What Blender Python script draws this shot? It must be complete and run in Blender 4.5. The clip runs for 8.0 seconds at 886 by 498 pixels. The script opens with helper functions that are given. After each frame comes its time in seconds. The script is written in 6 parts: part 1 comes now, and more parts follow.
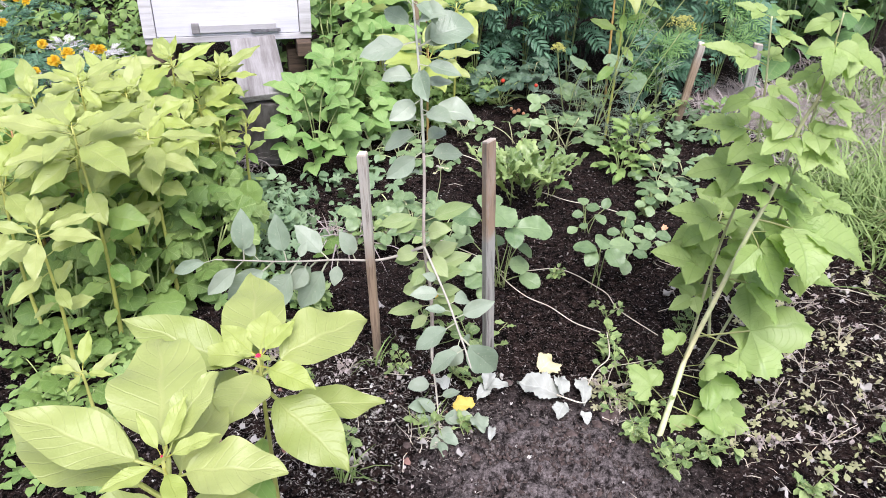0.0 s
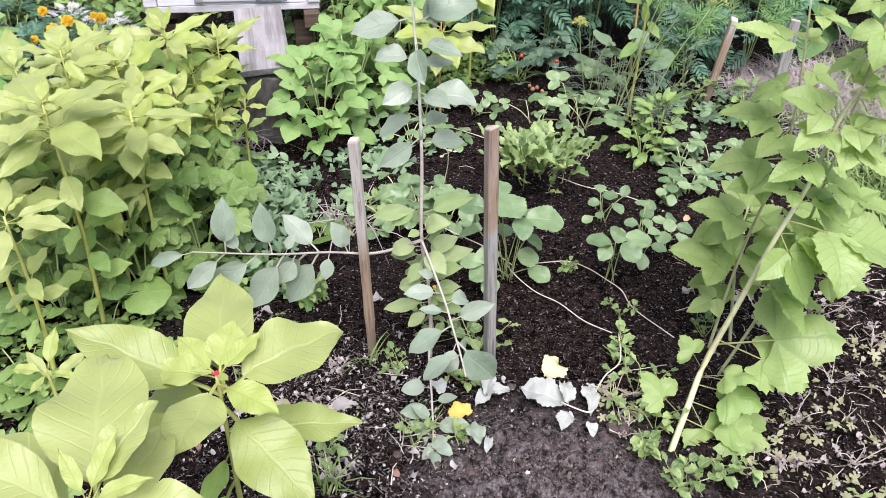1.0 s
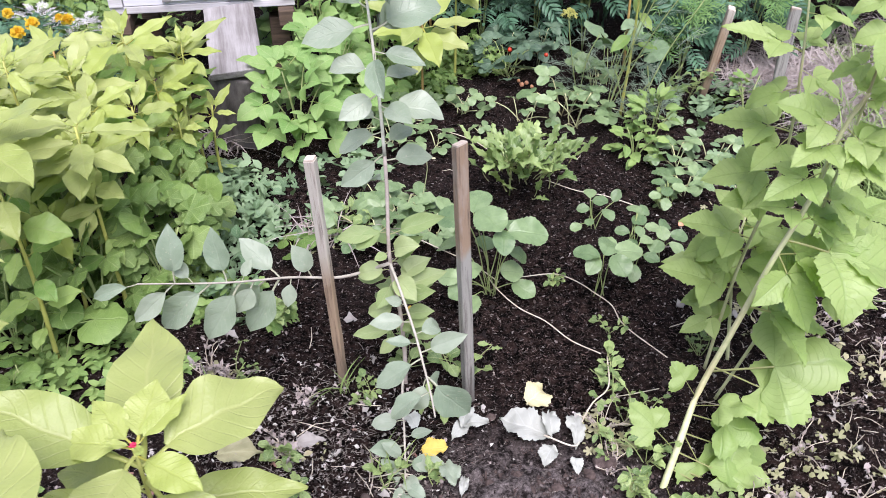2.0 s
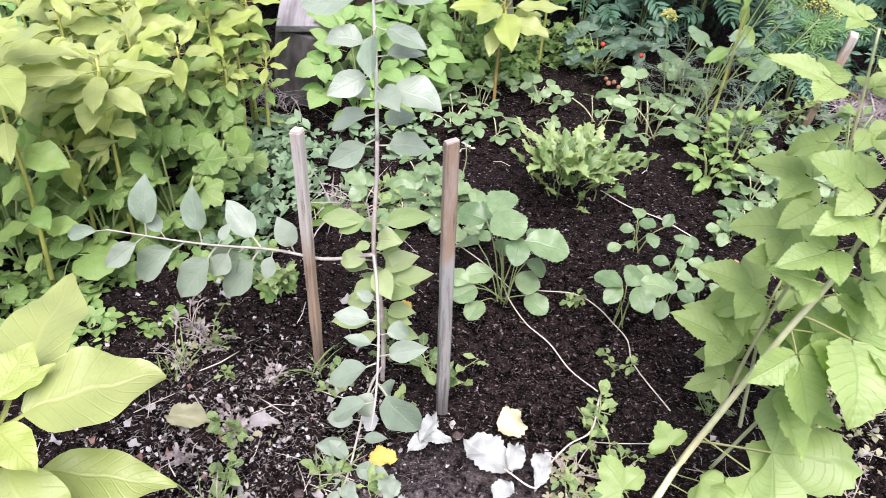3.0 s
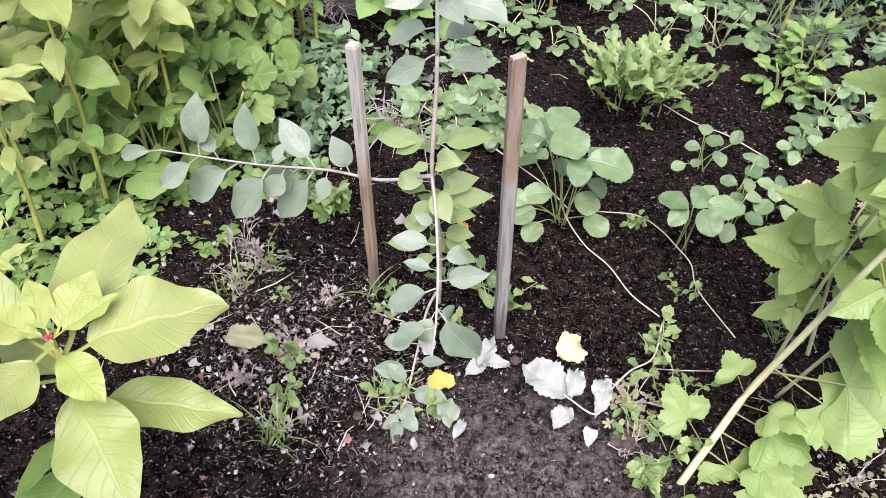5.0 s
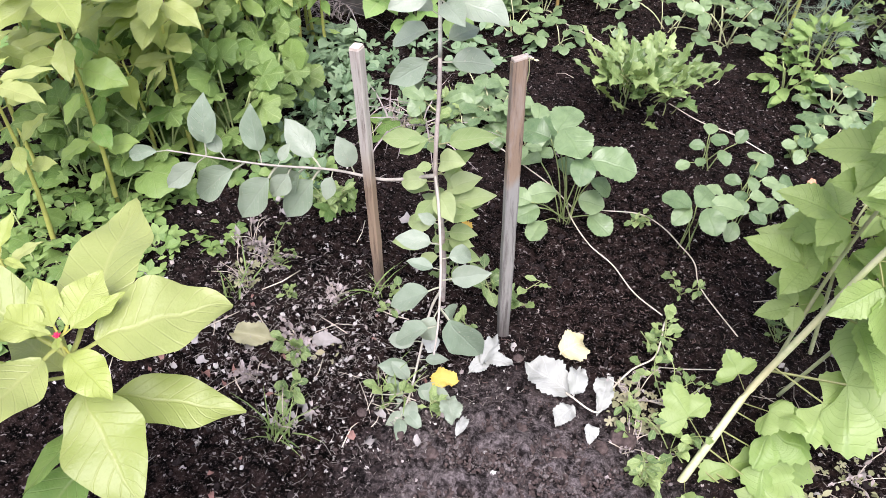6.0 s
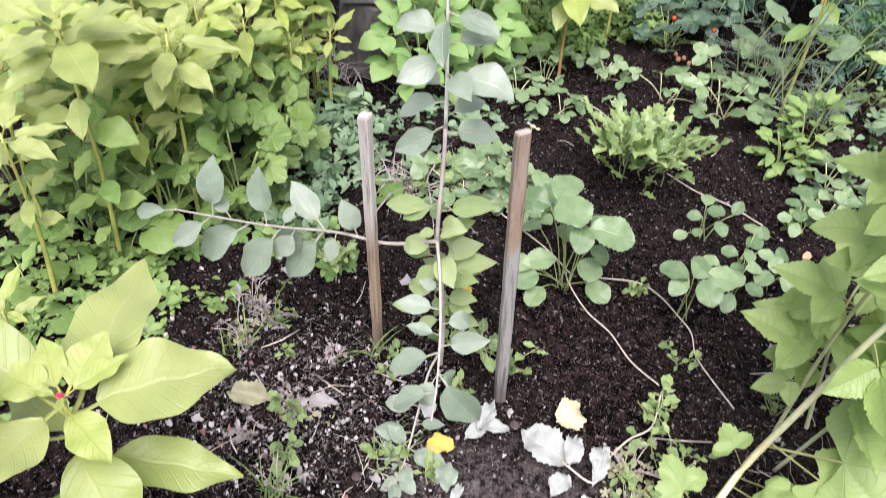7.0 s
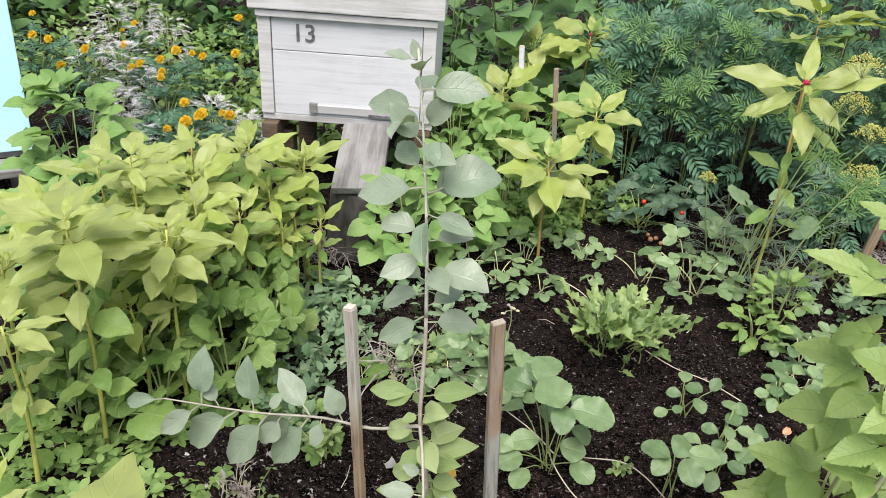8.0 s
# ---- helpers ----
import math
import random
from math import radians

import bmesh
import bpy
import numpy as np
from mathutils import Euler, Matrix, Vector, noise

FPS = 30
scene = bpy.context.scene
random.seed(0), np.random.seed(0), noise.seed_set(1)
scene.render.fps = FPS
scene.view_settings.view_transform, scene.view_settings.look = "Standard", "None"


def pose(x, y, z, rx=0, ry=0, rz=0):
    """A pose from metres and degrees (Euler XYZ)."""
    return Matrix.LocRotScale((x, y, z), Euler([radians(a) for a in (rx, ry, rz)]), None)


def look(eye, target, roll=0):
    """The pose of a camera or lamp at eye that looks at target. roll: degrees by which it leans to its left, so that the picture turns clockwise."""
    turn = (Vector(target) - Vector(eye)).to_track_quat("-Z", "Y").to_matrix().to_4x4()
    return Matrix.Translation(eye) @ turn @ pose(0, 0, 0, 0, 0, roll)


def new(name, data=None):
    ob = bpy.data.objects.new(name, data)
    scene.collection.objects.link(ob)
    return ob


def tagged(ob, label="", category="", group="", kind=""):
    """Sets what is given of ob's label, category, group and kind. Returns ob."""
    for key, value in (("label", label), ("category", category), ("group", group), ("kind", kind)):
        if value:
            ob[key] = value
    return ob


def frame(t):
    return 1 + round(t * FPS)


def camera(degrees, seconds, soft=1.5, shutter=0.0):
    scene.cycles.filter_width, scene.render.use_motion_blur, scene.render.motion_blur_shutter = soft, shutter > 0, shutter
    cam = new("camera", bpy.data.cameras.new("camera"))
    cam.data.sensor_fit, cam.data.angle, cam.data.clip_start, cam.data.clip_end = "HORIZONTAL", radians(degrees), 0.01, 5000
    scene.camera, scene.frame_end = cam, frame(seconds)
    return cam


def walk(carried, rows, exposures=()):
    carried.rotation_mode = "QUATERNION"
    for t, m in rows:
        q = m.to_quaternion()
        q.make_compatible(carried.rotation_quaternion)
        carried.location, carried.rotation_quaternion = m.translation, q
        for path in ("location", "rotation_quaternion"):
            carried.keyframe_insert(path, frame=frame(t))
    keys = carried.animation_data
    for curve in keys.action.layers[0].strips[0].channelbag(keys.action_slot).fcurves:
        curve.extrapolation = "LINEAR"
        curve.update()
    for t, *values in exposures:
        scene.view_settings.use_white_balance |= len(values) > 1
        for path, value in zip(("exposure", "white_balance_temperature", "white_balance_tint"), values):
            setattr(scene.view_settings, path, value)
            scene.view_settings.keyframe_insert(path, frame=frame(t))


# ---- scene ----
cam = camera(59.7, 8.0, soft=0.8, shutter=0.2)
PATH = [
    (0, (0.097, -0.065, 1.074), (0.017, 1.655, 0.056), 1.7),
    (0.5, (0.135, -0.015, 1.062), (0.001, 1.677, 0.004), 1.8),
    (1, (0.137, 0.061, 1.054), (-0.001, 1.736, -0.03), 1.8),
    (1.5, (0.125, 0.134, 1.053), (-0.008, 1.801, -0.043), 0.4),
    (1.7, (0.134, 0.153, 1.051), (0.012, 1.816, -0.053), -0.2),
    (2.8, (0.347, 0.324, 1.036), (0.008, 1.916, -0.127), 5.7),
    (3, (0.351, 0.34, 1.033), (-0.052, 1.905, -0.146), 5.6),
    (3.5, (0.329, 0.349, 1.043), (-0.144, 1.884, -0.148), 5.0),
    (4, (0.32, 0.341, 1.063), (-0.168, 1.879, -0.12), 4.8),
    (4.5, (0.313, 0.365, 1.027), (-0.151, 1.816, -0.268), 4.2),
    (4.7, (0.309, 0.374, 1.016), (-0.136, 1.779, -0.336), 4.0),
    (6, (0.323, 0.371, 1.03), (-0.146, 1.751, -0.34), 3.2),
    (6.5, (0.318, 0.371, 1.03), (-0.142, 1.765, -0.328), 4.6),
    (7, (0.316, 0.368, 1.052), (-0.184, 1.836, -0.211), 4.8),
    (7.2, (0.321, 0.357, 1.079), (-0.22, 1.913, -0.055), 4.5),
    (7.4, (0.32, 0.357, 1.103), (-0.244, 1.98, 0.081), 4.2),
    (7.5, (0.329, 0.352, 1.107), (-0.245, 2.001, 0.131), 4.1),
    (8, (0.339, 0.339, 1.11), (-0.245, 2.028, 0.212), 3.9),
]
walk(cam, [(t, look(eye, target, roll)) for t, eye, target, roll in PATH], exposures=((0, 1.25, 6000, 23), (2.0, 1.21, 5970, 26), (3.3, 1.42, 5980, 28), (4.2, 1.26, 6050, 27), (6.8, 1.36, 6050, 27), (7.5, 1.05, 6200, 17), (8, 0.90, 6430, 13)))

# ---- light: bright overcast sky with a broad soft sun ----
world = bpy.data.worlds.new("sky")
scene.world = world
world.use_nodes = True
wn = world.node_tree.nodes
sky = wn.new("ShaderNodeTexSky")
sky.sky_type = "NISHITA"
sky.sun_disc = False
sky.sun_elevation = radians(60)
sky.sun_rotation = radians(166)
wn["Background"].inputs["Strength"].default_value = 0.078
haze = wn.new("ShaderNodeHueSaturation")
haze.inputs["Saturation"].default_value = 0.5
world.node_tree.links.new(sky.outputs["Color"], haze.inputs["Color"])
world.node_tree.links.new(haze.outputs["Color"], wn["Background"].inputs["Color"])
sun = new("sun", bpy.data.lights.new("sun", "SUN"))
sun.data.energy = 2.95
sun.data.angle = radians(50)
sun.data.color = (1.0, 0.95, 0.87)
sun.matrix_world = look((0.7, -2.8, 5.0), (0, 0, 0))


# ---- materials ----
def nodes_of(name):
    mat = bpy.data.materials.new(name)
    mat.use_nodes = True
    nt = mat.node_tree
    return mat, nt, nt.nodes["Principled BSDF"], nt.nodes["Material Output"]


def math_node(nt, op, a, b=None, c=None, clamp=False):
    n = nt.nodes.new("ShaderNodeMath")
    n.operation = op
    n.use_clamp = clamp
    for i, v in enumerate((a, b, c)):
        if v is None:
            continue
        if isinstance(v, (int, float)):
            n.inputs[i].default_value = v
        else:
            nt.links.new(v, n.inputs[i])
    return n.outputs[0]


def mixed(nt, fac, a, b, blend="MIX"):
    n = nt.nodes.new("ShaderNodeMix")
    n.data_type = "RGBA"
    n.blend_type = blend
    for i, v in ((0, fac), (6, a), (7, b)):
        if isinstance(v, (int, float)):
            n.inputs[i].default_value = v
        elif isinstance(v, tuple):
            n.inputs[i].default_value = (*v, 1)
        else:
            nt.links.new(v, n.inputs[i])
    return n.outputs[2]


def noise_node(nt, scale, detail=4, rough=0.55, vector=None, stretch=None):
    n = nt.nodes.new("ShaderNodeTexNoise")
    n.inputs["Scale"].default_value = scale
    n.inputs["Detail"].default_value = detail
    n.inputs["Roughness"].default_value = rough
    if vector is None:
        vector = nt.nodes.new("ShaderNodeTexCoord").outputs["Object"]
    if stretch:
        m = nt.nodes.new("ShaderNodeMapping")
        m.inputs["Scale"].default_value = stretch
        nt.links.new(vector, m.inputs["Vector"])
        vector = m.outputs["Vector"]
    nt.links.new(vector, n.inputs["Vector"])
    return n.outputs["Fac"]


def ramp(nt, fac, lo, hi):
    n = nt.nodes.new("ShaderNodeMapRange")
    n.inputs["From Min"].default_value = lo
    n.inputs["From Max"].default_value = hi
    nt.links.new(fac, n.inputs["Value"])
    return n.outputs["Result"]


def bumped(nt, bsdf, height, strength, distance):
    n = nt.nodes.new("ShaderNodeBump")
    n.inputs["Strength"].default_value = strength
    n.inputs["Distance"].default_value = distance
    nt.links.new(height, n.inputs["Height"])
    nt.links.new(n.outputs["Normal"], bsdf.inputs["Normal"])
    return n.outputs["Normal"]


def leaf_material(name, dark, light, vein, veins=7, through_light=0.3, rough=0.42, gloss=0.45, blemish=(0.30, 0.22, 0.08), spots=0.72, stalk=None, vein_show=0.45):
    """A leaf: midrib and side veins from the leaf's own u, v; each leaf between dark and light; blemishes."""
    dark, light, vein = (tuple(max(0.004, (0.92 * c + 0.08 * (0.3 * k[0] + 0.6 * k[1] + 0.1 * k[2])) * f) for c, f in zip(k, (0.98, 0.96, 1.08))) for k in (dark, light, vein))
    mat, nt, bsdf, out = nodes_of(name)
    uv = nt.nodes.new("ShaderNodeUVMap")
    uv.uv_map = "leaf"
    sep = nt.nodes.new("ShaderNodeSeparateXYZ")
    nt.links.new(uv.outputs["UV"], sep.inputs[0])
    across = math_node(nt, "ABSOLUTE", sep.outputs[0])
    along = sep.outputs[1]
    rib = ramp(nt, across, 0.085, 0.02)
    slant = math_node(nt, "SUBTRACT", math_node(nt, "MULTIPLY", along, veins), math_node(nt, "MULTIPLY", across, 1.9))
    saw = math_node(nt, "ABSOLUTE", math_node(nt, "SUBTRACT", math_node(nt, "FRACT", slant), 0.5))
    side = ramp(nt, saw, 0.085, 0.02)
    lines = math_node(nt, "MAXIMUM", rib, math_node(nt, "MULTIPLY", side, 0.6))
    info = nt.nodes.new("ShaderNodeObjectInfo")
    geo = nt.nodes.new("ShaderNodeNewGeometry")
    rnd = math_node(nt, "FRACT", math_node(nt, "ADD", info.outputs["Random"], geo.outputs["Random Per Island"]))
    patch = noise_node(nt, 3.2, 3, 0.6)
    tone = math_node(nt, "ADD", math_node(nt, "MULTIPLY", rnd, 0.65), math_node(nt, "MULTIPLY", ramp(nt, patch, 0.3, 0.7), 0.35), clamp=True)
    col = mixed(nt, tone, dark, light)
    col = mixed(nt, math_node(nt, "MULTIPLY", lines, vein_show), col, vein)
    spot = noise_node(nt, 9.0, 5, 0.7)
    col = mixed(nt, math_node(nt, "MULTIPLY", ramp(nt, spot, spots, spots + 0.07), 0.7), col, blemish)
    if stalk:
        col = mixed(nt, ramp(nt, along, 0.0, -0.01), col, stalk)
    nt.links.new(col, bsdf.inputs["Base Color"])
    bsdf.inputs["Roughness"].default_value = rough
    bsdf.inputs["Specular IOR Level"].default_value = gloss
    fine = noise_node(nt, 40.0, 2, 0.5)
    height = math_node(nt, "SUBTRACT", math_node(nt, "MULTIPLY", fine, 0.5), math_node(nt, "MULTIPLY", lines, 0.55))
    normal = bumped(nt, bsdf, height, 0.5, 0.0022)
    tl = nt.nodes.new("ShaderNodeBsdfTranslucent")
    warm = mixed(nt, 1.0, col, (0.98, 1.0, 0.5), "MULTIPLY")
    nt.links.new(warm, tl.inputs["Color"])
    nt.links.new(normal, tl.inputs["Normal"])
    mix = nt.nodes.new("ShaderNodeMixShader")
    mix.inputs[0].default_value = 0.8 * through_light
    nt.links.new(bsdf.outputs[0], mix.inputs[1])
    nt.links.new(tl.outputs[0], mix.inputs[2])
    nt.links.new(mix.outputs[0], out.inputs["Surface"])
    return mat


def rough_material(name, a, b, scale=30, rough=0.7, relief=0.3, depth=0.003, stretch=None, c=None, metal=0.0):
    """Grain between a and b, with larger stains of c, and relief."""
    mat, nt, bsdf, out = nodes_of(name)
    grain = noise_node(nt, scale, 6, 0.65, stretch=stretch)
    col = mixed(nt, ramp(nt, grain, 0.32, 0.68), a, b)
    if c:
        stain = noise_node(nt, scale * 0.13, 5, 0.6, stretch=stretch)
        col = mixed(nt, ramp(nt, stain, 0.5, 0.68), col, c)
    info = nt.nodes.new("ShaderNodeObjectInfo")
    hsv = nt.nodes.new("ShaderNodeHueSaturation")
    nt.links.new(math_node(nt, "ADD", math_node(nt, "MULTIPLY", info.outputs["Random"], 0.3), 0.85), hsv.inputs["Value"])
    nt.links.new(col, hsv.inputs["Color"])
    nt.links.new(hsv.outputs[0], bsdf.inputs["Base Color"])
    bsdf.inputs["Roughness"].default_value = rough
    bsdf.inputs["Specular IOR Level"].default_value = 0.18 if rough > 0.75 else 0.4
    bsdf.inputs["Metallic"].default_value = metal
    bumped(nt, bsdf, grain, relief, depth)
    return mat


def soil_material():
    mat, nt, bsdf, out = nodes_of("black_garden_soil")
    fine = noise_node(nt, 230, 5, 0.7)
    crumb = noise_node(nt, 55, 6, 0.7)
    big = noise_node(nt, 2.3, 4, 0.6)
    # black soil; hollows of the crumb bump go darker still, crevice shade in the colour
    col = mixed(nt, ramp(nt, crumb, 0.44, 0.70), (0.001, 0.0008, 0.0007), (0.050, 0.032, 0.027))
    col = mixed(nt, ramp(nt, fine, 0.55, 0.65), col, (0.118, 0.094, 0.086))
    col = mixed(nt, math_node(nt, "MULTIPLY", ramp(nt, big, 0.48, 0.66), 0.35), col, (0.032, 0.026, 0.0245))
    flakes = noise_node(nt, 120, 2, 0.4)
    col = mixed(nt, ramp(nt, flakes, 0.665, 0.70), col, (0.28, 0.25, 0.23))
    spot = nt.nodes.new("ShaderNodeVectorMath")
    spot.operation = "DISTANCE"
    nt.links.new(nt.nodes.new("ShaderNodeTexCoord").outputs["Object"], spot.inputs[0])
    spot.inputs[1].default_value = (0.27, 0.93, 0.0)
    edge = math_node(nt, "ADD", spot.outputs["Value"], math_node(nt, "MULTIPLY", noise_node(nt, 16, 5, 0.7), 0.18))
    dry = mixed(nt, ramp(nt, fine, 0.35, 0.65), (0.11, 0.093, 0.089), (0.38, 0.335, 0.325))
    # the dry patch gets the same painted shade between its crumbs
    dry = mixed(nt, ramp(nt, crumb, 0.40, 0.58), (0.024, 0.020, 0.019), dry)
    col = mixed(nt, math_node(nt, "MULTIPLY", ramp(nt, edge, 0.38, 0.22), 0.85), col, dry)
    nt.links.new(col, bsdf.inputs["Base Color"])
    bsdf.inputs["Roughness"].default_value = 0.95
    bsdf.inputs["Specular IOR Level"].default_value = 0.04
    h = math_node(nt, "ADD", math_node(nt, "MULTIPLY", fine, 0.5), crumb)
    bumped(nt, bsdf, h, 1.0, 0.018)
    return mat


def plank_material(name, paint, wear, dark, wear_at=0.56):
    """Old painted board: brush and grain along local x, worn to grey wood."""
    mat, nt, bsdf, out = nodes_of(name)
    grain = noise_node(nt, 9, 8, 0.72, stretch=(0.35, 5.0, 8.0))
    patchy = noise_node(nt, 6, 5, 0.6)
    streak = math_node(nt, "ADD", math_node(nt, "MULTIPLY", grain, 0.65), math_node(nt, "MULTIPLY", patchy, 0.35))
    col = mixed(nt, ramp(nt, streak, wear_at - 0.05, wear_at + 0.16), paint, wear)
    deep = noise_node(nt, 14, 8, 0.75, stretch=(0.6, 12.0, 20.0))
    col = mixed(nt, math_node(nt, "MULTIPLY", ramp(nt, deep, 0.58, 0.76), 0.5), col, dark)
    nt.links.new(col, bsdf.inputs["Base Color"])
    bsdf.inputs["Roughness"].default_value = 0.62
    bumped(nt, bsdf, grain, 0.2, 0.003)
    return mat


AMARANTH = leaf_material("amaranth_leaf", (0.31, 0.41, 0.075), (0.455, 0.53, 0.148), (0.56, 0.60, 0.20), 9, 0.45, 0.40, 0.55, spots=0.84, stalk=(0.45, 0.5, 0.15), vein_show=0.2)
AMARANTH_TOP = leaf_material("amaranth_young_leaf", (0.35, 0.46, 0.06), (0.45, 0.54, 0.13), (0.36, 0.45, 0.04), 9, 0.42, 0.40, 0.55, spots=0.86, stalk=(0.5, 0.5, 0.1), vein_show=0.3)
AMARANTH_LOW = leaf_material("amaranth_lower_leaf", (0.175, 0.375, 0.056), (0.43, 0.59, 0.14), (0.46, 0.57, 0.2), 9, 0.58, 0.40, 0.45, spots=0.82, stalk=(0.38, 0.43, 0.12), vein_show=0.28)
APPLE = leaf_material("apple_leaf", (0.20, 0.30, 0.165), (0.39, 0.47, 0.31), (0.46, 0.52, 0.38), 7, 0.34, 0.34, 0.6, (0.46, 0.46, 0.36), spots=0.62, stalk=(0.52, 0.54, 0.40), vein_show=0.12)
APPLE_YOUNG = leaf_material("apple_green_leaf", (0.241, 0.374, 0.103), (0.40, 0.50, 0.19), (0.46, 0.54, 0.26), 7, 0.42, 0.40, 0.45, (0.46, 0.30, 0.12), spots=0.72, stalk=(0.4, 0.42, 0.22), vein_show=0.25)
RASPBERRY = leaf_material("raspberry_leaf", (0.29, 0.47, 0.09), (0.46, 0.63, 0.18), (0.26, 0.42, 0.09), 8, 0.62, 0.38, 0.55, (0.50, 0.50, 0.13), spots=0.70, stalk=(0.47, 0.50, 0.22), vein_show=0.5)
RASPBERRY_TOP = leaf_material("raspberry_young_leaf", (0.33, 0.50, 0.11), (0.49, 0.65, 0.19), (0.29, 0.45, 0.10), 8, 0.60, 0.40, 0.5, spots=0.8, stalk=(0.48, 0.52, 0.22), vein_show=0.45)
STRAWBERRY = leaf_material("strawberry_leaf", (0.08, 0.172, 0.052), (0.31, 0.45, 0.17), (0.16, 0.27, 0.08), 8, 0.26, 0.32, 0.65, (0.40, 0.30, 0.13), spots=0.74, stalk=(0.36, 0.38, 0.18), vein_show=0.3)
LOBED = leaf_material("lobed_leaf", (0.099, 0.207, 0.029), (0.223, 0.338, 0.072), (0.40, 0.54, 0.17), 6, 0.34, 0.45, 0.3, spots=0.84, stalk=(0.28, 0.38, 0.13))
ROUND = leaf_material("round_leaf", (0.091, 0.198, 0.025), (0.21, 0.345, 0.06), (0.28, 0.40, 0.11), 6, 0.3, 0.42, 0.35, spots=0.85, stalk=(0.28, 0.38, 0.13))
BEAN = leaf_material("shrub_leaf", (0.14, 0.316, 0.052), (0.30, 0.47, 0.12), (0.36, 0.48, 0.17), 8, 0.34, 0.48, 0.3, spots=0.85, stalk=(0.35, 0.43, 0.14))
WEED = leaf_material("weed_leaf", (0.115, 0.246, 0.046), (0.30, 0.45, 0.10), (0.32, 0.42, 0.14), 5, 0.32, 0.5, 0.3, spots=0.85, stalk=(0.28, 0.36, 0.12))
STRAWBERRY_DARK = leaf_material("dark_strawberry_leaf", (0.035, 0.085, 0.045), (0.155, 0.26, 0.135), (0.24, 0.33, 0.18), 8, 0.18, 0.36, 0.5, spots=0.8, stalk=(0.3, 0.34, 0.16), vein_show=0.3)
SORREL = leaf_material("celosia_leaf", (0.06, 0.15, 0.027), (0.36, 0.50, 0.13), (0.46, 0.54, 0.22), 7, 0.28, 0.34, 0.6, (0.22, 0.16, 0.09), spots=0.72, stalk=(0.36, 0.39, 0.18))
TAGETES = leaf_material("tall_marigold_leaf", (0.012, 0.05, 0.025), (0.135, 0.325, 0.155), (0.24, 0.43, 0.24), 5, 0.24, 0.40, 0.4, spots=0.90, stalk=(0.14, 0.26, 0.1))
TAGETES_TOP = leaf_material("tall_marigold_young_leaf", (0.11, 0.26, 0.055), (0.22, 0.40, 0.11), (0.24, 0.42, 0.12), 5, 0.3, 0.48, 0.3, spots=0.90, stalk=(0.2, 0.34, 0.08))
SILVER = leaf_material("silver_leaf", (0.46, 0.47, 0.42), (0.78, 0.78, 0.72), (0.7, 0.7, 0.65), 5, 0.1, 0.8, 0.15, spots=0.88, stalk=(0.5, 0.5, 0.46))
DARK = leaf_material("dark_broad_leaf", (0.06, 0.16, 0.035), (0.15, 0.29, 0.075), (0.22, 0.35, 0.11), 6, 0.26, 0.45, 0.35, spots=0.86, stalk=(0.2, 0.3, 0.09))
DILL = leaf_material("dill_thread", (0.20, 0.31, 0.18), (0.36, 0.46, 0.30), (0.36, 0.46, 0.30), 4, 0.2, 0.5, 0.3, spots=0.9)
GRASS = leaf_material("grass_blade", (0.13, 0.25, 0.045), (0.33, 0.46, 0.125), (0.36, 0.45, 0.15), 3, 0.3, 0.5, 0.35, (0.45, 0.40, 0.22), spots=0.60)
DEAD = leaf_material("withered_leaf", (0.25, 0.21, 0.165), (0.58, 0.53, 0.45), (0.44, 0.41, 0.34), 6, 0.12, 0.8, 0.15, (0.18, 0.12, 0.07), spots=0.60)
WHITE_LEAF = leaf_material("bleached_leaf", (0.34, 0.37, 0.285), (0.45, 0.49, 0.385), (0.50, 0.535, 0.44), 6, 0.10, 0.8, 0.15, (0.26, 0.25, 0.18), spots=0.64)
PALE_DRY = leaf_material("pale_dry_leaf", (0.32, 0.31, 0.25), (0.46, 0.45, 0.37), (0.4, 0.39, 0.32), 6, 0.12, 0.8, 0.15, (0.25, 0.2, 0.13), spots=0.62)
YELLOW_LEAF = leaf_material("yellowed_leaf", (0.62, 0.42, 0.03), (0.74, 0.58, 0.08), (0.6, 0.5, 0.12), 6, 0.25, 0.55, 0.3, (0.40, 0.2, 0.05), spots=0.66)
PALE_YELLOW = leaf_material("pale_yellow_leaf", (0.58, 0.55, 0.24), (0.76, 0.73, 0.42), (0.7, 0.68, 0.45), 6, 0.2, 0.6, 0.3, (0.46, 0.38, 0.16), spots=0.68)
PETAL = leaf_material("orange_yellow_petal", (1.0, 0.66, 0.0), (1.0, 0.82, 0.02), (1.0, 0.74, 0.0), 3, 0.75, 0.6, 0.2, (1.0, 0.50, 0.0), spots=0.82)
BLUISH = leaf_material("grey_green_weed_leaf", (0.083, 0.183, 0.072), (0.28, 0.42, 0.19), (0.3, 0.4, 0.22), 5, 0.24, 0.5, 0.35, spots=0.85, stalk=(0.28, 0.36, 0.18))
BROWN_LEAF = leaf_material("red_brown_dry_leaf", (0.20, 0.10, 0.07), (0.36, 0.21, 0.15), (0.26, 0.16, 0.11), 5, 0.08, 0.8, 0.15, spots=0.7)
UMBEL = leaf_material("dill_flower", (0.52, 0.55, 0.09), (0.66, 0.66, 0.14), (0.5, 0.5, 0.1), 3, 0.2, 0.6, 0.3, spots=0.9)

SOIL = soil_material()


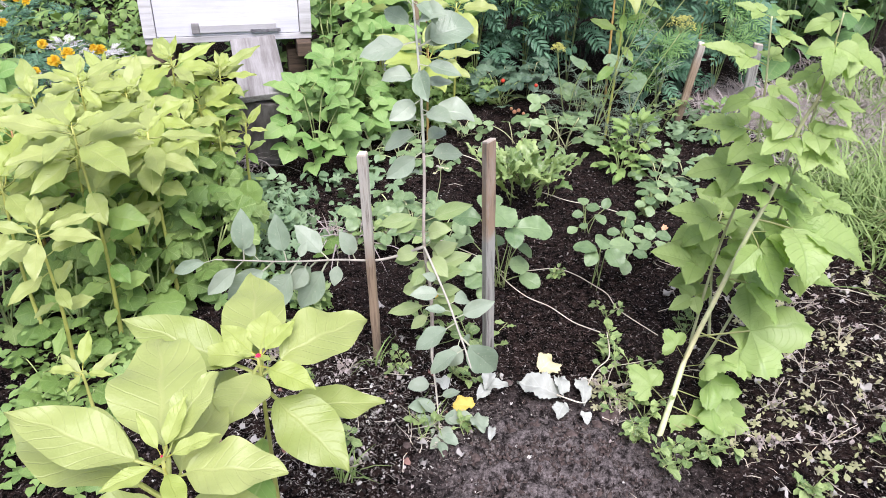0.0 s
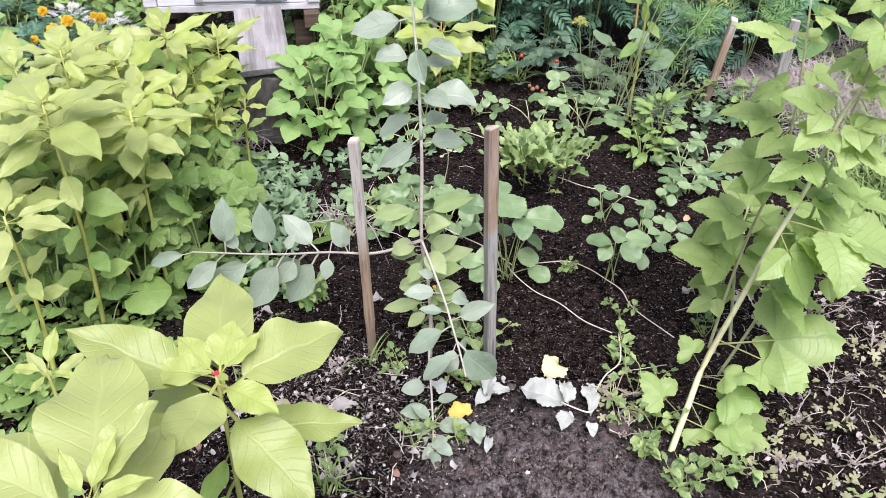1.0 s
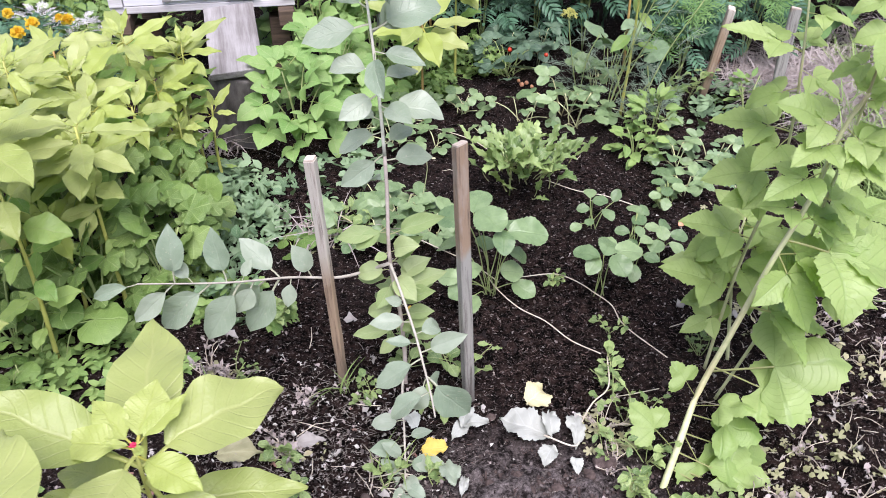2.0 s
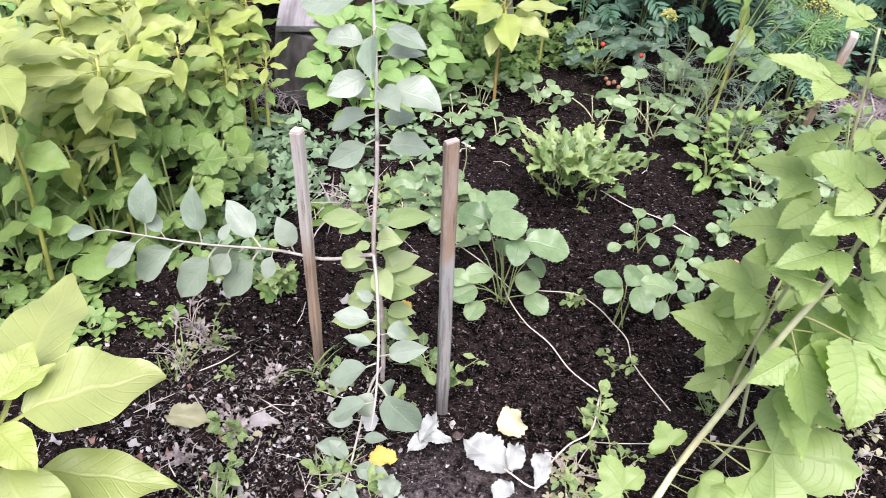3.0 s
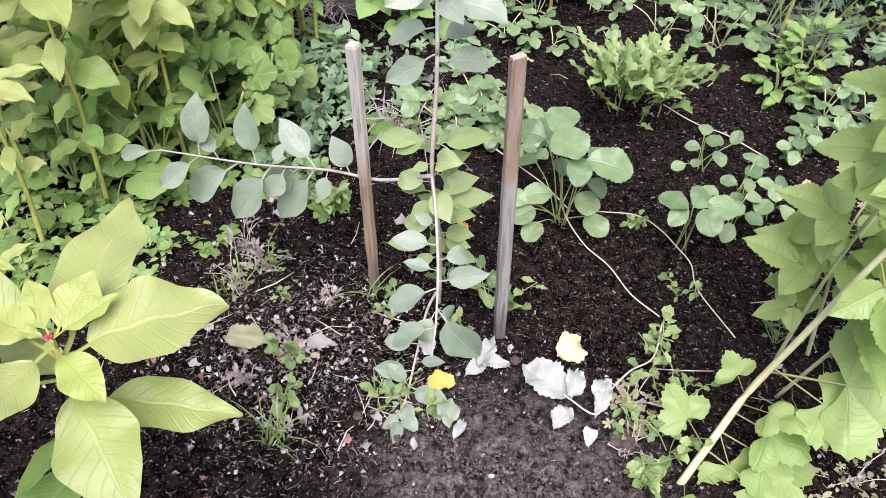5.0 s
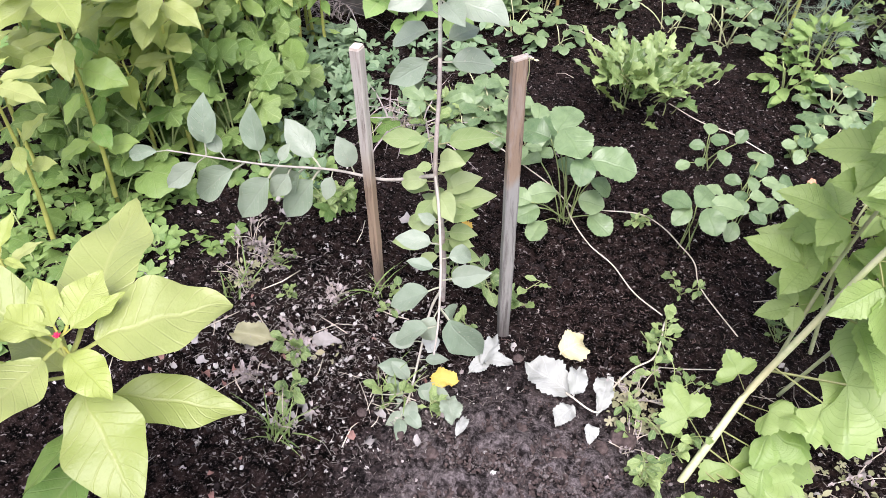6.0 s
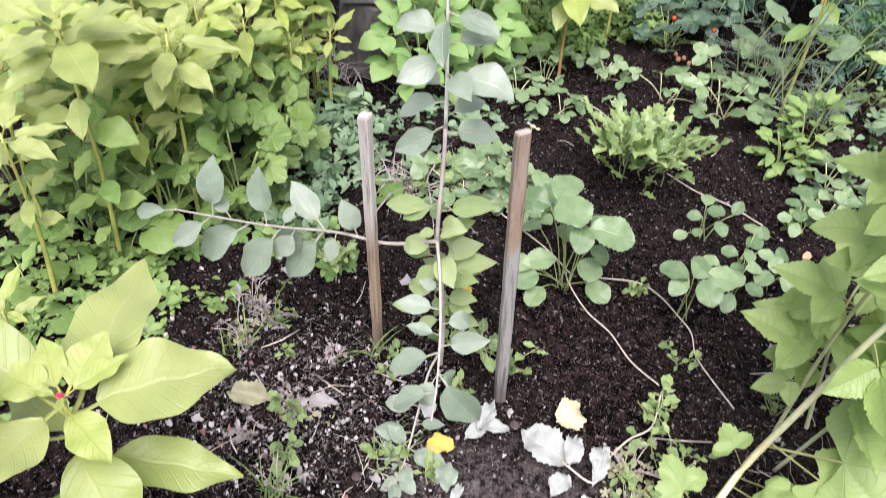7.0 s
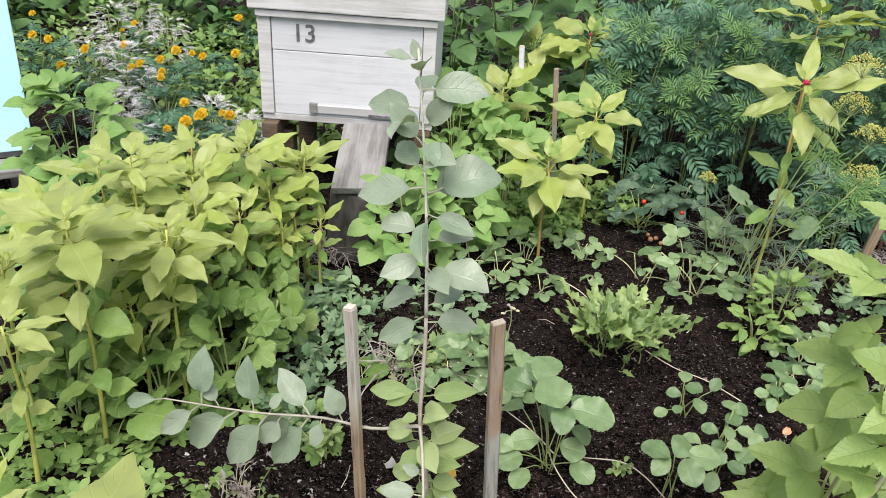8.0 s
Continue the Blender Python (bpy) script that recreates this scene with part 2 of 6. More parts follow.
def stake_material(name, low, high, z0, z1, dark, pale=(0.42, 0.36, 0.31)):
    """Split wood with long grain; the colour changes along the stake with weathering."""
    mat, nt, bsdf, out = nodes_of(name)
    grain = noise_node(nt, 26, 7, 0.7, stretch=(6.0, 6.0, 0.35))
    coarse = noise_node(nt, 9, 4, 0.6, stretch=(3.0, 3.0, 0.8))
    sep = nt.nodes.new("ShaderNodeSeparateXYZ")
    nt.links.new(nt.nodes.new("ShaderNodeTexCoord").outputs["Object"], sep.inputs[0])
    along = math_node(nt, "ADD", sep.outputs[2], math_node(nt, "MULTIPLY", math_node(nt, "SUBTRACT", coarse, 0.5), 0.12))
    col = mixed(nt, ramp(nt, along, z0, z1), low, high)
    col = mixed(nt, math_node(nt, "MULTIPLY", ramp(nt, grain, 0.50, 0.64), 0.7), col, dark)
    col = mixed(nt, math_node(nt, "MULTIPLY", ramp(nt, coarse, 0.52, 0.64), 0.5), col, pale)
    damp = ramp(nt, sep.outputs[2], 0.10, -0.03)
    col = mixed(nt, math_node(nt, "MULTIPLY", damp, 0.75), col, (0.05, 0.038, 0.032))
    nt.links.new(col, bsdf.inputs["Base Color"])
    bsdf.inputs["Roughness"].default_value = 0.85
    bumped(nt, bsdf, grain, 0.6, 0.003)
    return mat


STAKE_NEW = stake_material("reddish_weathered_stake", (0.29, 0.215, 0.14), (0.45, 0.43, 0.365), 0.24, 0.33, (0.085, 0.055, 0.042))
STAKE_OLD = stake_material("grey_weathered_stake", (0.28, 0.28, 0.248), (0.265, 0.195, 0.13), 0.325, 0.345, (0.06, 0.048, 0.042), (0.36, 0.335, 0.305))
CUT_WOOD = rough_material("pale_cut_wood", (0.42, 0.35, 0.28), (0.62, 0.56, 0.48), 120, 0.85, 0.5, 0.002, (1, 1, 0.3))
GREY_WOOD = plank_material("grey_board", (0.29, 0.285, 0.278), (0.13, 0.12, 0.112), (0.05, 0.043, 0.04), 0.46)
# dark brown that carries the shade below the hive in its colour
SHADED_WOOD = rough_material("shaded_brown_wood", (0.06, 0.045, 0.035), (0.16, 0.115, 0.08), 18, 0.8, 0.4, 0.003, (0.5, 6, 6))
DARK_WOOD = rough_material("damp_dark_block", (0.045, 0.04, 0.038), (0.17, 0.16, 0.152), 16, 0.85, 0.6, 0.004, (1.6, 1.6, 0.6), (0.22, 0.205, 0.2))
WHITE_PAINT = plank_material("old_white_paint", (0.66, 0.67, 0.70), (0.50, 0.50, 0.52), (0.25, 0.245, 0.245), 0.515)
WHITE_WORN = plank_material("peeling_white_paint", (0.64, 0.635, 0.635), (0.36, 0.35, 0.335), (0.16, 0.14, 0.125), 0.505)
BLUE_PAINT = plank_material("turquoise_paint", (0.58, 0.94, 0.98), (0.62, 0.93, 0.96), (0.18, 0.45, 0.52), 0.60)
GREYED_PAINT = plank_material("greyed_white_paint", (0.47, 0.465, 0.47), (0.31, 0.30, 0.295), (0.15, 0.135, 0.125), 0.51)
INK = rough_material("faded_black_paint", (0.06, 0.06, 0.065), (0.24, 0.24, 0.25), 70, 0.8, 0.2, 0.001)
STEM = rough_material("yellow_green_stem", (0.36, 0.40, 0.09), (0.50, 0.50, 0.13), 40, 0.5, 0.2, 0.001, c=(0.40, 0.43, 0.13))
STEM_RED = rough_material("reddish_stem", (0.36, 0.24, 0.08), (0.52, 0.36, 0.12), 40, 0.5, 0.2, 0.001, c=(0.34, 0.12, 0.06))
CANE = rough_material("pale_green_cane", (0.40, 0.45, 0.23), (0.56, 0.58, 0.34), 60, 0.6, 0.4, 0.001, c=(0.48, 0.44, 0.24))
BARK = rough_material("apple_bark", (0.30, 0.25, 0.21), (0.52, 0.46, 0.40), 60, 0.7, 0.4, 0.001, c=(0.52, 0.49, 0.44))
BARK_PALE = rough_material("pale_downy_shoot", (0.34, 0.32, 0.26), (0.50, 0.47, 0.40), 60, 0.7, 0.3, 0.001)
RUNNER = rough_material("pale_runner", (0.52, 0.46, 0.36), (0.70, 0.64, 0.53), 60, 0.65, 0.3, 0.001)
GREEN_STEM = rough_material("green_stem", (0.22, 0.30, 0.10), (0.33, 0.39, 0.16), 40, 0.55, 0.2, 0.001)
STRAW_GREY = rough_material("greyish_straw", (0.12, 0.107, 0.093), (0.38, 0.35, 0.31), 90, 0.85, 0.3, 0.001)
FIBRE = rough_material("bark_fibre", (0.04, 0.028, 0.025), (0.20, 0.14, 0.12), 60, 0.9, 0.3, 0.001)
DULL_RED = rough_material("dull_red_spike", (0.20, 0.045, 0.04), (0.36, 0.09, 0.07), 160, 0.7, 0.6, 0.002)
YELLOWISH = leaf_material("yellow_green_weed_leaf", (0.24, 0.27, 0.10), (0.46, 0.45, 0.24), (0.44, 0.44, 0.25), 5, 0.2, 0.6, 0.25, (0.4, 0.33, 0.2), spots=0.6)
DOWNY = rough_material("downy_grey_green_shoot", (0.42, 0.45, 0.35), (0.60, 0.62, 0.52), 60, 0.8, 0.3, 0.001, c=(0.50, 0.46, 0.39))
DARK_STEM = rough_material("dark_green_stem", (0.06, 0.10, 0.035), (0.13, 0.19, 0.07), 40, 0.55, 0.2, 0.001)
BUD = rough_material("crimson_bud", (0.42, 0.015, 0.05), (0.62, 0.04, 0.12), 160, 0.6, 0.6, 0.002)
RED = rough_material("red_strawberry", (0.48, 0.03, 0.015), (0.62, 0.07, 0.03), 200, 0.35, 0.5, 0.001)
PINK_BERRY = rough_material("pale_orange_strawberry", (0.60, 0.27, 0.14), (0.70, 0.40, 0.24), 120, 0.45, 0.4, 0.001)
CLOD = rough_material("soil_clod", (0.006, 0.0045, 0.004), (0.040, 0.030, 0.028), 90, 0.95, 0.8, 0.004)
CLOD_MID = rough_material("loose_soil_clod", (0.034, 0.025, 0.022), (0.125, 0.096, 0.087), 90, 0.95, 0.8, 0.004)
CLOD_DRY = rough_material("dry_grey_soil", (0.075, 0.065, 0.06), (0.20, 0.176, 0.166), 90, 0.95, 0.8, 0.004)
STRAW = rough_material("bleached_straw", (0.34, 0.29, 0.21), (0.60, 0.55, 0.46), 90, 0.8, 0.3, 0.001)
CHIP = rough_material("pale_flake", (0.30, 0.29, 0.265), (0.58, 0.565, 0.535), 60, 0.8, 0.3, 0.001)


# ---- shapes: arrays of vertices, faces and leaf u, v ----
def blade(profile, nv=8, nu=4, droop=0.6, fold=0.25, pleat=0.0, veins=7, teeth=0.0, heart=0.0, wave=0.0, stalk=0.0, stalk_w=0.018, seed=0, thick=True):
    """A leaf blade one long from its stalk's end, pointing along +y, upper face +z."""
    rng = random.Random(seed)
    ph = rng.uniform(0, 6)
    V, F, U = [], [], []
    y0, z0, ang = 0.0, 0.0, droop * -0.35
    step = 1.0 / nv
    for i in range(nv + 1):
        v = i * step
        w = profile(v)
        tooth = 1 + (teeth if i % 2 else -teeth * 0.35) if 0 < i < nv else 1
        for j in range(nu + 1):
            u = -1 + 2 * j / nu
            a = abs(u)
            x = u * w * (tooth if a > 0.99 else 1)
            back = heart * a * a * max(0.0, 1 - 3.2 * v)
            ripple = pleat * (0.5 - abs((v * veins - a * 1.9) % 1 - 0.5)) * min(1, a * 3)
            edge = wave * math.sin(v * 15 + ph + (2 if u > 0 else 0)) * a ** 3
            lift = fold * abs(x) + ripple + edge
            V.append((x, y0 - back * math.cos(ang) + lift * math.sin(ang), z0 + lift * math.cos(ang)))
            U.append((u, v))
        y0 += math.cos(ang) * step
        z0 -= math.sin(ang) * step
        ang += droop * step * 1.35
    n = nu + 1
    for i in range(nv):
        for j in range(nu):
            F.append((i * n + j, i * n + j + 1, (i + 1) * n + j + 1, (i + 1) * n + j))
    V = np.array(V)
    U = np.array(U)
    if stalk > 0:
        V[:, 1] += stalk
        k = len(V)
        ring = []
        for i in range(3):
            s = i / 2
            for q in range(3):
                a = q * 2.0944 + 0.52
                ring.append((stalk_w * math.cos(a), s * (stalk + 0.02), stalk_w * math.sin(a) - 0.012 - 0.10 * stalk * (1 - s) * (1 - s)))
        V = np.vstack([V, ring])
        U = np.vstack([U, [(0.0, -0.5)] * 9])
        for i in range(2):
            for q in range(3):
                F.append((k + i * 3 + q, k + i * 3 + (q + 1) % 3, k + i * 3 + 3 + (q + 1) % 3, k + i * 3 + 3 + q))
    return V, F, U


def palm(lobes=5, depth=0.35, rings=4, per=6, spread=150, droop=0.3, pleat=0.05, teeth=0.05, stalk=0.0, seed=0):
    """A lobed leaf with its veins spreading from the stalk; reaches 1 along +y."""
    rng = random.Random(seed)
    n = lobes * per
    V, F, U = [(0, 0, 0)], [], [(0, 0)]
    for k in range(1, rings + 1):
        s = k / rings
        for i in range(n + 1):
            q = i / n
            th = radians(-spread + 2 * spread * q)
            c = (q * lobes) % 1.0
            near = abs(c - 0.5) * 2
            size = 1 - 0.45 * (abs(th) / radians(180)) ** 1.2
            r = size * (1 - depth * near ** 1.5 * s)
            if k == rings:
                r *= 1 + (teeth if i % 2 else -teeth) + rng.uniform(-0.02, 0.02)
            r *= s
            z = -droop * r * r * 0.5 + pleat * (0.5 - near) * s
            V.append((r * math.sin(th), r * math.cos(th), z))
            U.append(((c - 0.5) * 2 * 0.9, s))
    m = n + 1
    for i in range(n):
        F.append((0, 1 + i + 1, 1 + i))
    for k in range(rings - 1):
        a = 1 + k * m
        for i in range(n):
            F.append((a + i, a + i + 1, a + m + i + 1, a + m + i))
    V, U = np.array(V, float), np.array(U, float)
    if stalk > 0:
        V[:, 1] += stalk
        k = len(V)
        ring = [(0.016 * math.cos(q * 2.094), s * (stalk + 0.01), 0.016 * math.sin(q * 2.094) - 0.01) for s in (0, 1) for q in range(3)]
        V = np.vstack([V, ring])
        U = np.vstack([U, [(0.0, -0.5)] * 6])
        for q in range(3):
            F.append((k + q, k + (q + 1) % 3, k + 3 + (q + 1) % 3, k + 3 + q))
    return V, F, U


def rumpled(arr, amount, seed, scale=3.0):
    """Uneven surface and outline."""
    V, F, U = arr
    V = np.array(V, float)
    for i, p in enumerate(V):
        q = (p[0] * scale + seed * 7.1, p[1] * scale, p[2] * scale)
        V[i] += amount * np.array((noise.noise(q), noise.noise((q[1], q[0], 3.3)), 1.3 * noise.noise((q[0], q[1] + 9.2, 1.1))))
    return V, F, U


def moved(arr, m):
    V, F, U = arr
    m = np.array(m)
    return V @ m[:3, :3].T + m[:3, 3], F, U


def merged(arrs):
    Vs, Fs, Us, k = [], [], [], 0
    for V, F, U in arrs:
        Vs.append(V)
        Us.append(U)
        Fs.extend(tuple(i + k for i in f) for f in F)
        k += len(V)
    return np.vstack(Vs), Fs, np.vstack(Us)


def tube(points, radii, sides=6, cap=True):
    """A tapered tube through points."""
    P = [Vector(p) for p in points]
    V, F, U = [], [], []
    n = len(P)
    ref = Vector((0.31, 0.21, 0.93))
    for i in range(n):
        d = (P[min(i + 1, n - 1)] - P[max(i - 1, 0)]).normalized()
        if abs(d.dot(ref)) > 0.97:
            ref = Vector((0.9, -0.3, 0.2))
        a = d.cross(ref).normalized()
        b = d.cross(a)
        r = radii[i] if isinstance(radii, (list, tuple)) else radii
        for q in range(sides):
            t = 6.28319 * q / sides
            V.append(P[i] + (a * math.cos(t) + b * math.sin(t)) * r)
            U.append((0.5, i / max(1, n - 1)))
    for i in range(n - 1):
        for q in range(sides):
            F.append((i * sides + q, i * sides + (q + 1) % sides, (i + 1) * sides + (q + 1) % sides, (i + 1) * sides + q))
    if cap:
        F.append(tuple(range(sides))[::-1])
        F.append(tuple((n - 1) * sides + q for q in range(sides)))
    return np.array([tuple(v) for v in V]), F, np.array(U)


def smooth_path(points, per=5):
    """A soft line through a few points."""
    P = [Vector(p) for p in points]
    P = [P[0] * 2 - P[1]] + P + [P[-1] * 2 - P[-2]]
    out = []
    for i in range(1, len(P) - 2):
        a, b, c, d = P[i - 1:i + 3]
        for k in range(per):
            t = k / per
            out.append(0.5 * ((2 * b) + (c - a) * t + (2 * a - 5 * b + 4 * c - d) * t * t + (3 * b - a - 3 * c + d) * t ** 3))
    out.append(P[-2].copy())
    return out


def to_mesh(name, arr, mat, smooth=True):
    V, F, U = arr
    me = bpy.data.meshes.new(name)
    me.from_pydata(V.tolist(), [], [tuple(f) for f in F])
    lay = me.uv_layers.new(name="leaf")
    idx = np.empty(len(me.loops), dtype=np.int32)
    me.loops.foreach_get("vertex_index", idx)
    lay.data.foreach_set("uv", np.asarray(U, dtype=np.float32)[idx].ravel())
    me.polygons.foreach_set("use_smooth", [smooth] * len(me.polygons))
    me.materials.append(mat)
    me.update()
    return me


def thing(name, at, label, category, group="", kind=""):
    ob = new(name)
    ob.empty_display_size = 0.05
    ob.location = at
    return tagged(ob, label, category, group, kind)


def put(name, me, parent, m, label=""):
    """A mesh as a part of a thing; m is in the world."""
    ob = new(name, me)
    ob.parent = parent
    at = Vector(parent.location)
    if parent.parent:
        at += parent.parent.location
    ob.matrix_basis = Matrix.Translation(-at) @ m
    return tagged(ob, label)


def part(name, bm, material, parent, label=""):
    me = bpy.data.meshes.new(name)
    bm.to_mesh(me)
    bm.free()
    me.materials.append(material)
    ob = new(name, me)
    ob.parent = parent
    return tagged(ob, label)


def stem_part(name, points, radii, mat, parent, label="", sides=6):
    me = to_mesh(name, tube(points, radii, sides), mat)
    return put(name, me, parent, Matrix(), label)


def leaf_pose(base, way, up=(0, 0, 1), size=0.1, wide=1.0, spin=0.0):
    y = Vector(way).normalized()
    z = Vector(up)
    z = z - y * z.dot(y)
    if z.length < 0.05:
        z = Vector((0.3, -0.9, 0.2)) - y * Vector((0.3, -0.9, 0.2)).dot(y)
    z.normalize()
    x = y.cross(z)
    m = Matrix((x, y, z)).transposed().to_4x4()
    return Matrix.Translation(base) @ m @ Matrix.Rotation(spin, 4, "Y") @ Matrix.Diagonal((size * wide, size, size, 1))


def span(parent, me, base, tip, reach, wide=1.0, up=(0, -0.4, 1)):
    """A leaf from its stalk's foot to its tip; reach: the mesh's own length."""
    way = Vector(tip) - Vector(base)
    put("leaf", me, parent, leaf_pose(base, way, up, way.length / reach, wide))


def direction(az, el):
    a, e = radians(az), radians(el)
    return Vector((math.cos(a) * math.cos(e), math.sin(a) * math.cos(e), math.sin(e)))


def lens_shape(width, at=0.42, blunt=0.75, tip=1.15):
    """Half widths of a leaf that is widest at `at`."""
    def half(v):
        if v <= at:
            return max(0.012, width * math.sin(0.5 * math.pi * v / at) ** blunt)
        return max(0.002, width * math.cos(0.5 * math.pi * (v - at) / (1 - at)) ** tip)
    return half


# leaf meshes, shared by all plants of a kind
AMA = [to_mesh("leaf", rumpled(blade(lens_shape(w, 0.41, 0.78, 1.0), 18, 8, d, 0.20, 0.014, 9, 0, 0.0, wv, 0.22, 0.016, s), 0.022, s, 4), m)
       for m in (AMARANTH, AMARANTH_TOP, AMARANTH_LOW) for s, (w, d, wv) in enumerate(((0.225, 0.25, 0.03), (0.25, 0.55, 0.04), (0.205, 0.05, 0.025)))]
APL = [to_mesh("leaf", rumpled(blade(lens_shape(w, 0.43, 0.62, 1.0), 11, 4, d, 0.36, 0.006, 6, 0.012, 0, 0.02, 0.28, 0.02, s), 0.03, s, 3), m)
       for m in (APPLE, APPLE_YOUNG) for s, (w, d) in enumerate(((0.28, 0.5), (0.315, 0.9), (0.255, 0.15)))]


def leaflets(shape, places, mat, reach=0.5, **kw):
    """Several blades on one stalk: places of (angle, out, size)."""
    arrs = []
    for i, (ang, out, size) in enumerate(places):
        b = blade(shape, seed=i, **kw)
        a = radians(ang)
        m = Matrix.Translation((out * math.sin(a), reach + out * math.cos(a), 0)) @ Matrix.Rotation(-a, 4, "Z") @ Matrix.Rotation(radians(6 * (i % 3 - 1)), 4, "Y") @ Matrix.Scale(size, 4)
        arrs.append(moved(b, m))
    pts = [(0, s * reach, -0.06 * (1 - s) ** 2) for s in (0, 0.33, 0.66, 1.02)]
    t = tube(pts, 0.017, 4, False)
    t[2][:] = (0, -0.5)
    arrs.append(t)
    return to_mesh("leaf", merged(arrs), mat)


RASP = [leaflets(lens_shape(w, 0.34, 0.55, 1.1), ((0, 0.14, 1.0), (70, 0.03, 0.84), (-72, 0.03, 0.82)), m, 0.45, nv=24, nu=6, droop=d, fold=0.20, pleat=0.085, veins=8, teeth=0.075, heart=0.07, wave=0.02, stalk=0.06)
        for m in (RASPBERRY, RASPBERRY_TOP) for w, d in ((0.36, 0.4), (0.40, 0.8), (0.34, 0.2))]
RASP += [to_mesh("leaf", rumpled(palm(3, dp, 7, 14, 128, dr, 0.12, 0.035, 0.95, q), 0.08, q, 2.6), RASPBERRY) for q, (dp, dr) in enumerate(((0.34, 0.4), (0.40, 0.7), (0.30, 0.2)))]
STRW = [leaflets(lens_shape(w, 0.52, 0.62, 0.58), ((0, 0.05, 1.0), (82, 0.04, 0.88), (-84, 0.04, 0.90)), m, st, nv=18, nu=6, droop=d, fold=f, pleat=0.03, veins=7, teeth=0.06, wave=0.03)
        for m in (STRAWBERRY, STRAWBERRY_DARK) for w, d, st, f in ((0.37, 0.3, 0.25, 0.14), (0.40, 0.7, 0.25, 0.08), (0.35, 0.1, 0.25, 0.26), (0.38, 0.9, 0.25, 0.14))]
LEAFLET = [to_mesh("leaf", rumpled(blade(lens_shape(w, 0.52, 0.60, 0.58), 20, 6, d, 0.14, 0.03, 7, 0.06, 0, 0.02, 0, seed=q), 0.03, q, 3), STRAWBERRY) for q, (w, d) in enumerate(((0.40, 0.25), (0.37, 0.5), (0.43, 0.1)))]
SHRUB = [leaflets(lens_shape(w, 0.36, 0.6, 1.05), ((0, 0.22, 1.0), (70, 0.04, 0.85), (-72, 0.04, 0.82)), BEAN, 0.5, nv=10, nu=4, droop=d, fold=0.18, pleat=0.014, veins=8, teeth=0.06, heart=0.05)
         for w, d in ((0.36, 0.5), (0.40, 0.8), (0.34, 0.2))]
LOB = [to_mesh("leaf", rumpled(palm(5, dp, 5, 8, 160, dr, 0.07, 0.03, 0.5, s), 0.06, s), LOBED) for s, (dp, dr) in enumerate(((0.12, 0.3), (0.30, 0.6), (0.34, 0.2), (0.26, 0.9)))]
RND = [to_mesh("leaf", rumpled(palm(5, 0.05, 4, 5, 165, dr, 0.03, 0.018, 0.6, s), 0.05, s), ROUND) for s, dr in enumerate((0.3, 0.6))]
HEART = [to_mesh("leaf", blade(lens_shape(0.40, 0.28, 0.5, 1.0), 8, 4, d, 0.15, 0.012, 5, 0, 0.20, 0.015, 0.5, 0.014, s), DARK) for s, d in enumerate((0.5, 0.9))]
SOR = [to_mesh("leaf", rumpled(blade(lens_shape(w, 0.50, 0.9, 0.8), 11, 4, d, 0.30, 0.02, 7, 0.42, 0, 0.05, 0.35, 0.022, s), 0.07, s, 3), SORREL) for s, (w, d) in enumerate(((0.13, 0.6), (0.16, 1.1), (0.10, 0.2), (0.14, -0.2)))]


def pinnate(pairs, leaf_len, leaf_w, sweep, nv, mat, droop=0.4, nu=2):
    """A feather leaf, one long."""
    arrs = []
    narrow = blade(lens_shape(leaf_w, 0.45, 0.7, 0.8), nv, nu, 0.5, 0.3)
    rng = random.Random(pairs * 7 + int(leaf_w * 1000))
    for i in range(pairs):
        s = 0.16 + 0.80 * i / pairs
        z = -droop * s * s * 0.5
        size = leaf_len * (0.55 + 0.9 * math.sin(math.pi * (0.15 + 0.75 * s)) * 0.6)
        for side in (-1, 1):
            m = Matrix.Translation((0, s, z)) @ Matrix.Rotation(-side * radians(sweep - 14 * s + rng.uniform(-5, 5)), 4, "Z") @ Matrix.Rotation(radians(rng.uniform(-10, 6)), 4, "X") @ Matrix.Scale(size, 4)
            arrs.append(moved(narrow, m))
    arrs.append(moved(narrow, Matrix.Translation((0, 0.95, -droop * 0.45)) @ Matrix.Scale(leaf_len * 0.9, 4)))
    t = tube([(0, s, -droop * s * s * 0.5) for s in (0, 0.25, 0.5, 0.75, 1.0)], [0.016, 0.013, 0.01, 0.008, 0.005], 4, False)
    arrs.append(t)
    return to_mesh("leaf", merged(arrs), mat)


TAG = [pinnate(n, 0.40, w, 58, 5, TAGETES, d) for n, w, d in ((5, 0.135, 0.3), (6, 0.13, 0.6), (5, 0.145, 0.45), (6, 0.14, 0.2))]
TAG_TOP = [pinnate(4, 0.5, 0.08, 50, 4, TAGETES_TOP, 0.3)]
SILV = [pinnate(5, 0.34, 0.11, 50, 3, SILVER, d) for d in (0.3, 0.8)]


# ---- ground ----
def ground_z(x, y):
    d = math.hypot((x - 0.27) / 0.17, (y - 0.985) / 0.09)
    z = 0.030 * math.exp(-d * d)
    z += 0.012 * noise.noise((x * 2.6, y * 2.6, 0.3)) + 0.006 * noise.noise((x * 9, y * 9, 1.7))
    z -= 0.018 * math.exp(-((x - 0.10) / 0.16) ** 2 - ((y - 1.36) / 0.13) ** 2)
    z += 0.02 * max(0.0, min(1.0, (x - 0.75) / 0.5))
    return z


def axis(lo, hi, step, far):
    fine = list(np.arange(lo, hi + 1e-6, step))
    out, d = [], step
    while d < far:
        d *= 1.5
        out.append(d)
    return [lo - d for d in reversed(out)] + fine + [hi + d for d in out]


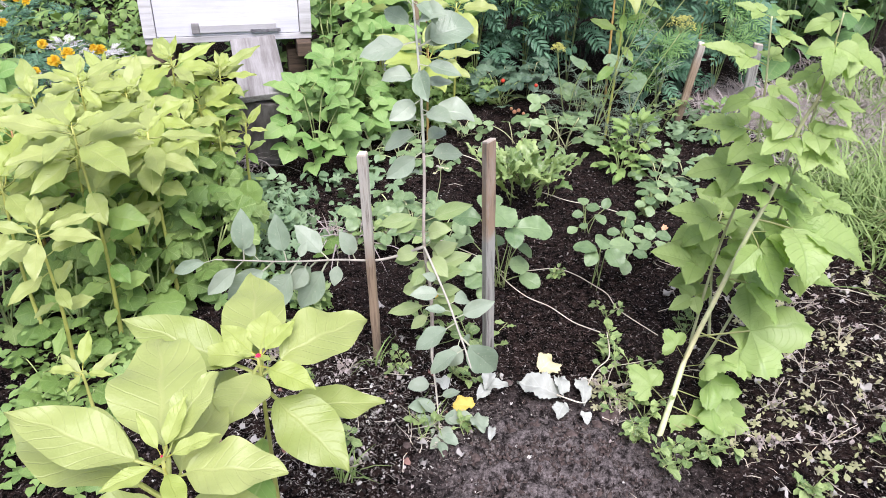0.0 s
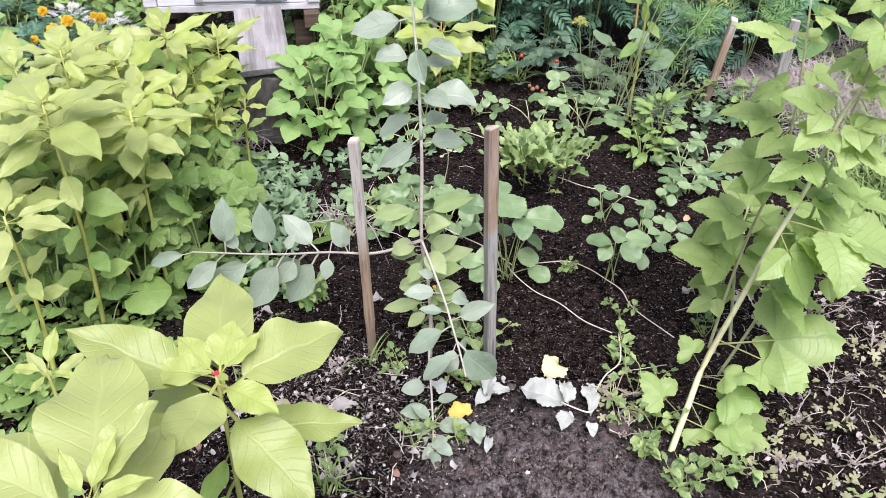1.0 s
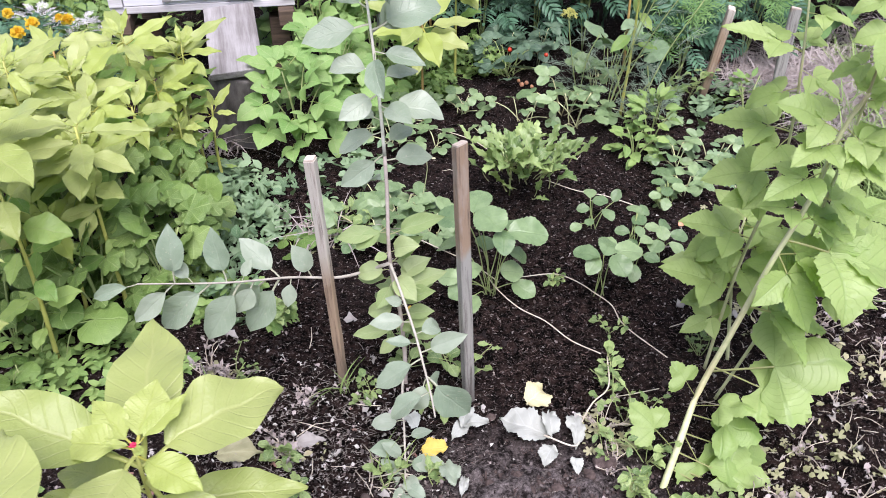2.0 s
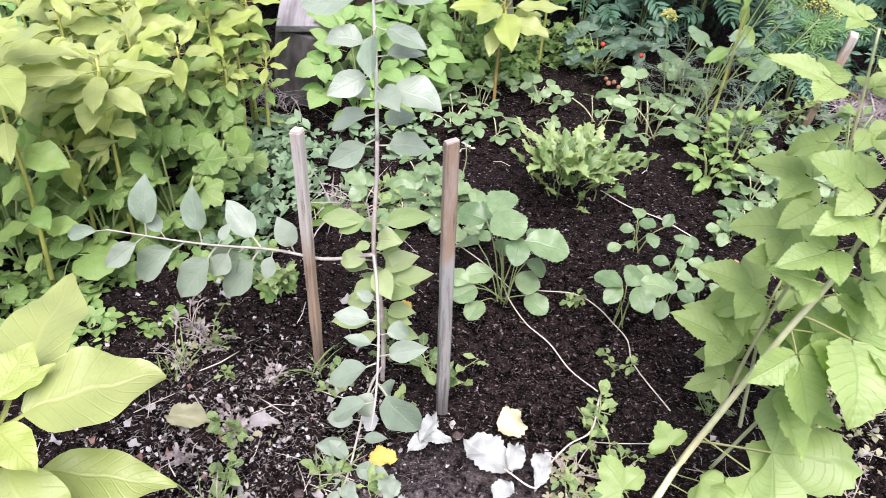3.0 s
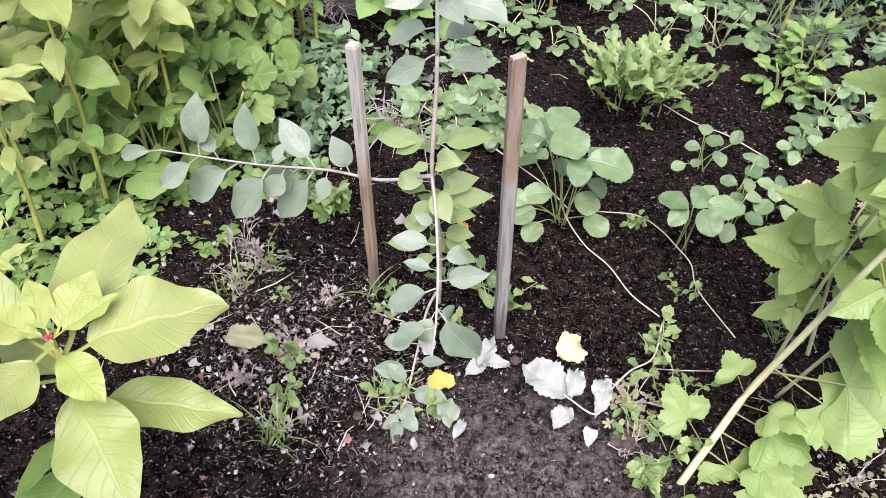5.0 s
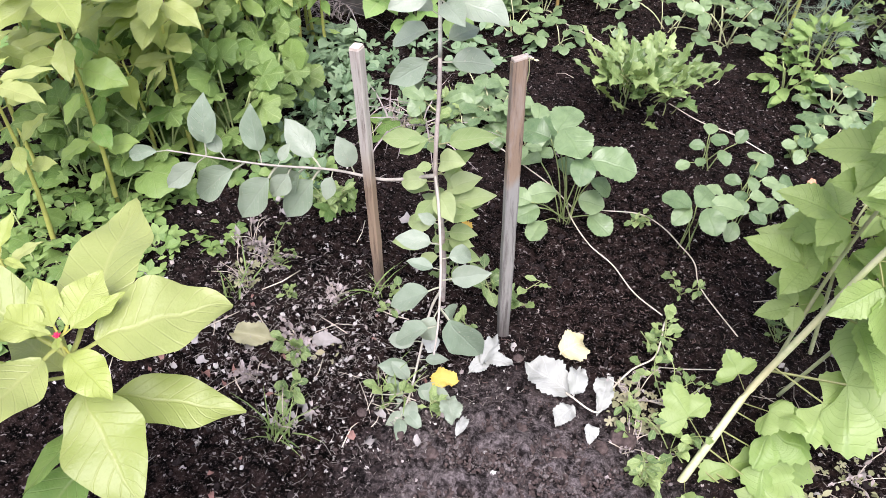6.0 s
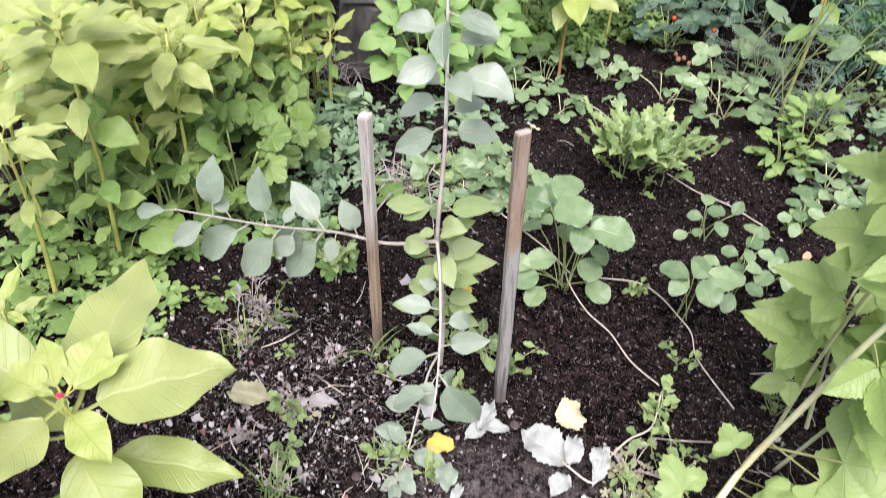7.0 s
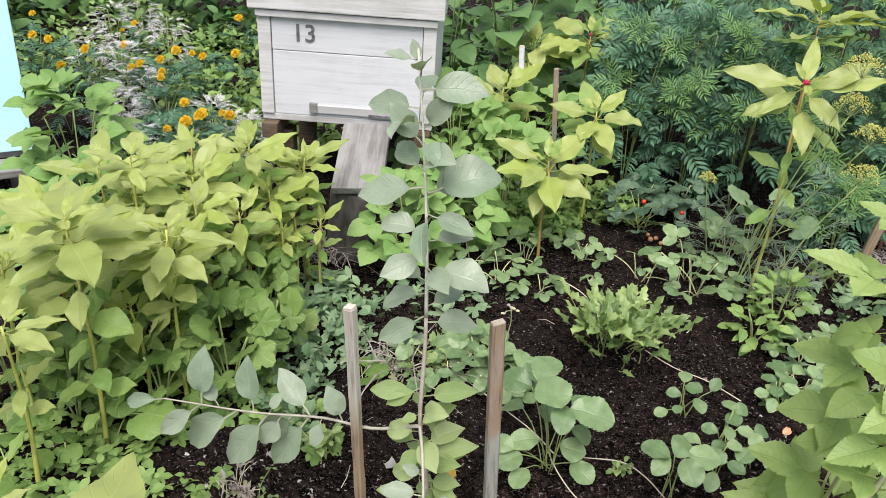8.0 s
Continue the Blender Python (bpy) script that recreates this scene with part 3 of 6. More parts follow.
def build_ground():
    xs, ys = axis(-0.85, 1.15, 0.008, 400), axis(0.6, 2.6, 0.008, 400)
    V, F = [], []
    for y in ys:
        for x in xs:
            near = -1.4 < x < 1.5 and 0.3 < y < 3.4
            z = ground_z(x, y)
            if near:
                lump = math.exp(-((x - 0.26) / 0.22) ** 2 - ((y - 0.97) / 0.10) ** 2)
                z += (0.007 + 0.026 * lump) * noise.noise((x * 24, y * 24, 5.1)) + (0.006 + 0.018 * lump) * noise.noise((x * 62, y * 62, 2.2)) + 0.003 * abs(noise.noise((x * 120, y * 120, 7.7)))
            V.append((x, y, z))
    n = len(xs)
    for j in range(len(ys) - 1):
        for i in range(n - 1):
            F.append((j * n + i, j * n + i + 1, (j + 1) * n + i + 1, (j + 1) * n + i))
    me = bpy.data.meshes.new("ground")
    me.from_pydata(V, [], F)
    me.polygons.foreach_set("use_smooth", [True] * len(F))
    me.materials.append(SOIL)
    tagged(new("ground", me), "black crumbly garden soil with pale flakes", "soil", kind="structure")


build_ground()


def box_bm(sx, sy, sz, bevel=0.003, at=(0, 0, 0)):
    bm = bmesh.new()
    bmesh.ops.create_cube(bm, size=1, matrix=Matrix.Translation(at) @ Matrix.Diagonal((sx, sy, sz, 1)))
    if bevel:
        bmesh.ops.bevel(bm, geom=list(bm.edges), offset=bevel, segments=2, affect="EDGES", profile=0.6)
    return bm


# ---- beehives ----
def number_part(text, parent, at, size):
    cu = bpy.data.curves.new("number", "FONT")
    cu.body = text
    cu.size = size
    cu.extrude = 0.0006
    cu.offset = 0.0010
    tmp = bpy.data.objects.new("number", cu)
    scene.collection.objects.link(tmp)
    me = bpy.data.meshes.new_from_object(tmp.evaluated_get(bpy.context.evaluated_depsgraph_get()))
    bpy.data.objects.remove(tmp)
    me.materials.append(INK)
    ob = new("number", me)
    ob.parent = parent
    ob.matrix_basis = pose(*at, 90, 0, 0)
    return tagged(ob, "hand-painted black number")


def white_hive(at, yaw):
    """Origin at the middle of the front's lower edge; the front looks along -y."""
    hive = thing("beehive", at, "old white-painted wooden beehive with lid on low blocks", "beehive")
    hive.rotation_euler = (radians(2.5), radians(0.0), radians(yaw))
    W, H, Dp = 0.55, 0.325, 0.50
    # three boards in the front, between corner posts
    for z, h in ((0.0, 0.204), (0.206, 0.117)):
        b = part("front_board", box_bm(W - 0.084, 0.028, h, 0.002, (0, 0.016, z + h / 2)), WHITE_PAINT, hive)
    for s in (-1, 1):
        part("corner_post", box_bm(0.040, 0.036, H, 0.003, (s * (W / 2 - 0.02), 0.013, H / 2)), WHITE_WORN, hive)
        part("side_wall", box_bm(0.03, Dp - 0.036, H, 0.003, (s * (W / 2 - 0.016), Dp / 2 + 0.016, H / 2)), WHITE_PAINT, hive)
    part("back_wall", box_bm(W - 0.064, 0.03, H, 0.003, (0, Dp - 0.018, H / 2)), WHITE_PAINT, hive)
    part("bottom_board", box_bm(W - 0.002, Dp - 0.004, 0.022, 0.003, (0, Dp / 2, -0.012)), WHITE_WORN, hive)
    part("batten", box_bm(W + 0.004, 0.012, 0.020, 0.002, (0, -0.010, H - 0.006)), WHITE_WORN, hive)
    part("lid", box_bm(W + 0.045, Dp + 0.05, 0.115, 0.004, (0, Dp / 2, H + 0.065)), WHITE_WORN, hive, "overhanging weathered white lid")
    part("entrance_slot", box_bm(0.10, 0.006, 0.010, 0.001, (0.12, -0.0065, 0.014)), INK, hive, "dark entrance slot")
    part("entrance_slide", box_bm(0.25, 0.008, 0.026, 0.002, (0.03, -0.002, 0.024)), GREYED_PAINT, hive)
    part("entrance_stop", box_bm(0.024, 0.012, 0.034, 0.002, (-0.108, -0.003, 0.028)), GREY_WOOD, hive)
    number_part("13", b, (-0.170, 0.0005, 0.236), 0.076)
    # stand: two beams on blocks, the shadow under the hive painted into their wood
    for s in (-1, 1):
        beam = part("stand_beam", box_bm(0.05, Dp + 0.05, 0.05, 0.004, (s * 0.245, Dp / 2 - 0.01, -0.05)), SHADED_WOOD, hive)
        for y in (0.08, 0.42):
            part("stand_leg", box_bm(0.06, 0.06, at[2] - 0.06, 0.004, (s * 0.22, y, -0.075 - (at[2] - 0.06) / 2)), SHADED_WOOD, hive)
    return hive


HIVE_AT = (-0.765, 2.50, 0.350)
white_hive(HIVE_AT, 17.8)


def ramp_board():
    """A grey board that leads up from a dark block to the entrance."""
    bd = thing("landing_board", (-0.56, 2.20, 0.235), "weathered grey wooden landing board leaning on a block", "board")
    lo, hi = Vector((-0.572, 2.185, 0.250)), Vector((-0.680, 2.475, 0.345))
    y = (hi - lo).normalized()
    x = Vector((0.96, 0.2, 0.03)).normalized()
    z = x.cross(y).normalized()
    x = y.cross(z)
    m = Matrix((y, -x, z)).transposed().to_4x4()
    bm = box_bm((hi - lo).length, 0.148, 0.022, 0.003)
    ob = part("board", bm, GREY_WOOD, bd)
    ob.matrix_basis = Matrix.Translation((lo + hi) / 2 - Vector(bd.location)) @ m
    bk = thing("support_block", (-0.625, 2.24, 0.0), "dark damp wooden block standing on the soil", "block")
    ob = part("block", box_bm(0.135, 0.05, 0.235, 0.006, (0, 0, 0.1175)), DARK_WOOD, bk)
    ob.rotation_euler = (radians(6), radians(7), radians(3))


ramp_board()


def blue_hive():
    h = thing("beehive", (-2.05, 2.07, 0.20), "turquoise-painted wooden beehive on short legs", "beehive")
    h.rotation_euler = (0, 0, radians(50))
    part("front_wall", box_bm(0.52, 0.03, 0.598, 0.003, (0, -0.25, 0.30)), BLUE_PAINT, h)
    for s in (-1, 1):
        part("side_wall", box_bm(0.03, 0.46, 0.598, 0.003, (s * 0.245, -0.004, 0.30)), BLUE_PAINT, h)
    part("back_wall", box_bm(0.52, 0.03, 0.598, 0.002, (0, 0.242, 0.30)), BLUE_PAINT, h)
    part("lid", box_bm(0.56, 0.56, 0.09, 0.004, (0, 0, 0.648)), BLUE_PAINT, h)
    part("floor_board", box_bm(0.52, 0.5, 0.02, 0.002, (0, 0, -0.012)), GREY_WOOD, h)
    part("landing_ledge", box_bm(0.30, 0.12, 0.024, 0.003, (0.10, -0.33, -0.03)), GREY_WOOD, h)
    for sx in (-1, 1):
        for sy in (-1, 1):
            part("stand_leg", box_bm(0.05, 0.05, 0.18, 0.003, (sx * 0.2, sy * 0.2, -0.11)), DARK_WOOD, h)


blue_hive()


# ---- stakes ----
def stake(base, top, side, mat, label, cut=0.0, group="stakes by the sapling", turn=10):
    b, t = Vector(base), Vector(top)
    st = thing("wooden_stake", base, label, "stake", group)
    L = (t - b).length + 0.05
    bm = bmesh.new()
    n = 10
    rng = random.Random(len(label) + int(side * 1e5))
    rings = []
    for i in range(n + 1):
        s = i / n
        z = -0.05 + s * L
        w = side * (0.5 + 0.03 * rng.uniform(-1, 1)) * (0.88 + 0.12 * s)
        ring = []
        for sx, sy in ((-1, -1), (1, -1), (1, 1), (-1, 1)):
            zz = z + (cut * (sx * 0.7 + sy * 0.5) if i == n else 0)
            ring.append(bm.verts.new((sx * w * (1 + 0.03 * rng.uniform(-1, 1)), sy * w * 0.85, zz)))
        rings.append(ring)
    for a, c in zip(rings, rings[1:]):
        for q in range(4):
            bm.faces.new((a[q], a[(q + 1) % 4], c[(q + 1) % 4], c[q]))
    bm.faces.new(rings[0][::-1])
    bm.faces.new(rings[-1])
    bmesh.ops.recalc_face_normals(bm, faces=bm.faces)
    long_edges = [e for e in bm.edges if abs((e.verts[0].co - e.verts[1].co).z) > 0.02]
    bmesh.ops.bevel(bm, geom=long_edges, offset=side * 0.10, segments=1, affect="EDGES")
    ob = part("post", bm, mat, st)
    m = (t - b).to_track_quat("Z", "Y").to_matrix().to_4x4() @ Matrix.Rotation(radians(turn), 4, "Z")
    ob.matrix_basis = m
    end = box_bm(side * 0.86, side * 0.72, 0.004, 0.001)
    for v in end.verts:
        v.co.z += cut * (v.co.x * 1.4 + v.co.y * 1.0) / side + (t - b).length + 0.002
    part("cut_end", end, CUT_WOOD, st, "pale cut wood").matrix_basis = m
    # torn fibres along the top
    top_z = (t - b).length
    for i in range(5):
        a = rng.uniform(0, 6.283)
        p = Vector((math.cos(a) * side * 0.36, math.sin(a) * side * 0.30, top_z - 0.012))
        q = p + Vector((rng.uniform(-0.3, 0.3) * side, rng.uniform(-0.3, 0.3) * side, 0.012 + rng.uniform(0.002, 0.30 * side)))
        put("splinter", to_mesh("splinter", tube([p, p.lerp(q, 0.5), q], [side * 0.09, side * 0.07, side * 0.02], 4), mat), st, m)
    return st


split_stake = stake((-0.102, 1.272, 0.0), (-0.120, 1.250, 0.490), 0.0185, STAKE_NEW, "brown weathered square wooden stake with a dark split", 0.002, turn=28)
put("split", to_mesh("split", tube([(-0.0035 + 0.0012 * math.sin(i * 1.7), -0.0074, 0.04 + 0.022 * i) for i in range(9)], [0.0006, 0.0016, 0.0022, 0.0026, 0.0022, 0.0025, 0.0018, 0.0012, 0.0005], 5), SHADED_WOOD), split_stake, Vector((-0.018, -0.022, 0.490)).to_track_quat("Z", "Y").to_matrix().to_4x4() @ Matrix.Rotation(radians(28), 4, "Z"), "dark split in the wood")
stake((0.141, 1.258, 0.0), (0.114, 1.250, 0.528), 0.0245, STAKE_OLD, "grey weathered wooden stake with a splintered top", 0.006, turn=12)
stake((0.832, 2.735, 0.0), (0.869, 2.725, 0.325), 0.030, STAKE_NEW, "leaning grey wooden stake between strawberry plants", 0.004, "garden stakes")
stake((1.06, 2.71, 0.0), (1.062, 2.715, 0.335), 0.034, STAKE_OLD, "broad grey wooden stake behind the raspberry", 0.003, "garden stakes")
stake((-0.13, 2.85, 0.0), (-0.178, 2.85, 0.52), 0.020, STAKE_OLD, "thin grey wooden stake among amaranth plants", 0.002, "garden stakes")
stake((-0.30, 3.0, 0.0), (-0.34, 3.0, 0.545), 0.022, WHITE_PAINT, "thin whitish stake among the foliage", 0.0, "garden stakes")


# ---- amaranth ----
def amaranth(base, top, size, n, seed, label, spec=None, red=0.0, drop=0.26, low=0.5, tilt=0.0, green=False, wide=1.0, group="amaranth plants", cat="amaranth", skip=0):
    """A stem with leaves in a spiral: bright rosette on top, larger leaves below. spec: own leaves (tip from the plant's top x, y, z, foot below the top, width); skip: leaves of the spiral left out."""
    rng = random.Random(seed)
    x, y = base
    z0 = ground_z(x, y)
    pl = thing("amaranth", (x, y, z0), label, cat, group)
    t = Vector(top)
    b = Vector((x, y, z0 - 0.02))
    mid = (b + t) / 2 + Vector((rng.uniform(-0.01, 0.01), rng.uniform(-0.01, 0.01), 0))
    pts = smooth_path((b, mid, t), 5)
    k = len(pts)
    stem_part("stem", pts, [0.0056 - 0.0034 * i / (k - 1) for i in range(k)], STEM_RED if seed in (41, 43, 47, 51, 325, 333) else STEM, pl)

    def on_stem(dn):
        s = (1 - max(0, min(1, dn / max(0.02, t.z - z0)))) * (k - 1)
        return pts[int(s)].lerp(pts[min(k - 1, int(s) + 1)], s - int(s))

    for dx, dy, dz, dn, w in spec or ():
        tier = 1 if math.hypot(dx, dy) < 0.085 and dn < 0.02 else (0 if dn < 0.12 else 2)
        span(pl, AMA[tier * 3 + rng.randrange(3)], on_stem(dn), t + Vector((dx, dy, dz)), 1.2, w * wide, (rng.uniform(-0.1, 0.1), -0.25, 1))
    spiral = []
    if n:
        a0 = rng.uniform(0, 360)
        for i in range(skip, n):
            if i < 4:
                ln, el, dn = size * rng.uniform(0.34, 0.48), rng.uniform(30, 55), 0.0
            elif i < 10:
                ln, el, dn = size * rng.uniform(0.85, 1.15), rng.uniform(-2, 18), rng.uniform(0.008, 0.03)
            elif i < 15:
                ln, el, dn = size * rng.uniform(0.72, 0.92), rng.uniform(-10, 14), rng.uniform(0.05, 0.10)
            else:
                g = (i - 14) / max(1, n - 15)
                ln, el, dn = size * rng.uniform(0.5, 0.75) * (1 - 0.25 * g), rng.uniform(-12, 25), 0.10 + (drop - 0.10) * g
            spiral.append((a0 + 137.5 * i + rng.uniform(-14, 14), ln, el, dn))
    for az, ln, el, dn in spiral:
        p = on_stem(dn)
        tier = 1 if dn < 0.006 or (dn < 0.035 and rng.random() < 0.5) else (0 if dn < low * 0.34 else 2)
        if green:
            tier = 2 if dn > 0.09 or rng.random() < 0.2 else tier
        me = AMA[tier * 3 + rng.randrange(3)]
        nod = Matrix.Rotation(radians(tilt), 3, "X")
        up = nod @ Vector((rng.uniform(-0.18, 0.18), rng.uniform(-0.18, 0.18), 1))
        put("leaf", me, pl, leaf_pose(p, nod @ direction(az, el), up, ln / 1.18, wide * rng.uniform(0.9, 1.12)))
    if red > 0:
        bud = []
        for i in range(14):
            d = direction(i * 137.5, 90 - i * 6.5)
            bud.append(moved(tube([(0, 0, 0), (0, 0, red * 0.5), (0, 0, red)], [red * 0.28, red * 0.3, red * 0.05], 5), Matrix.Translation(t) @ d.to_track_quat("Z", "Y").to_matrix().to_4x4()))
        put("flower_bud", to_mesh("flower_bud", merged(bud), BUD), pl, Matrix(), "small crimson flower bud")
    return pl


NEAR_A = ((0.124, 0.103, 0.008, 0.025, 1.0), (-0.066, 0.204, -0.010, 0.03, 0.95), (-0.170, 0.007, 0.042, 0.03, 0.9), (-0.005, -0.118, -0.005, 0.012, 1.2), (0.078, -0.029, -0.020, 0.012, 0.95), (0.126, -0.083, -0.100, 0.045, 1.0),
          (0.151, 0.056, -0.112, 0.085, 0.8), (-0.003, 0.075, 0.018, 0.004, 1.35), (-0.080, -0.001, 0.0, 0.004, 0.95), (0.034, 0.060, 0.016, 0.002, 0.8), (-0.060, 0.045, 0.012, 0.003, 1.0), (0.022, -0.02, 0.012, 0.0, 0.7), (-0.025, -0.012, 0.014, 0.0, 0.7),
          (-0.110, -0.095, -0.06, 0.055, 0.9), (-0.120, 0.03, -0.075, 0.07, 0.8), (-0.015, -0.145, -0.20, 0.17, 0.9), (0.0, -0.10, -0.125, 0.12, 0.6))
amaranth((-0.165, 0.70), (-0.169, 0.694, 0.452), 0.2, 0, 11, "tall yellow-green amaranth with a crimson bud, spreading broad leaves", NEAR_A, 0.0046, wide=1.34)
NEAR_B = ((-0.174, 0.031, 0.018, 0.02, 0.95), (0.032, 0.085, 0.050, 0.004, 0.85), (0.126, -0.007, 0.008, 0.025, 1.05), (-0.050, -0.039, -0.012, 0.008, 0.9), (0.039, -0.055, -0.018, 0.012, 1.0), (-0.230, 0.10, -0.055, 0.06, 0.9), (0.114, -0.01, -0.058, 0.06, 1.0),
          (-0.071, 0.182, 0.026, 0.03, 1.15), (0.012, 0.141, -0.036, 0.05, 0.9), (-0.094, -0.035, -0.058, 0.06, 0.9), (0.058, 0.012, 0.026, 0.002, 0.75), (-0.030, 0.025, 0.034, 0.0, 0.8), (0.010, -0.030, 0.020, 0.0, 0.8), (0.015, 0.045, 0.044, 0.0, 0.8))
amaranth((-0.20, 0.47), (-0.205, 0.479, 0.492), 0.2, 0, 12, "yellow-green amaranth seedling with broad pointed leaves", NEAR_B, 0.002, wide=1.1)
STAND_A = ((-0.135, 0.140, 0.0, 0.02, 0.8), (0.155, 0.0, 0.055, 0.015, 0.7), (0.135, -0.087, -0.046, 0.03, 0.95), (-0.155, 0.005, 0.005, 0.015, 0.85), (0.0, -0.115, -0.02, 0.012, 0.75), (-0.105, -0.07, -0.05, 0.04, 0.85), (0.10, 0.09, -0.02, 0.04, 0.9), (0.045, -0.035, 0.008, 0.0, 0.7), (-0.02, 0.045, 0.03, 0.0, 0.75), (-0.05, -0.02, 0.02, 0.0, 0.7), (0.05, 0.03, 0.025, 0.0, 0.7))
amaranth((-0.67, 1.26), (-0.662, 1.243, 0.522), 0.15, 30, 20, "tall light yellow-green amaranth with a wide rosette of leaves", STAND_A, drop=0.42, tilt=24, wide=1.25, skip=11, group="amaranth stand")
STAND_B = ((-0.075, -0.055, 0.02, 0.012, 0.8), (0.06, -0.035, -0.05, 0.015, 0.85), (0.085, 0.05, 0.035, 0.01, 0.8), (-0.05, 0.085, 0.035, 0.01, 0.9), (-0.10, 0.01, -0.04, 0.03, 0.85), (0.13, 0.0, -0.01, 0.03, 0.9), (-0.03, -0.09, -0.05, 0.02, 0.9), (0.0, 0.03, 0.035, 0.0, 0.7), (0.03, -0.02, 0.015, 0.0, 0.7))
amaranth((-0.825, 1.595), (-0.82, 1.585, 0.497), 0.13, 30, 22, "light yellow-green amaranth with an open rosette of pointed leaves", STAND_B, drop=0.42, tilt=24, wide=1.2, skip=11, group="amaranth stand")
STAND_C = ((0.125, 0.045, -0.02, 0.01, 0.75), (-0.03, 0.10, 0.02, 0.01, 0.85), (-0.12, 0.02, 0.0, 0.012, 0.8), (0.06, -0.10, -0.05, 0.02, 0.9), (-0.08, -0.08, -0.045, 0.02, 0.85), (0.02, 0.04, 0.03, 0.0, 0.7), (-0.035, -0.02, 0.02, 0.0, 0.7), (0.11, -0.03, -0.07, 0.05, 0.9))
amaranth((-0.60, 1.43), (-0.605, 1.425, 0.44), 0.13, 30, 21, "light yellow-green amaranth in a dense stand", STAND_C, drop=0.42, tilt=24, wide=1.2, skip=11, group="amaranth stand")
STAND_D = ((0.125, -0.015, 0.0, 0.01, 0.8), (-0.04, 0.08, 0.03, 0.006, 0.85), (0.10, 0.04, 0.02, 0.01, 0.8), (-0.10, 0.0, 0.01, 0.012, 0.85), (0.03, -0.09, -0.05, 0.012, 0.95), (-0.06, -0.07, -0.03, 0.015, 0.9), (0.03, 0.03, 0.03, 0.0, 0.7), (-0.02, -0.02, 0.02, 0.0, 0.7))
amaranth((-0.705, 1.12), (-0.70, 1.115, 0.37), 0.12, 22, 24, "light yellow-green amaranth at the edge of a dense stand", STAND_D, drop=0.22, tilt=24, wide=1.0, skip=12, group="amaranth stand")
STAND_E = ((-0.005, 0.055, 0.045, 0.0, 0.9), (0.055, -0.005, 0.0, 0.004, 0.8), (-0.062, 0.0, 0.0, 0.004, 0.8), (-0.003, -0.048, -0.005, 0.004, 0.8), (0.055, 0.035, 0.02, 0.02, 0.8), (-0.05, 0.03, 0.01, 0.02, 0.8), (0.02, -0.02, 0.012, 0.0, 0.6))
amaranth((-0.55, 0.92), (-0.554, 0.916, 0.216), 0.08, 0, 26, "small yellow-green amaranth seedling among low weeds", STAND_E, group="amaranth stand")
MASS = ((-0.725, 1.89, 0.452, 0.13), (-0.645, 2.02, 0.390, 0.105), (-0.69, 1.62, 0.405, 0.09), (-0.63, 1.93, 0.32, 0.075), (-0.60, 1.83, 0.265, 0.07), (-0.93, 1.93, 0.40, 0.10), (-0.83, 1.24, 0.40, 0.14), (-0.72, 2.02, 0.37, 0.10), (-0.66, 1.87, 0.35, 0.10),
        (-0.66, 1.74, 0.34, 0.10), (-0.80, 1.76, 0.40, 0.12), (-0.67, 1.50, 0.34, 0.11), (-0.76, 1.40, 0.38, 0.13), (-0.90, 1.42, 0.43, 0.13), (-0.98, 1.65, 0.42, 0.12), (-0.90, 1.75, 0.42, 0.11), (-0.57, 1.97, 0.25, 0.075))
for i, (x, y, z, r) in enumerate(MASS):
    amaranth((x + 0.01 * math.sin(i), y + 0.01), (x, y, z), r * 1.1, 18 if y > 1.4 else 15, 320 + i, "light yellow-green amaranth in a dense stand of seedlings" if r > 0.105 else "small light-green amaranth seedling at the edge of the stand", drop=0.32 if z > 0.34 else 0.2, tilt=24, wide=0.86, low=0.42 if r > 0.13 else 0.16, group="amaranth stand")
rng = random.Random(88)
for i in range(22):
    x, y = rng.uniform(-0.98, -0.64), rng.uniform(1.38, 2.04)
    if y > 1.65:
        x = min(x, -0.66)
    amaranth((x + 0.01, y + 0.01), (x, y, rng.uniform(0.24, 0.37)), rng.uniform(0.08, 0.11), 13, 140 + i, "small light-green amaranth seedling in a dense stand", drop=0.2, tilt=24, wide=0.9, low=0.14, group="amaranth stand")
amaranth((-0.085, 2.485), (-0.090, 2.48, 0.335), 0.165, 15, 41, "yellow-green amaranth with a bare reddish stem on black soil", drop=0.16, tilt=22, green=True, wide=1.08)
amaranth((-0.01, 2.76), (-0.012, 2.75, 0.43), 0.17, 17, 42, "yellow-green amaranth beside a thin grey stake", drop=0.24, tilt=22, green=True, wide=1.08)
amaranth((-0.15, 3.3), (-0.157, 3.3, 0.56), 0.18, 18, 43, "green amaranth with a tiny crimson bud", red=0.008, drop=0.3, low=0.25, tilt=22, green=True, wide=1.08)
amaranth((-0.36, 3.28), (-0.36, 3.28, 0.51), 0.17, 18, 44, "green amaranth among mixed foliage", drop=0.3, low=0.25, tilt=22, green=True, wide=1.08)
amaranth((-0.37, 2.88), (-0.365, 2.9, 0.42), 0.17, 20, 45, "green amaranth among mixed foliage", drop=0.3, low=0.3, tilt=22, green=True, wide=1.08)
amaranth((0.55, 2.60), (0.546, 2.574, 0.642), 0.185, 24, 46, "large yellow-green amaranth with a crimson bud", red=0.012, drop=0.42, low=0.2, tilt=40, green=True, wide=0.76)
amaranth((0.60, 3.0), (0.575, 3.0, 0.76), 0.2, 16, 47, "tall green amaranth with a reddish stem", drop=0.4, low=0.2)
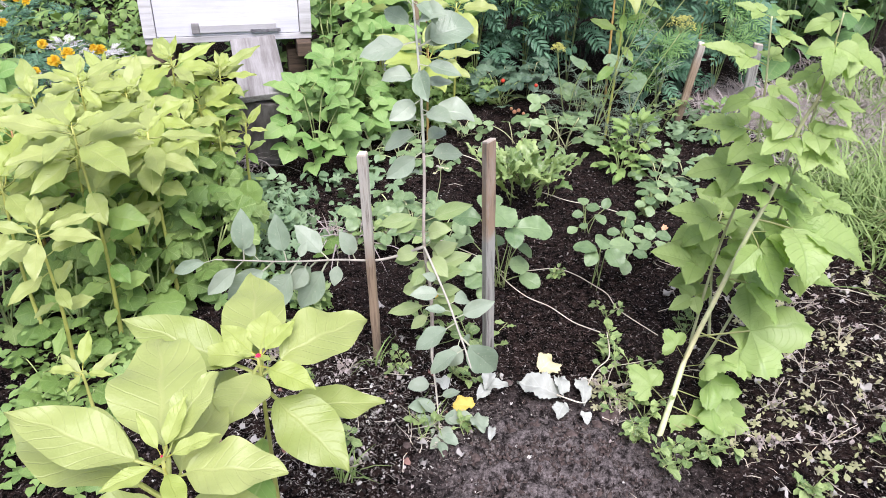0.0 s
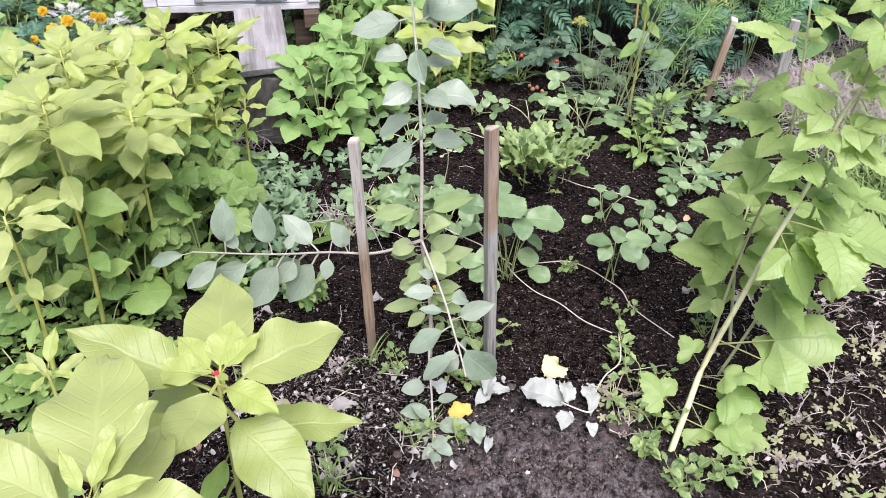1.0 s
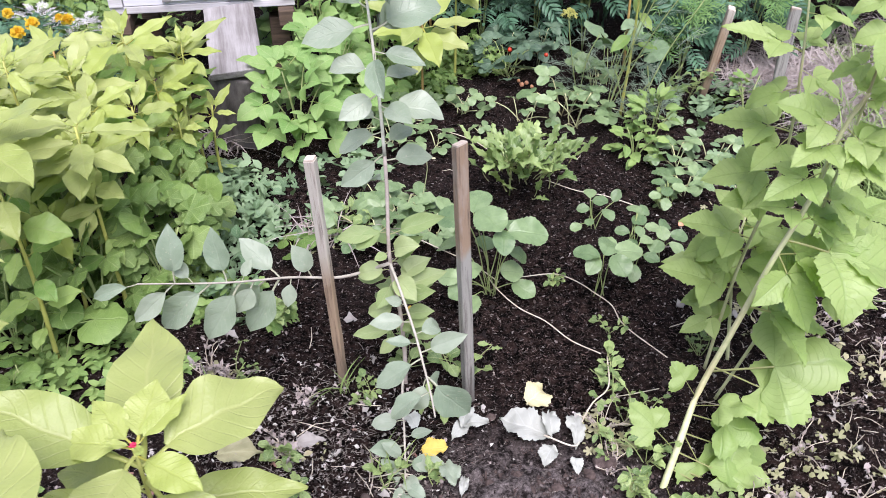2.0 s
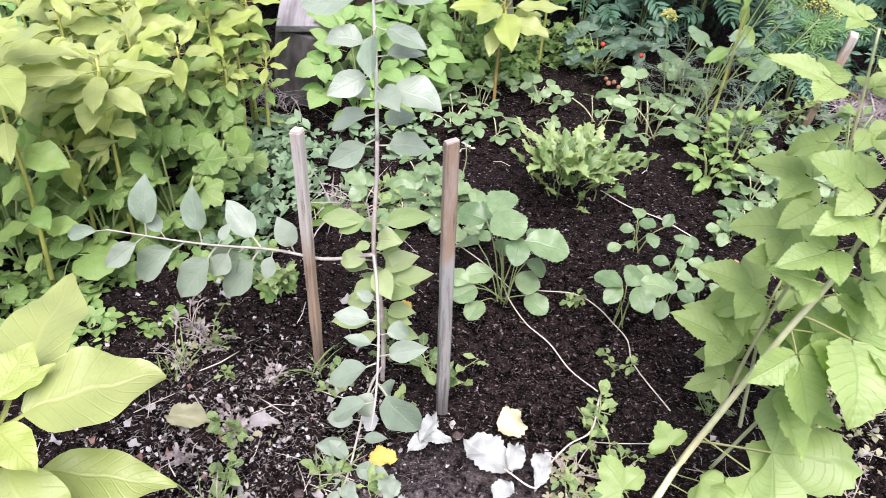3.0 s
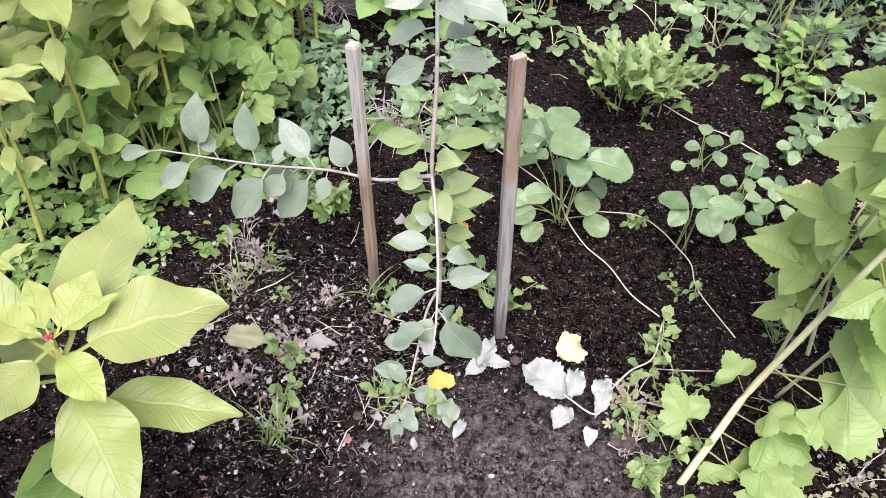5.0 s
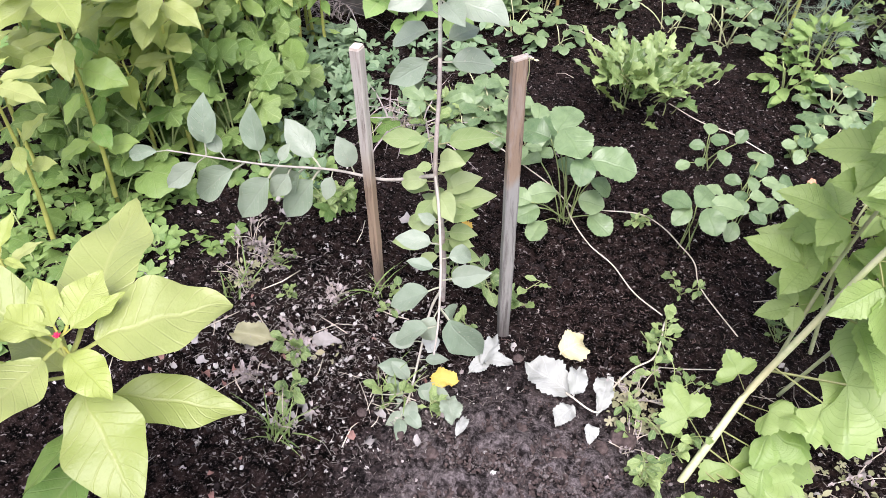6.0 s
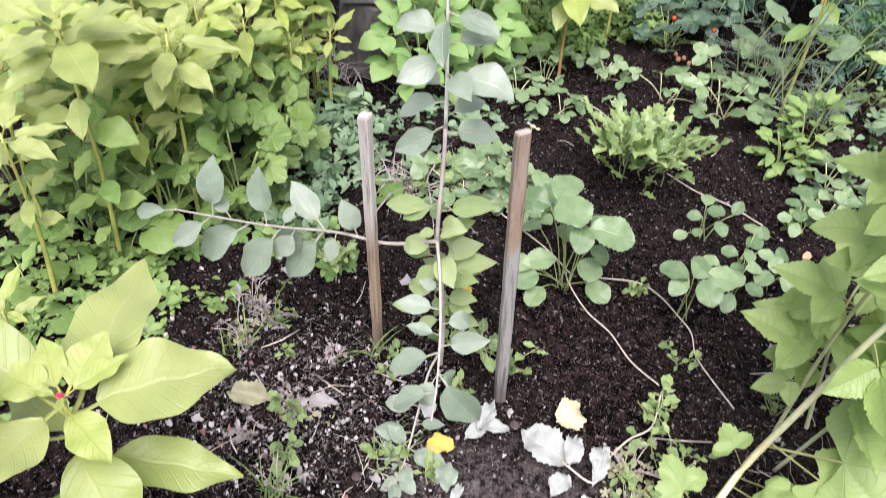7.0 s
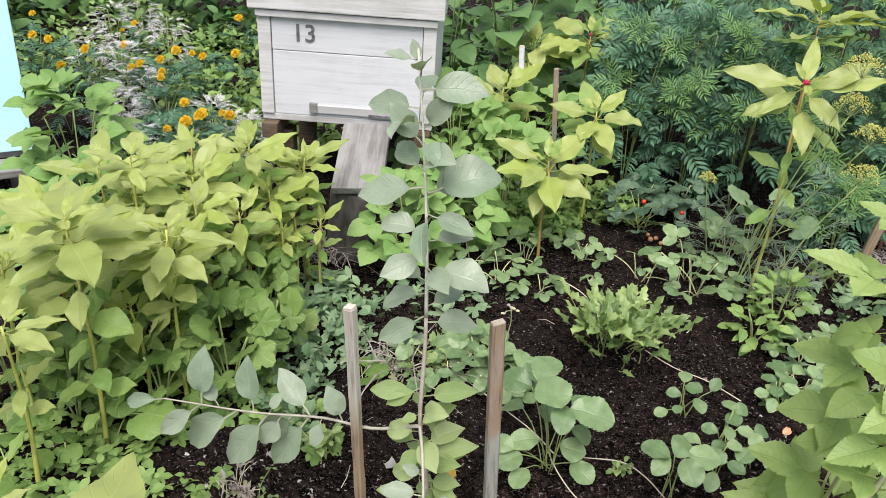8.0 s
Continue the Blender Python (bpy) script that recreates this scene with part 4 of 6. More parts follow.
amaranth((0.95, 3.05), (0.95, 3.05, 0.82), 0.2, 16, 51, "tall green amaranth with a reddish stem", drop=0.4, low=0.2)


# ---- apple sapling ----
def sapling():
    pl = thing("apple_sapling", (0.016, 1.287, 0.0), "young apple tree with grey-green oval leaves between two stakes", "sapling")
    trunk = smooth_path(((0.016, 1.29, -0.03), (0.016, 1.286, 0.08), (0.010, 1.28, 0.18), (-0.004, 1.275, 0.295), (-0.006, 1.283, 0.44), (-0.013, 1.288, 0.574), (-0.026, 1.295, 0.715), (-0.047, 1.30, 0.885)), 6)
    shoot = smooth_path(((-0.004, 1.275, 0.285), (0.018, 1.235, 0.262), (0.053, 1.157, 0.234), (0.075, 1.099, 0.214), (0.091, 1.05, 0.205), (0.103, 1.005, 0.200)), 6)
    sucker = smooth_path(((0.016, 1.286, 0.03), (0.022, 1.21, 0.05), (0.036, 1.13, 0.035), (0.047, 1.061, 0.014), (0.05, 1.02, 0.012)), 6)
    limb = smooth_path(((-0.004, 1.273, 0.285), (-0.09, 1.275, 0.248), (-0.177, 1.262, 0.250), (-0.265, 1.19, 0.284), (-0.378, 1.117, 0.326)), 5)
    fork = smooth_path(((0.047, 1.061, 0.014), (0.02, 1.04, 0.02), (-0.01, 1.035, 0.014)), 3)
    wood = []
    for name, line, r0, r1, mat in (("trunk", trunk[:27], 0.0045, 0.0031, BARK), ("leader", trunk[26:], 0.0031, 0.0014, DOWNY), ("branch", limb, 0.0034, 0.0012, BARK_PALE), ("branch", shoot, 0.0027, 0.0013, BARK_PALE), ("branch", sucker, 0.0026, 0.0014, BARK_PALE), ("branch", fork, 0.0014, 0.0008, BARK_PALE)):
        k = len(line)
        wood.append(stem_part(name, line, [r0 + (r1 - r0) * i / (k - 1) for i in range(k)], mat, pl, sides=8))
    rng = random.Random(5)

    def leaves(line, spec, kinds, wob=5, f=1.0, wide=1.0, on=None, facing=(0.75, -0.55)):
        for s, az, el, ln in spec:
            i = s * (len(line) - 1)
            p = line[int(i)].lerp(line[min(len(line) - 1, int(i) + 1)], i - int(i))
            up = Vector((rng.uniform(-1, 1) * facing[0], facing[1] + rng.uniform(-0.4, 0.3), 0.8))
            put("leaf", APL[kinds * 3 + rng.randrange(3)], on or (wood[0] if s < 0.62 else wood[1]), leaf_pose(p, direction(az + rng.uniform(-wob, wob), el + rng.uniform(-wob, wob)), up, f * ln * rng.uniform(0.94, 1.06) / 1.22, wide * rng.uniform(0.95, 1.1)))

    upper = ((0.987, -150, 9, 0.045), (0.982, -177, 76, 0.035), (0.957, 13, 8, 0.095), (0.935, 180, -6, 0.09), (0.91, -15, 57, 0.072), (0.89, -158, 43, 0.074), (0.9, -40, -24, 0.067), (0.837, -174, -13, 0.105), (0.83, 17, 25, 0.115), (0.825, 49, 19, 0.08), (0.799, -75, -39, 0.085),
             (0.799, 0, -13, 0.075), (0.769, -155, 2, 0.075), (0.702, 0, 1, 0.105), (0.712, -42, -2, 0.078), (0.684, 154, 16, 0.055), (0.667, -172, -34, 0.088), (0.622, -163, -30, 0.082), (0.612, 16, 2, 0.078), (0.574, 144, -26, 0.06))
    upper += ((0.972, -60, 28, 0.055), (0.945, 100, 20, 0.065), (0.922, -115, -5, 0.065), (0.87, -35, 18, 0.07), (0.858, 150, 15, 0.075), (0.755, 35, 0, 0.07), (0.73, -140, -20, 0.07), (0.64, 60, 10, 0.065))
    leaves(trunk, upper, 0, 7, 1.0, 1.05)
    middle = ((0.482, -0.089, -0.01, -0.013, 0.8), (0.492, -0.053, -0.02, -0.037, 1), (0.477, 0.094, 0, 0.042, 0.8), (0.442, -0.02, -0.03, -0, 1.2), (0.402, -0.062, -0.01, -0.008, 1.1), (0.372, -0.025, -0.03, -0.042, 1.2), (0.417, 0.054, 0.01, 0.053, 1.1), (0.372, 0.061, 0.03, 0.035, 1.1), (0.347, 0.088, 0.02, 0.033, 0.9), (0.317, 0.068, -0.02, 0.04, 1), (0.226, -0.092, -0.01, -0.021, 0.75), (0.246, 0.06, -0.02, 0.021, 1), (0.286, -0.05, 0.03, 0.02, 1.1), (0.191, -0.044, -0.02, -0.028, 1.1), (0.211, 0.067, 0, -0.003, 0.9), (0.392, 0.049, -0.06, -0.007, 1.1), (0.427, 0.042, 0.05, -0.055, 1.1), (0.442, 0.05, -0.03, 0.04, 1))
    for s, dx, dy, dz, w in middle:
        i = s * (len(trunk) - 1)
        p = trunk[int(i)].lerp(trunk[min(len(trunk) - 1, int(i) + 1)], i - int(i))
        span(wood[0], APL[3 + rng.randrange(3)], p, p + Vector((dx, dy, dz)), 1.26, w, (rng.uniform(-0.5, 0.5), -0.7, 0.8))
    leaves(trunk, ((0.366, 23, -17, 0.08), (0.268, -10, 17, 0.062), (0.233, -54, 21, 0.04), (0.378, 166, -12, 0.075), (0.19, 0, 70, 0.051), (0.35, 40, 10, 0.07), (0.33, 130, -15, 0.07), (0.29, 60, 10, 0.07), (0.30, -150, 5, 0.06), (0.45, 100, 10, 0.07)), 1, 12, 0.95)
    front = ((0.353, -161, 4, 0.065), (0.464, -168, 10, 0.05), (0.516, 0, 29, 0.080), (0.551, -165, -32, 0.092), (0.782, -161, -40, 0.081), (0.684, -132, -62, 0.062), (0.664, 45, -48, 0.05), (0.411, 38, -2, 0.055), (0.283, -157, 32, 0.04))
    leaves(shoot, front, 0, on=wood[3])
    leaves(shoot, ((0.684, 0, -47, 0.098),), 0, 0, wide=1.15, on=wood[3])
    ground = ((0.687, -179, 47, 0.05), (0.724, -146, -50, 0.06), (0.794, -28, -40, 0.055), (0.794, -136, -22, 0.047), (0.724, 0, 9, 0.05), (0.687, -11, 4, 0.075), (0.45, -160, 10, 0.06), (0.90, -100, -5, 0.05), (0.95, -30, 4, 0.045), (0.85, 150, 6, 0.05), (1.0, -80, 0, 0.045), (0.60, -150, 8, 0.06), (0.80, -60, 5, 0.05), (0.55, 20, 10, 0.05))
    leaves(sucker, ground, 0, on=wood[4])
    along = ((1.0, -0.085, 0.0, -0.035, 0.62), (0.924, -0.002, 0.02, 0.098, 0.95), (0.86, -0.036, 0.01, 0.042, 1.1), (0.748, -0.020, 0.02, 0.093, 1.05), (0.722, 0.015, 0.02, 0.036, 1.0), (0.565, -0.071, 0.02, 0.065, 1.1), (0.924, -0.073, -0.02, -0.070, 0.85), (0.816, -0.096, -0.02, -0.090, 0.9),
             (0.704, -0.065, -0.03, -0.108, 1.05), (0.666, -0.033, -0.02, -0.058, 1.3), (0.571, -0.059, -0.03, -0.102, 1.1), (0.515, -0.007, -0.02, -0.052, 1.2), (0.409, -0.030, 0.0, 0.065, 1.2), (0.333, 0.018, -0.01, -0.020, 1.0), (0.62, -0.085, 0.02, -0.085, 1.1))
    for s, dx, dy, dz, w in along:
        p = limb[round(s * (len(limb) - 1))]
        span(wood[2], APL[rng.choice((0, 2, 2))], p, p + Vector((dx, dy, dz)), 1.26, w, (0.35 + rng.uniform(-0.3, 0.3), -0.8, 0.75))


sapling()


# ---- raspberry ----
def cane(pl, points, r0, spec, seed, kind=None):
    """spec: leaves (place along the cane, tip from there x, y, z, width)."""
    line = smooth_path(points, 5)
    k = len(line)
    stalk = stem_part("cane", line, [r0 * (1 - 0.6 * i / (k - 1)) for i in range(k)], CANE, pl, sides=7)
    rng = random.Random(seed)
    for s, dx, dy, dz, w in spec:
        i = s * (k - 1)
        p = line[int(i)].lerp(line[min(k - 1, int(i) + 1)], i - int(i))
        which = kind if kind is not None else (6 if s < 0.36 else (3 if s > 0.82 else 0))
        up = Vector((rng.uniform(-0.2, 0.2), -0.45 + rng.uniform(-0.2, 0.2), 1))
        span(stalk, RASP[which + rng.randrange(3)], p, p + Vector((dx, dy, dz)), 1.95 if which == 6 else 1.62, w, up)


def raspberry():
    pl = thing("raspberry_bush", (0.468, 1.055, 0.0), "leaning raspberry bush with pale canes and toothed green leaves", "raspberry bush")
    low = ((0.226, 0.112, -0.04, 0.005, 1.2), (0.171, 0.062, -0.05, -0.09, 1.1), (0.035, -0.055, -0.02, 0.045, 1.1), (0.126, 0.165, -0.04, -0.05, 0.9), (0.03, 0.069, -0.03, -0.03, 1.1), (0.126, -0.078, 0.05, 0.055, 1.0), (0.171, 0.155, 0.0, -0.055, 1.0), (0.342, 0.207, -0.02, 0.06, 1.1),
           (0.355, 0.165, -0.05, -0.04, 0.85), (0.271, -0.042, 0.02, 0.056, 1.1), (0.251, 0.068, -0.06, 0.065, 0.75), (0.09, 0.114, -0.02, -0.05, 1.2), (0.06, 0.01, -0.06, 0.0, 1.0), (0.095, 0.22, -0.02, -0.07, 0.8))
    mid = ((0.593, 0.054, -0.06, -0.105, 1.0), (0.623, 0.224, -0.02, -0.07, 0.85), (0.769, -0.085, -0.04, -0.03, 0.9), (0.683, -0.075, -0.02, 0.015, 0.9), (0.538, 0.136, 0.03, -0.03, 0.95), (0.487, 0.158, 0.05, -0.08, 0.95), (0.588, 0.119, 0.05, -0.03, 0.95), (0.66, 0.09, 0.07, -0.02, 0.95), (0.72, 0.11, 0.03, -0.05, 0.9))
    top = ((0.84, 0.085, -0.05, 0.018, 0.85), (0.83, 0.080, -0.06, -0.045, 0.85), (0.97, 0.035, -0.03, 0.02, 0.75), (0.86, -0.092, 0.0, 0.042, 0.9), (0.98, 0.012, 0.02, 0.045, 0.8), (0.84, -0.070, -0.05, -0.018, 0.9), (0.88, 0.055, -0.05, -0.05, 0.8), (1.0, -0.03, 0.01, 0.03, 0.7))
    cane(pl, ((0.466, 1.05, -0.03), (0.505, 1.13, 0.05), (0.537, 1.195, 0.11), (0.566, 1.20, 0.24), (0.596, 1.20, 0.385), (0.624, 1.20, 0.50), (0.636, 1.20, 0.60), (0.65, 1.19, 0.66)), 0.0066, low + mid + top, 3)
    two = ((0.925, -0.019, -0.06, -0.055, 0.95), (0.905, 0.085, -0.02, -0.05, 0.85), (0.884, 0.030, -0.04, -0.063, 0.75), (0.98, -0.054, 0.0, -0.02, 0.85), (1.0, 0.041, 0.0, 0.0, 0.8), (1.0, -0.01, -0.01, 0.045, 0.7), (0.804, -0.050, 0.02, -0.036, 0.9), (0.704, 0.096, 0.03, -0.025, 0.9))
    cane(pl, ((0.60, 1.30, -0.03), (0.66, 1.28, 0.25), (0.665, 1.24, 0.50), (0.650, 1.19, 0.68), (0.642, 1.17, 0.80)), 0.0033, two, 4, 3)
    three = ((0.211, -0.133, 0.0, 0.035, 0.9), (0.156, -0.075, -0.02, -0.04, 0.9), (0.261, -0.060, 0.03, -0.06, 0.95), (0.332, -0.125, 0.0, 0.028, 0.95), (0.327, -0.085, 0.03, -0.065, 0.95), (0.518, -0.114, 0.03, -0.042, 0.95), (0.497, -0.06, -0.05, -0.037, 0.95), (0.628, -0.11, 0.05, -0.008, 0.9), (0.452, -0.085, -0.02, -0.015, 0.95), (0.608, -0.065, -0.06, -0.03, 0.95))
    high = ((0.759, -0.068, 0.02, -0.042, 0.9), (0.834, -0.118, 0.0, 0.030, 0.6), (0.93, 0.058, -0.03, -0.010, 0.75), (0.98, -0.060, 0.02, 0.016, 0.75), (1.0, 0.044, -0.02, 0.012, 0.75), (0.799, 0.052, -0.04, -0.03, 0.9), (0.87, 0.03, 0.05, 0.02, 0.8))
    third = ((0.60, 1.38, -0.03), (0.61, 1.37, 0.25), (0.625, 1.34, 0.46), (0.605, 1.31, 0.62), (0.582, 1.30, 0.76))
    cane(pl, third, 0.0036, three, 5, 3)
    for s, dx, dy, dz, w in high:
        line = smooth_path(third, 5)
        p = line[round(s * (len(line) - 1))]
        span(pl, RASP[3 + round(s * 100) % 3], p, p + Vector((dx, dy, dz)), 1.62, w)
    side = ((0.35, -0.10, -0.03, 0.02, 0.95), (0.45, 0.09, -0.05, 0.01, 0.95), (0.55, -0.13, 0.02, 0.0, 0.95), (0.65, 0.02, -0.12, -0.01, 0.95), (0.72, 0.13, 0.03, 0.0, 0.95), (0.80, -0.11, -0.07, 0.01, 0.95), (0.88, 0.05, 0.10, 0.02, 0.95), (0.95, 0.07, -0.08, 0.01, 0.9), (1.0, -0.05, 0.05, 0.03, 0.9))
    cane(pl, ((0.66, 1.42, -0.03), (0.64, 1.44, 0.12), (0.63, 1.46, 0.22), (0.635, 1.47, 0.30)), 0.004, side, 6, 3)
    cane(pl, ((0.75, 1.36, -0.03), (0.76, 1.38, 0.15), (0.77, 1.40, 0.28), (0.78, 1.42, 0.38)), 0.004, side, 7, 0)


raspberry()


# ---- plants with leaves that spring from one crown ----
def tuft(name, base, meshes, n, size, height, seed, label, category, group="", rise=(15, 75), jitter=0.02, stem_mat=None, tilt=0.0):
    """Leaves on stalks from a crown. size: leaf length; height: of the leaves' stalks."""
    rng = random.Random(seed)
    x, y = base
    z0 = ground_z(x, y)
    pl = thing(name, (x, y, z0), label, category, group)
    for i in range(n):
        az = 137.5 * i + rng.uniform(-20, 20)
        f = i / max(1, n - 1)
        el = rise[1] + (rise[0] - rise[1]) * f + rng.uniform(-8, 8)
        L = height * rng.uniform(0.75, 1.15)
        b = Vector((x + rng.uniform(-jitter, jitter), y + rng.uniform(-jitter, jitter), z0 - 0.005))
        e = b + direction(az, el) * L
        e.z = max(e.z, z0 + 0.012)
        if stem_mat:
            mid = (b + e) / 2 + Vector((0, 0, L * 0.10))
            stem_part("stalk", smooth_path((b, mid, e), 3), 0.0016 + 0.008 * size * 0.1, stem_mat, pl, sides=4)
        up = Vector((rng.uniform(-0.45, 0.45), rng.uniform(-0.45, 0.35) - 0.2, 1))
        put("leaf", meshes[rng.randrange(len(meshes))], pl, leaf_pose(e, direction(az, rng.uniform(-15, 25) + tilt), up, size * rng.uniform(0.75, 1.2), rng.uniform(0.92, 1.1)))
    return pl


def berry_arr(p, r):
    rings = [(0, -0.9), (0.55, -0.75), (0.95, -0.2), (1.0, 0.25), (0.7, 0.8), (0.0, 1.0)]
    pts = [Vector(p) + Vector((0, 0, -h * r)) for _, h in rings]
    return tube(pts, [max(0.0004, a * r) for a, _ in rings], 8)


STRAW_LABEL = "green strawberry plant with three-part toothed leaves"
BEDS = ((-0.13, 1.78, 9, 0.058, 0.09), (-0.06, 1.86, 9, 0.058, 0.09), (0.01, 1.78, 7, 0.055, 0.08),
        (0.03, 2.56, 9, 0.046, 0.07), (0.236, 2.52, 8, 0.045, 0.10), (0.40, 2.50, 11, 0.066, 0.12), (0.36, 2.60, 9, 0.060, 0.12), (0.68, 2.25, 9, 0.052, 0.07), (0.657, 2.09, 8, 0.046, 0.06))
MORE = ((-0.15, 2.30, 9, 0.055, 0.08), (-0.13, 2.48, 9, 0.060, 0.08), (-0.26, 2.36, 9, 0.055, 0.08), (-0.02, 2.30, 5, 0.045, 0.05), (0.16, 3.02, 12, 0.06, 0.12), (0.30, 3.0, 10, 0.06, 0.13), (0.46, 2.72, 10, 0.06, 0.13), (0.60, 2.58, 8, 0.055, 0.11), (-0.15, 1.98, 4, 0.04, 0.04), (0.80, 2.30, 7, 0.05, 0.06), (0.10, 2.42, 3, 0.035, 0.04))
for i, (x, y, n, s, h) in enumerate(BEDS + MORE):
    tuft("strawberry_plant", (x, y), STRW[:4] if y < 2.9 else STRW[4:], n if y < 2.2 else int(n * 0.85), s * (0.92 if y < 2.2 else 0.80), h, 60 + i, STRAW_LABEL if s > 0.047 else "small green strawberry plant with toothed leaves on soil", "strawberry", "strawberry plants", (58, 86) if h > 0.12 else (22, 76), stem_mat=CANE)


def single_crown(base, leaves, label, group="strawberry plants"):
    """A strawberry from its leaflets' middles: (x, y, z, way of the tip, rise, length)."""
    x, y = base
    pl = thing("strawberry_plant", (x, y, ground_z(x, y)), label, "strawberry", group)
    b = Vector((x, y, ground_z(x, y) - 0.004))
    for i, (lx, ly, lz, az, el, size) in enumerate(leaves):
        way = direction(az, el)
        foot = Vector((lx, ly, lz)) - way * size * 0.5
        stem_part("stalk", smooth_path((b + Vector((0.012 * math.cos(i * 2.4), 0.012 * math.sin(i * 2.4), 0)), b.lerp(foot, 0.55) + Vector((0, 0, 0.10 * (foot - b).length)), foot), 4), 0.0013, GREEN_STEM, pl, sides=4)
        put("leaf", LEAFLET[i % 3], pl, leaf_pose(foot, way, Vector((0.2 * math.sin(i * 1.9), -0.35 + 0.2 * math.cos(i * 2.7), 1)), size, 1.0 + 0.08 * math.sin(i)))


single_crown((0.168, 1.592), ((0.130, 1.628, 0.213, 80, 12, 0.078), (0.075, 1.605, 0.180, 175, 5, 0.072), (0.160, 1.565, 0.204, -50, -8, 0.080), (0.242, 1.570, 0.176, 8, -6, 0.090), (0.190, 1.535, 0.172, -80, -14, 0.066), (0.215, 1.615, 0.160, 70, 0, 0.060), (0.118, 1.556, 0.078, -150, -4, 0.062), (0.066, 1.640, 0.085, 160, -20, 0.064),
             (0.212, 1.600, 0.052, 10, -10, 0.056), (0.241, 1.572, 0.026, -30, -8, 0.060), (0.226, 1.600, 0.096, 20, -30, 0.056), (0.102, 1.512, 0.056, -130, -6, 0.060), (0.130, 1.500, 0.030, -100, -10, 0.056), (0.080, 1.530, 0.075, 170, 0, 0.054), (0.150, 1.62, 0.11, 100, 10, 0.05)), "tall strawberry plant with oval toothed leaves beside a stake")
single_crown((0.410, 1.597), ((0.368, 1.585, 0.122, 165, 2, 0.060), (0.415, 1.606, 0.130, 70, 8, 0.062), (0.458, 1.596, 0.126, 5, 0, 0.062), (0.438, 1.556, 0.116, -60, -16, 0.060), (0.384, 1.565, 0.106, -120, -18, 0.050)), "small strawberry plant with a few light leaves on soil")
LOW_LABEL = "low strawberry plant with small rounded leaves on soil"
single_crown((0.41, 1.89), ((0.403, 1.934, 0.075, 90, 10, 0.04), (0.384, 1.88, 0.06, 190, 0, 0.034), (0.426, 1.895, 0.075, -20, 5, 0.04), (0.366, 1.822, 0.04, -140, -10, 0.034), (0.443, 1.85, 0.065, -60, -6, 0.044), (0.473, 1.955, 0.06, 60, 50, 0.036), (0.4, 1.85, 0.04, -100, -5, 0.03)), LOW_LABEL)
single_crown((0.5, 1.8), ((0.504, 1.866, 0.075, 120, 0, 0.04), (0.53, 1.867, 0.07, 30, 0, 0.04), (0.517, 1.838, 0.06, -60, -6, 0.04), (0.468, 1.768, 0.07, 170, 0, 0.036), (0.508, 1.765, 0.075, -80, -8, 0.036), (0.542, 1.791, 0.07, 0, 0, 0.038), (0.492, 1.748, 0.05, -120, -8, 0.034)), LOW_LABEL)
single_crown((0.49, 1.71), ((0.436, 1.732, 0.06, 160, 0, 0.04), (0.494, 1.7, 0.06, -60, -8, 0.038), (0.471, 1.712, 0.055, -150, -5, 0.036), (0.521, 1.733, 0.07, 30, 0, 0.036), (0.486, 1.64, 0.04, -100, -20, 0.046), (0.53, 1.69, 0.05, -30, -5, 0.04)), LOW_LABEL)
single_crown((0.555, 1.765), ((0.561, 1.76, 0.075, -80, -20, 0.042), (0.572, 1.806, 0.07, 50, 0, 0.042), (0.543, 1.724, 0.06, -120, -14, 0.044), (0.6, 1.76, 0.07, 0, -6, 0.044), (0.59, 1.72, 0.06, -40, -20, 0.044)), LOW_LABEL)
single_crown((0.615, 2.02), ((0.59, 2.038, 0.06, 160, 0, 0.038), (0.615, 2.063, 0.065, 90, 5, 0.04), (0.636, 2.047, 0.06, 30, 0, 0.042), (0.608, 1.999, 0.055, -90, -8, 0.038), (0.602, 1.961, 0.04, -100, -20, 0.04), (0.641, 2.013, 0.06, -20, -5, 0.042), (0.577, 1.984, 0.05, -150, 0, 0.036), (0.66, 2.107, 0.06, 50, 4, 0.044)), LOW_LABEL)
bush = tuft("strawberry_plant", (0.175, 2.90), STRW[4:], 16, 0.058, 0.12, 99, "dark strawberry plant with red berries", "strawberry", "strawberry plants", (15, 70), stem_mat=GREEN_STEM)
for i, (dx, dy, dz, r, m) in enumerate(((0.0, -0.05, 0.10, 0.0085, RED), (0.13, -0.06, 0.09, 0.008, RED), (0.07, -0.05, 0.08, 0.008, PINK_BERRY), (0.05, -0.14, 0.008, 0.009, PINK_BERRY), (0.066, -0.128, 0.010, 0.008, PINK_BERRY), (0.038, -0.118, 0.012, 0.007, PINK_BERRY), (0.085, -0.15, 0.006, 0.007, PINK_BERRY))):
    put("strawberry", to_mesh("strawberry", berry_arr((0.175 + dx, 2.93 + dy, dz + 0.01), r), m), bush, Matrix(), "ripe red strawberry" if m is RED else "pale orange strawberry")

so = tuft("sorrel_plant", (0.226, 2.0), SOR, 110, 0.068, 0.125, 130, "crinkled olive-green leafy clump with a red flower spike", "leafy clump", rise=(48, 90), jitter=0.050, tilt=42)
put("flower_spike", to_mesh("flower_spike", tube([(0.202, 2.03, 0.150), (0.203, 2.03, 0.160), (0.203, 2.03, 0.170), (0.202, 2.03, 0.178)], [0.002, 0.0045, 0.004, 0.0015], 7), DULL_RED), so, Matrix(), "small red flower spike")
stem_part("stalk", [(0.20, 2.03, 0.0), (0.201, 2.03, 0.08), (0.202, 2.03, 0.152)], 0.0022, GREEN_STEM, so)


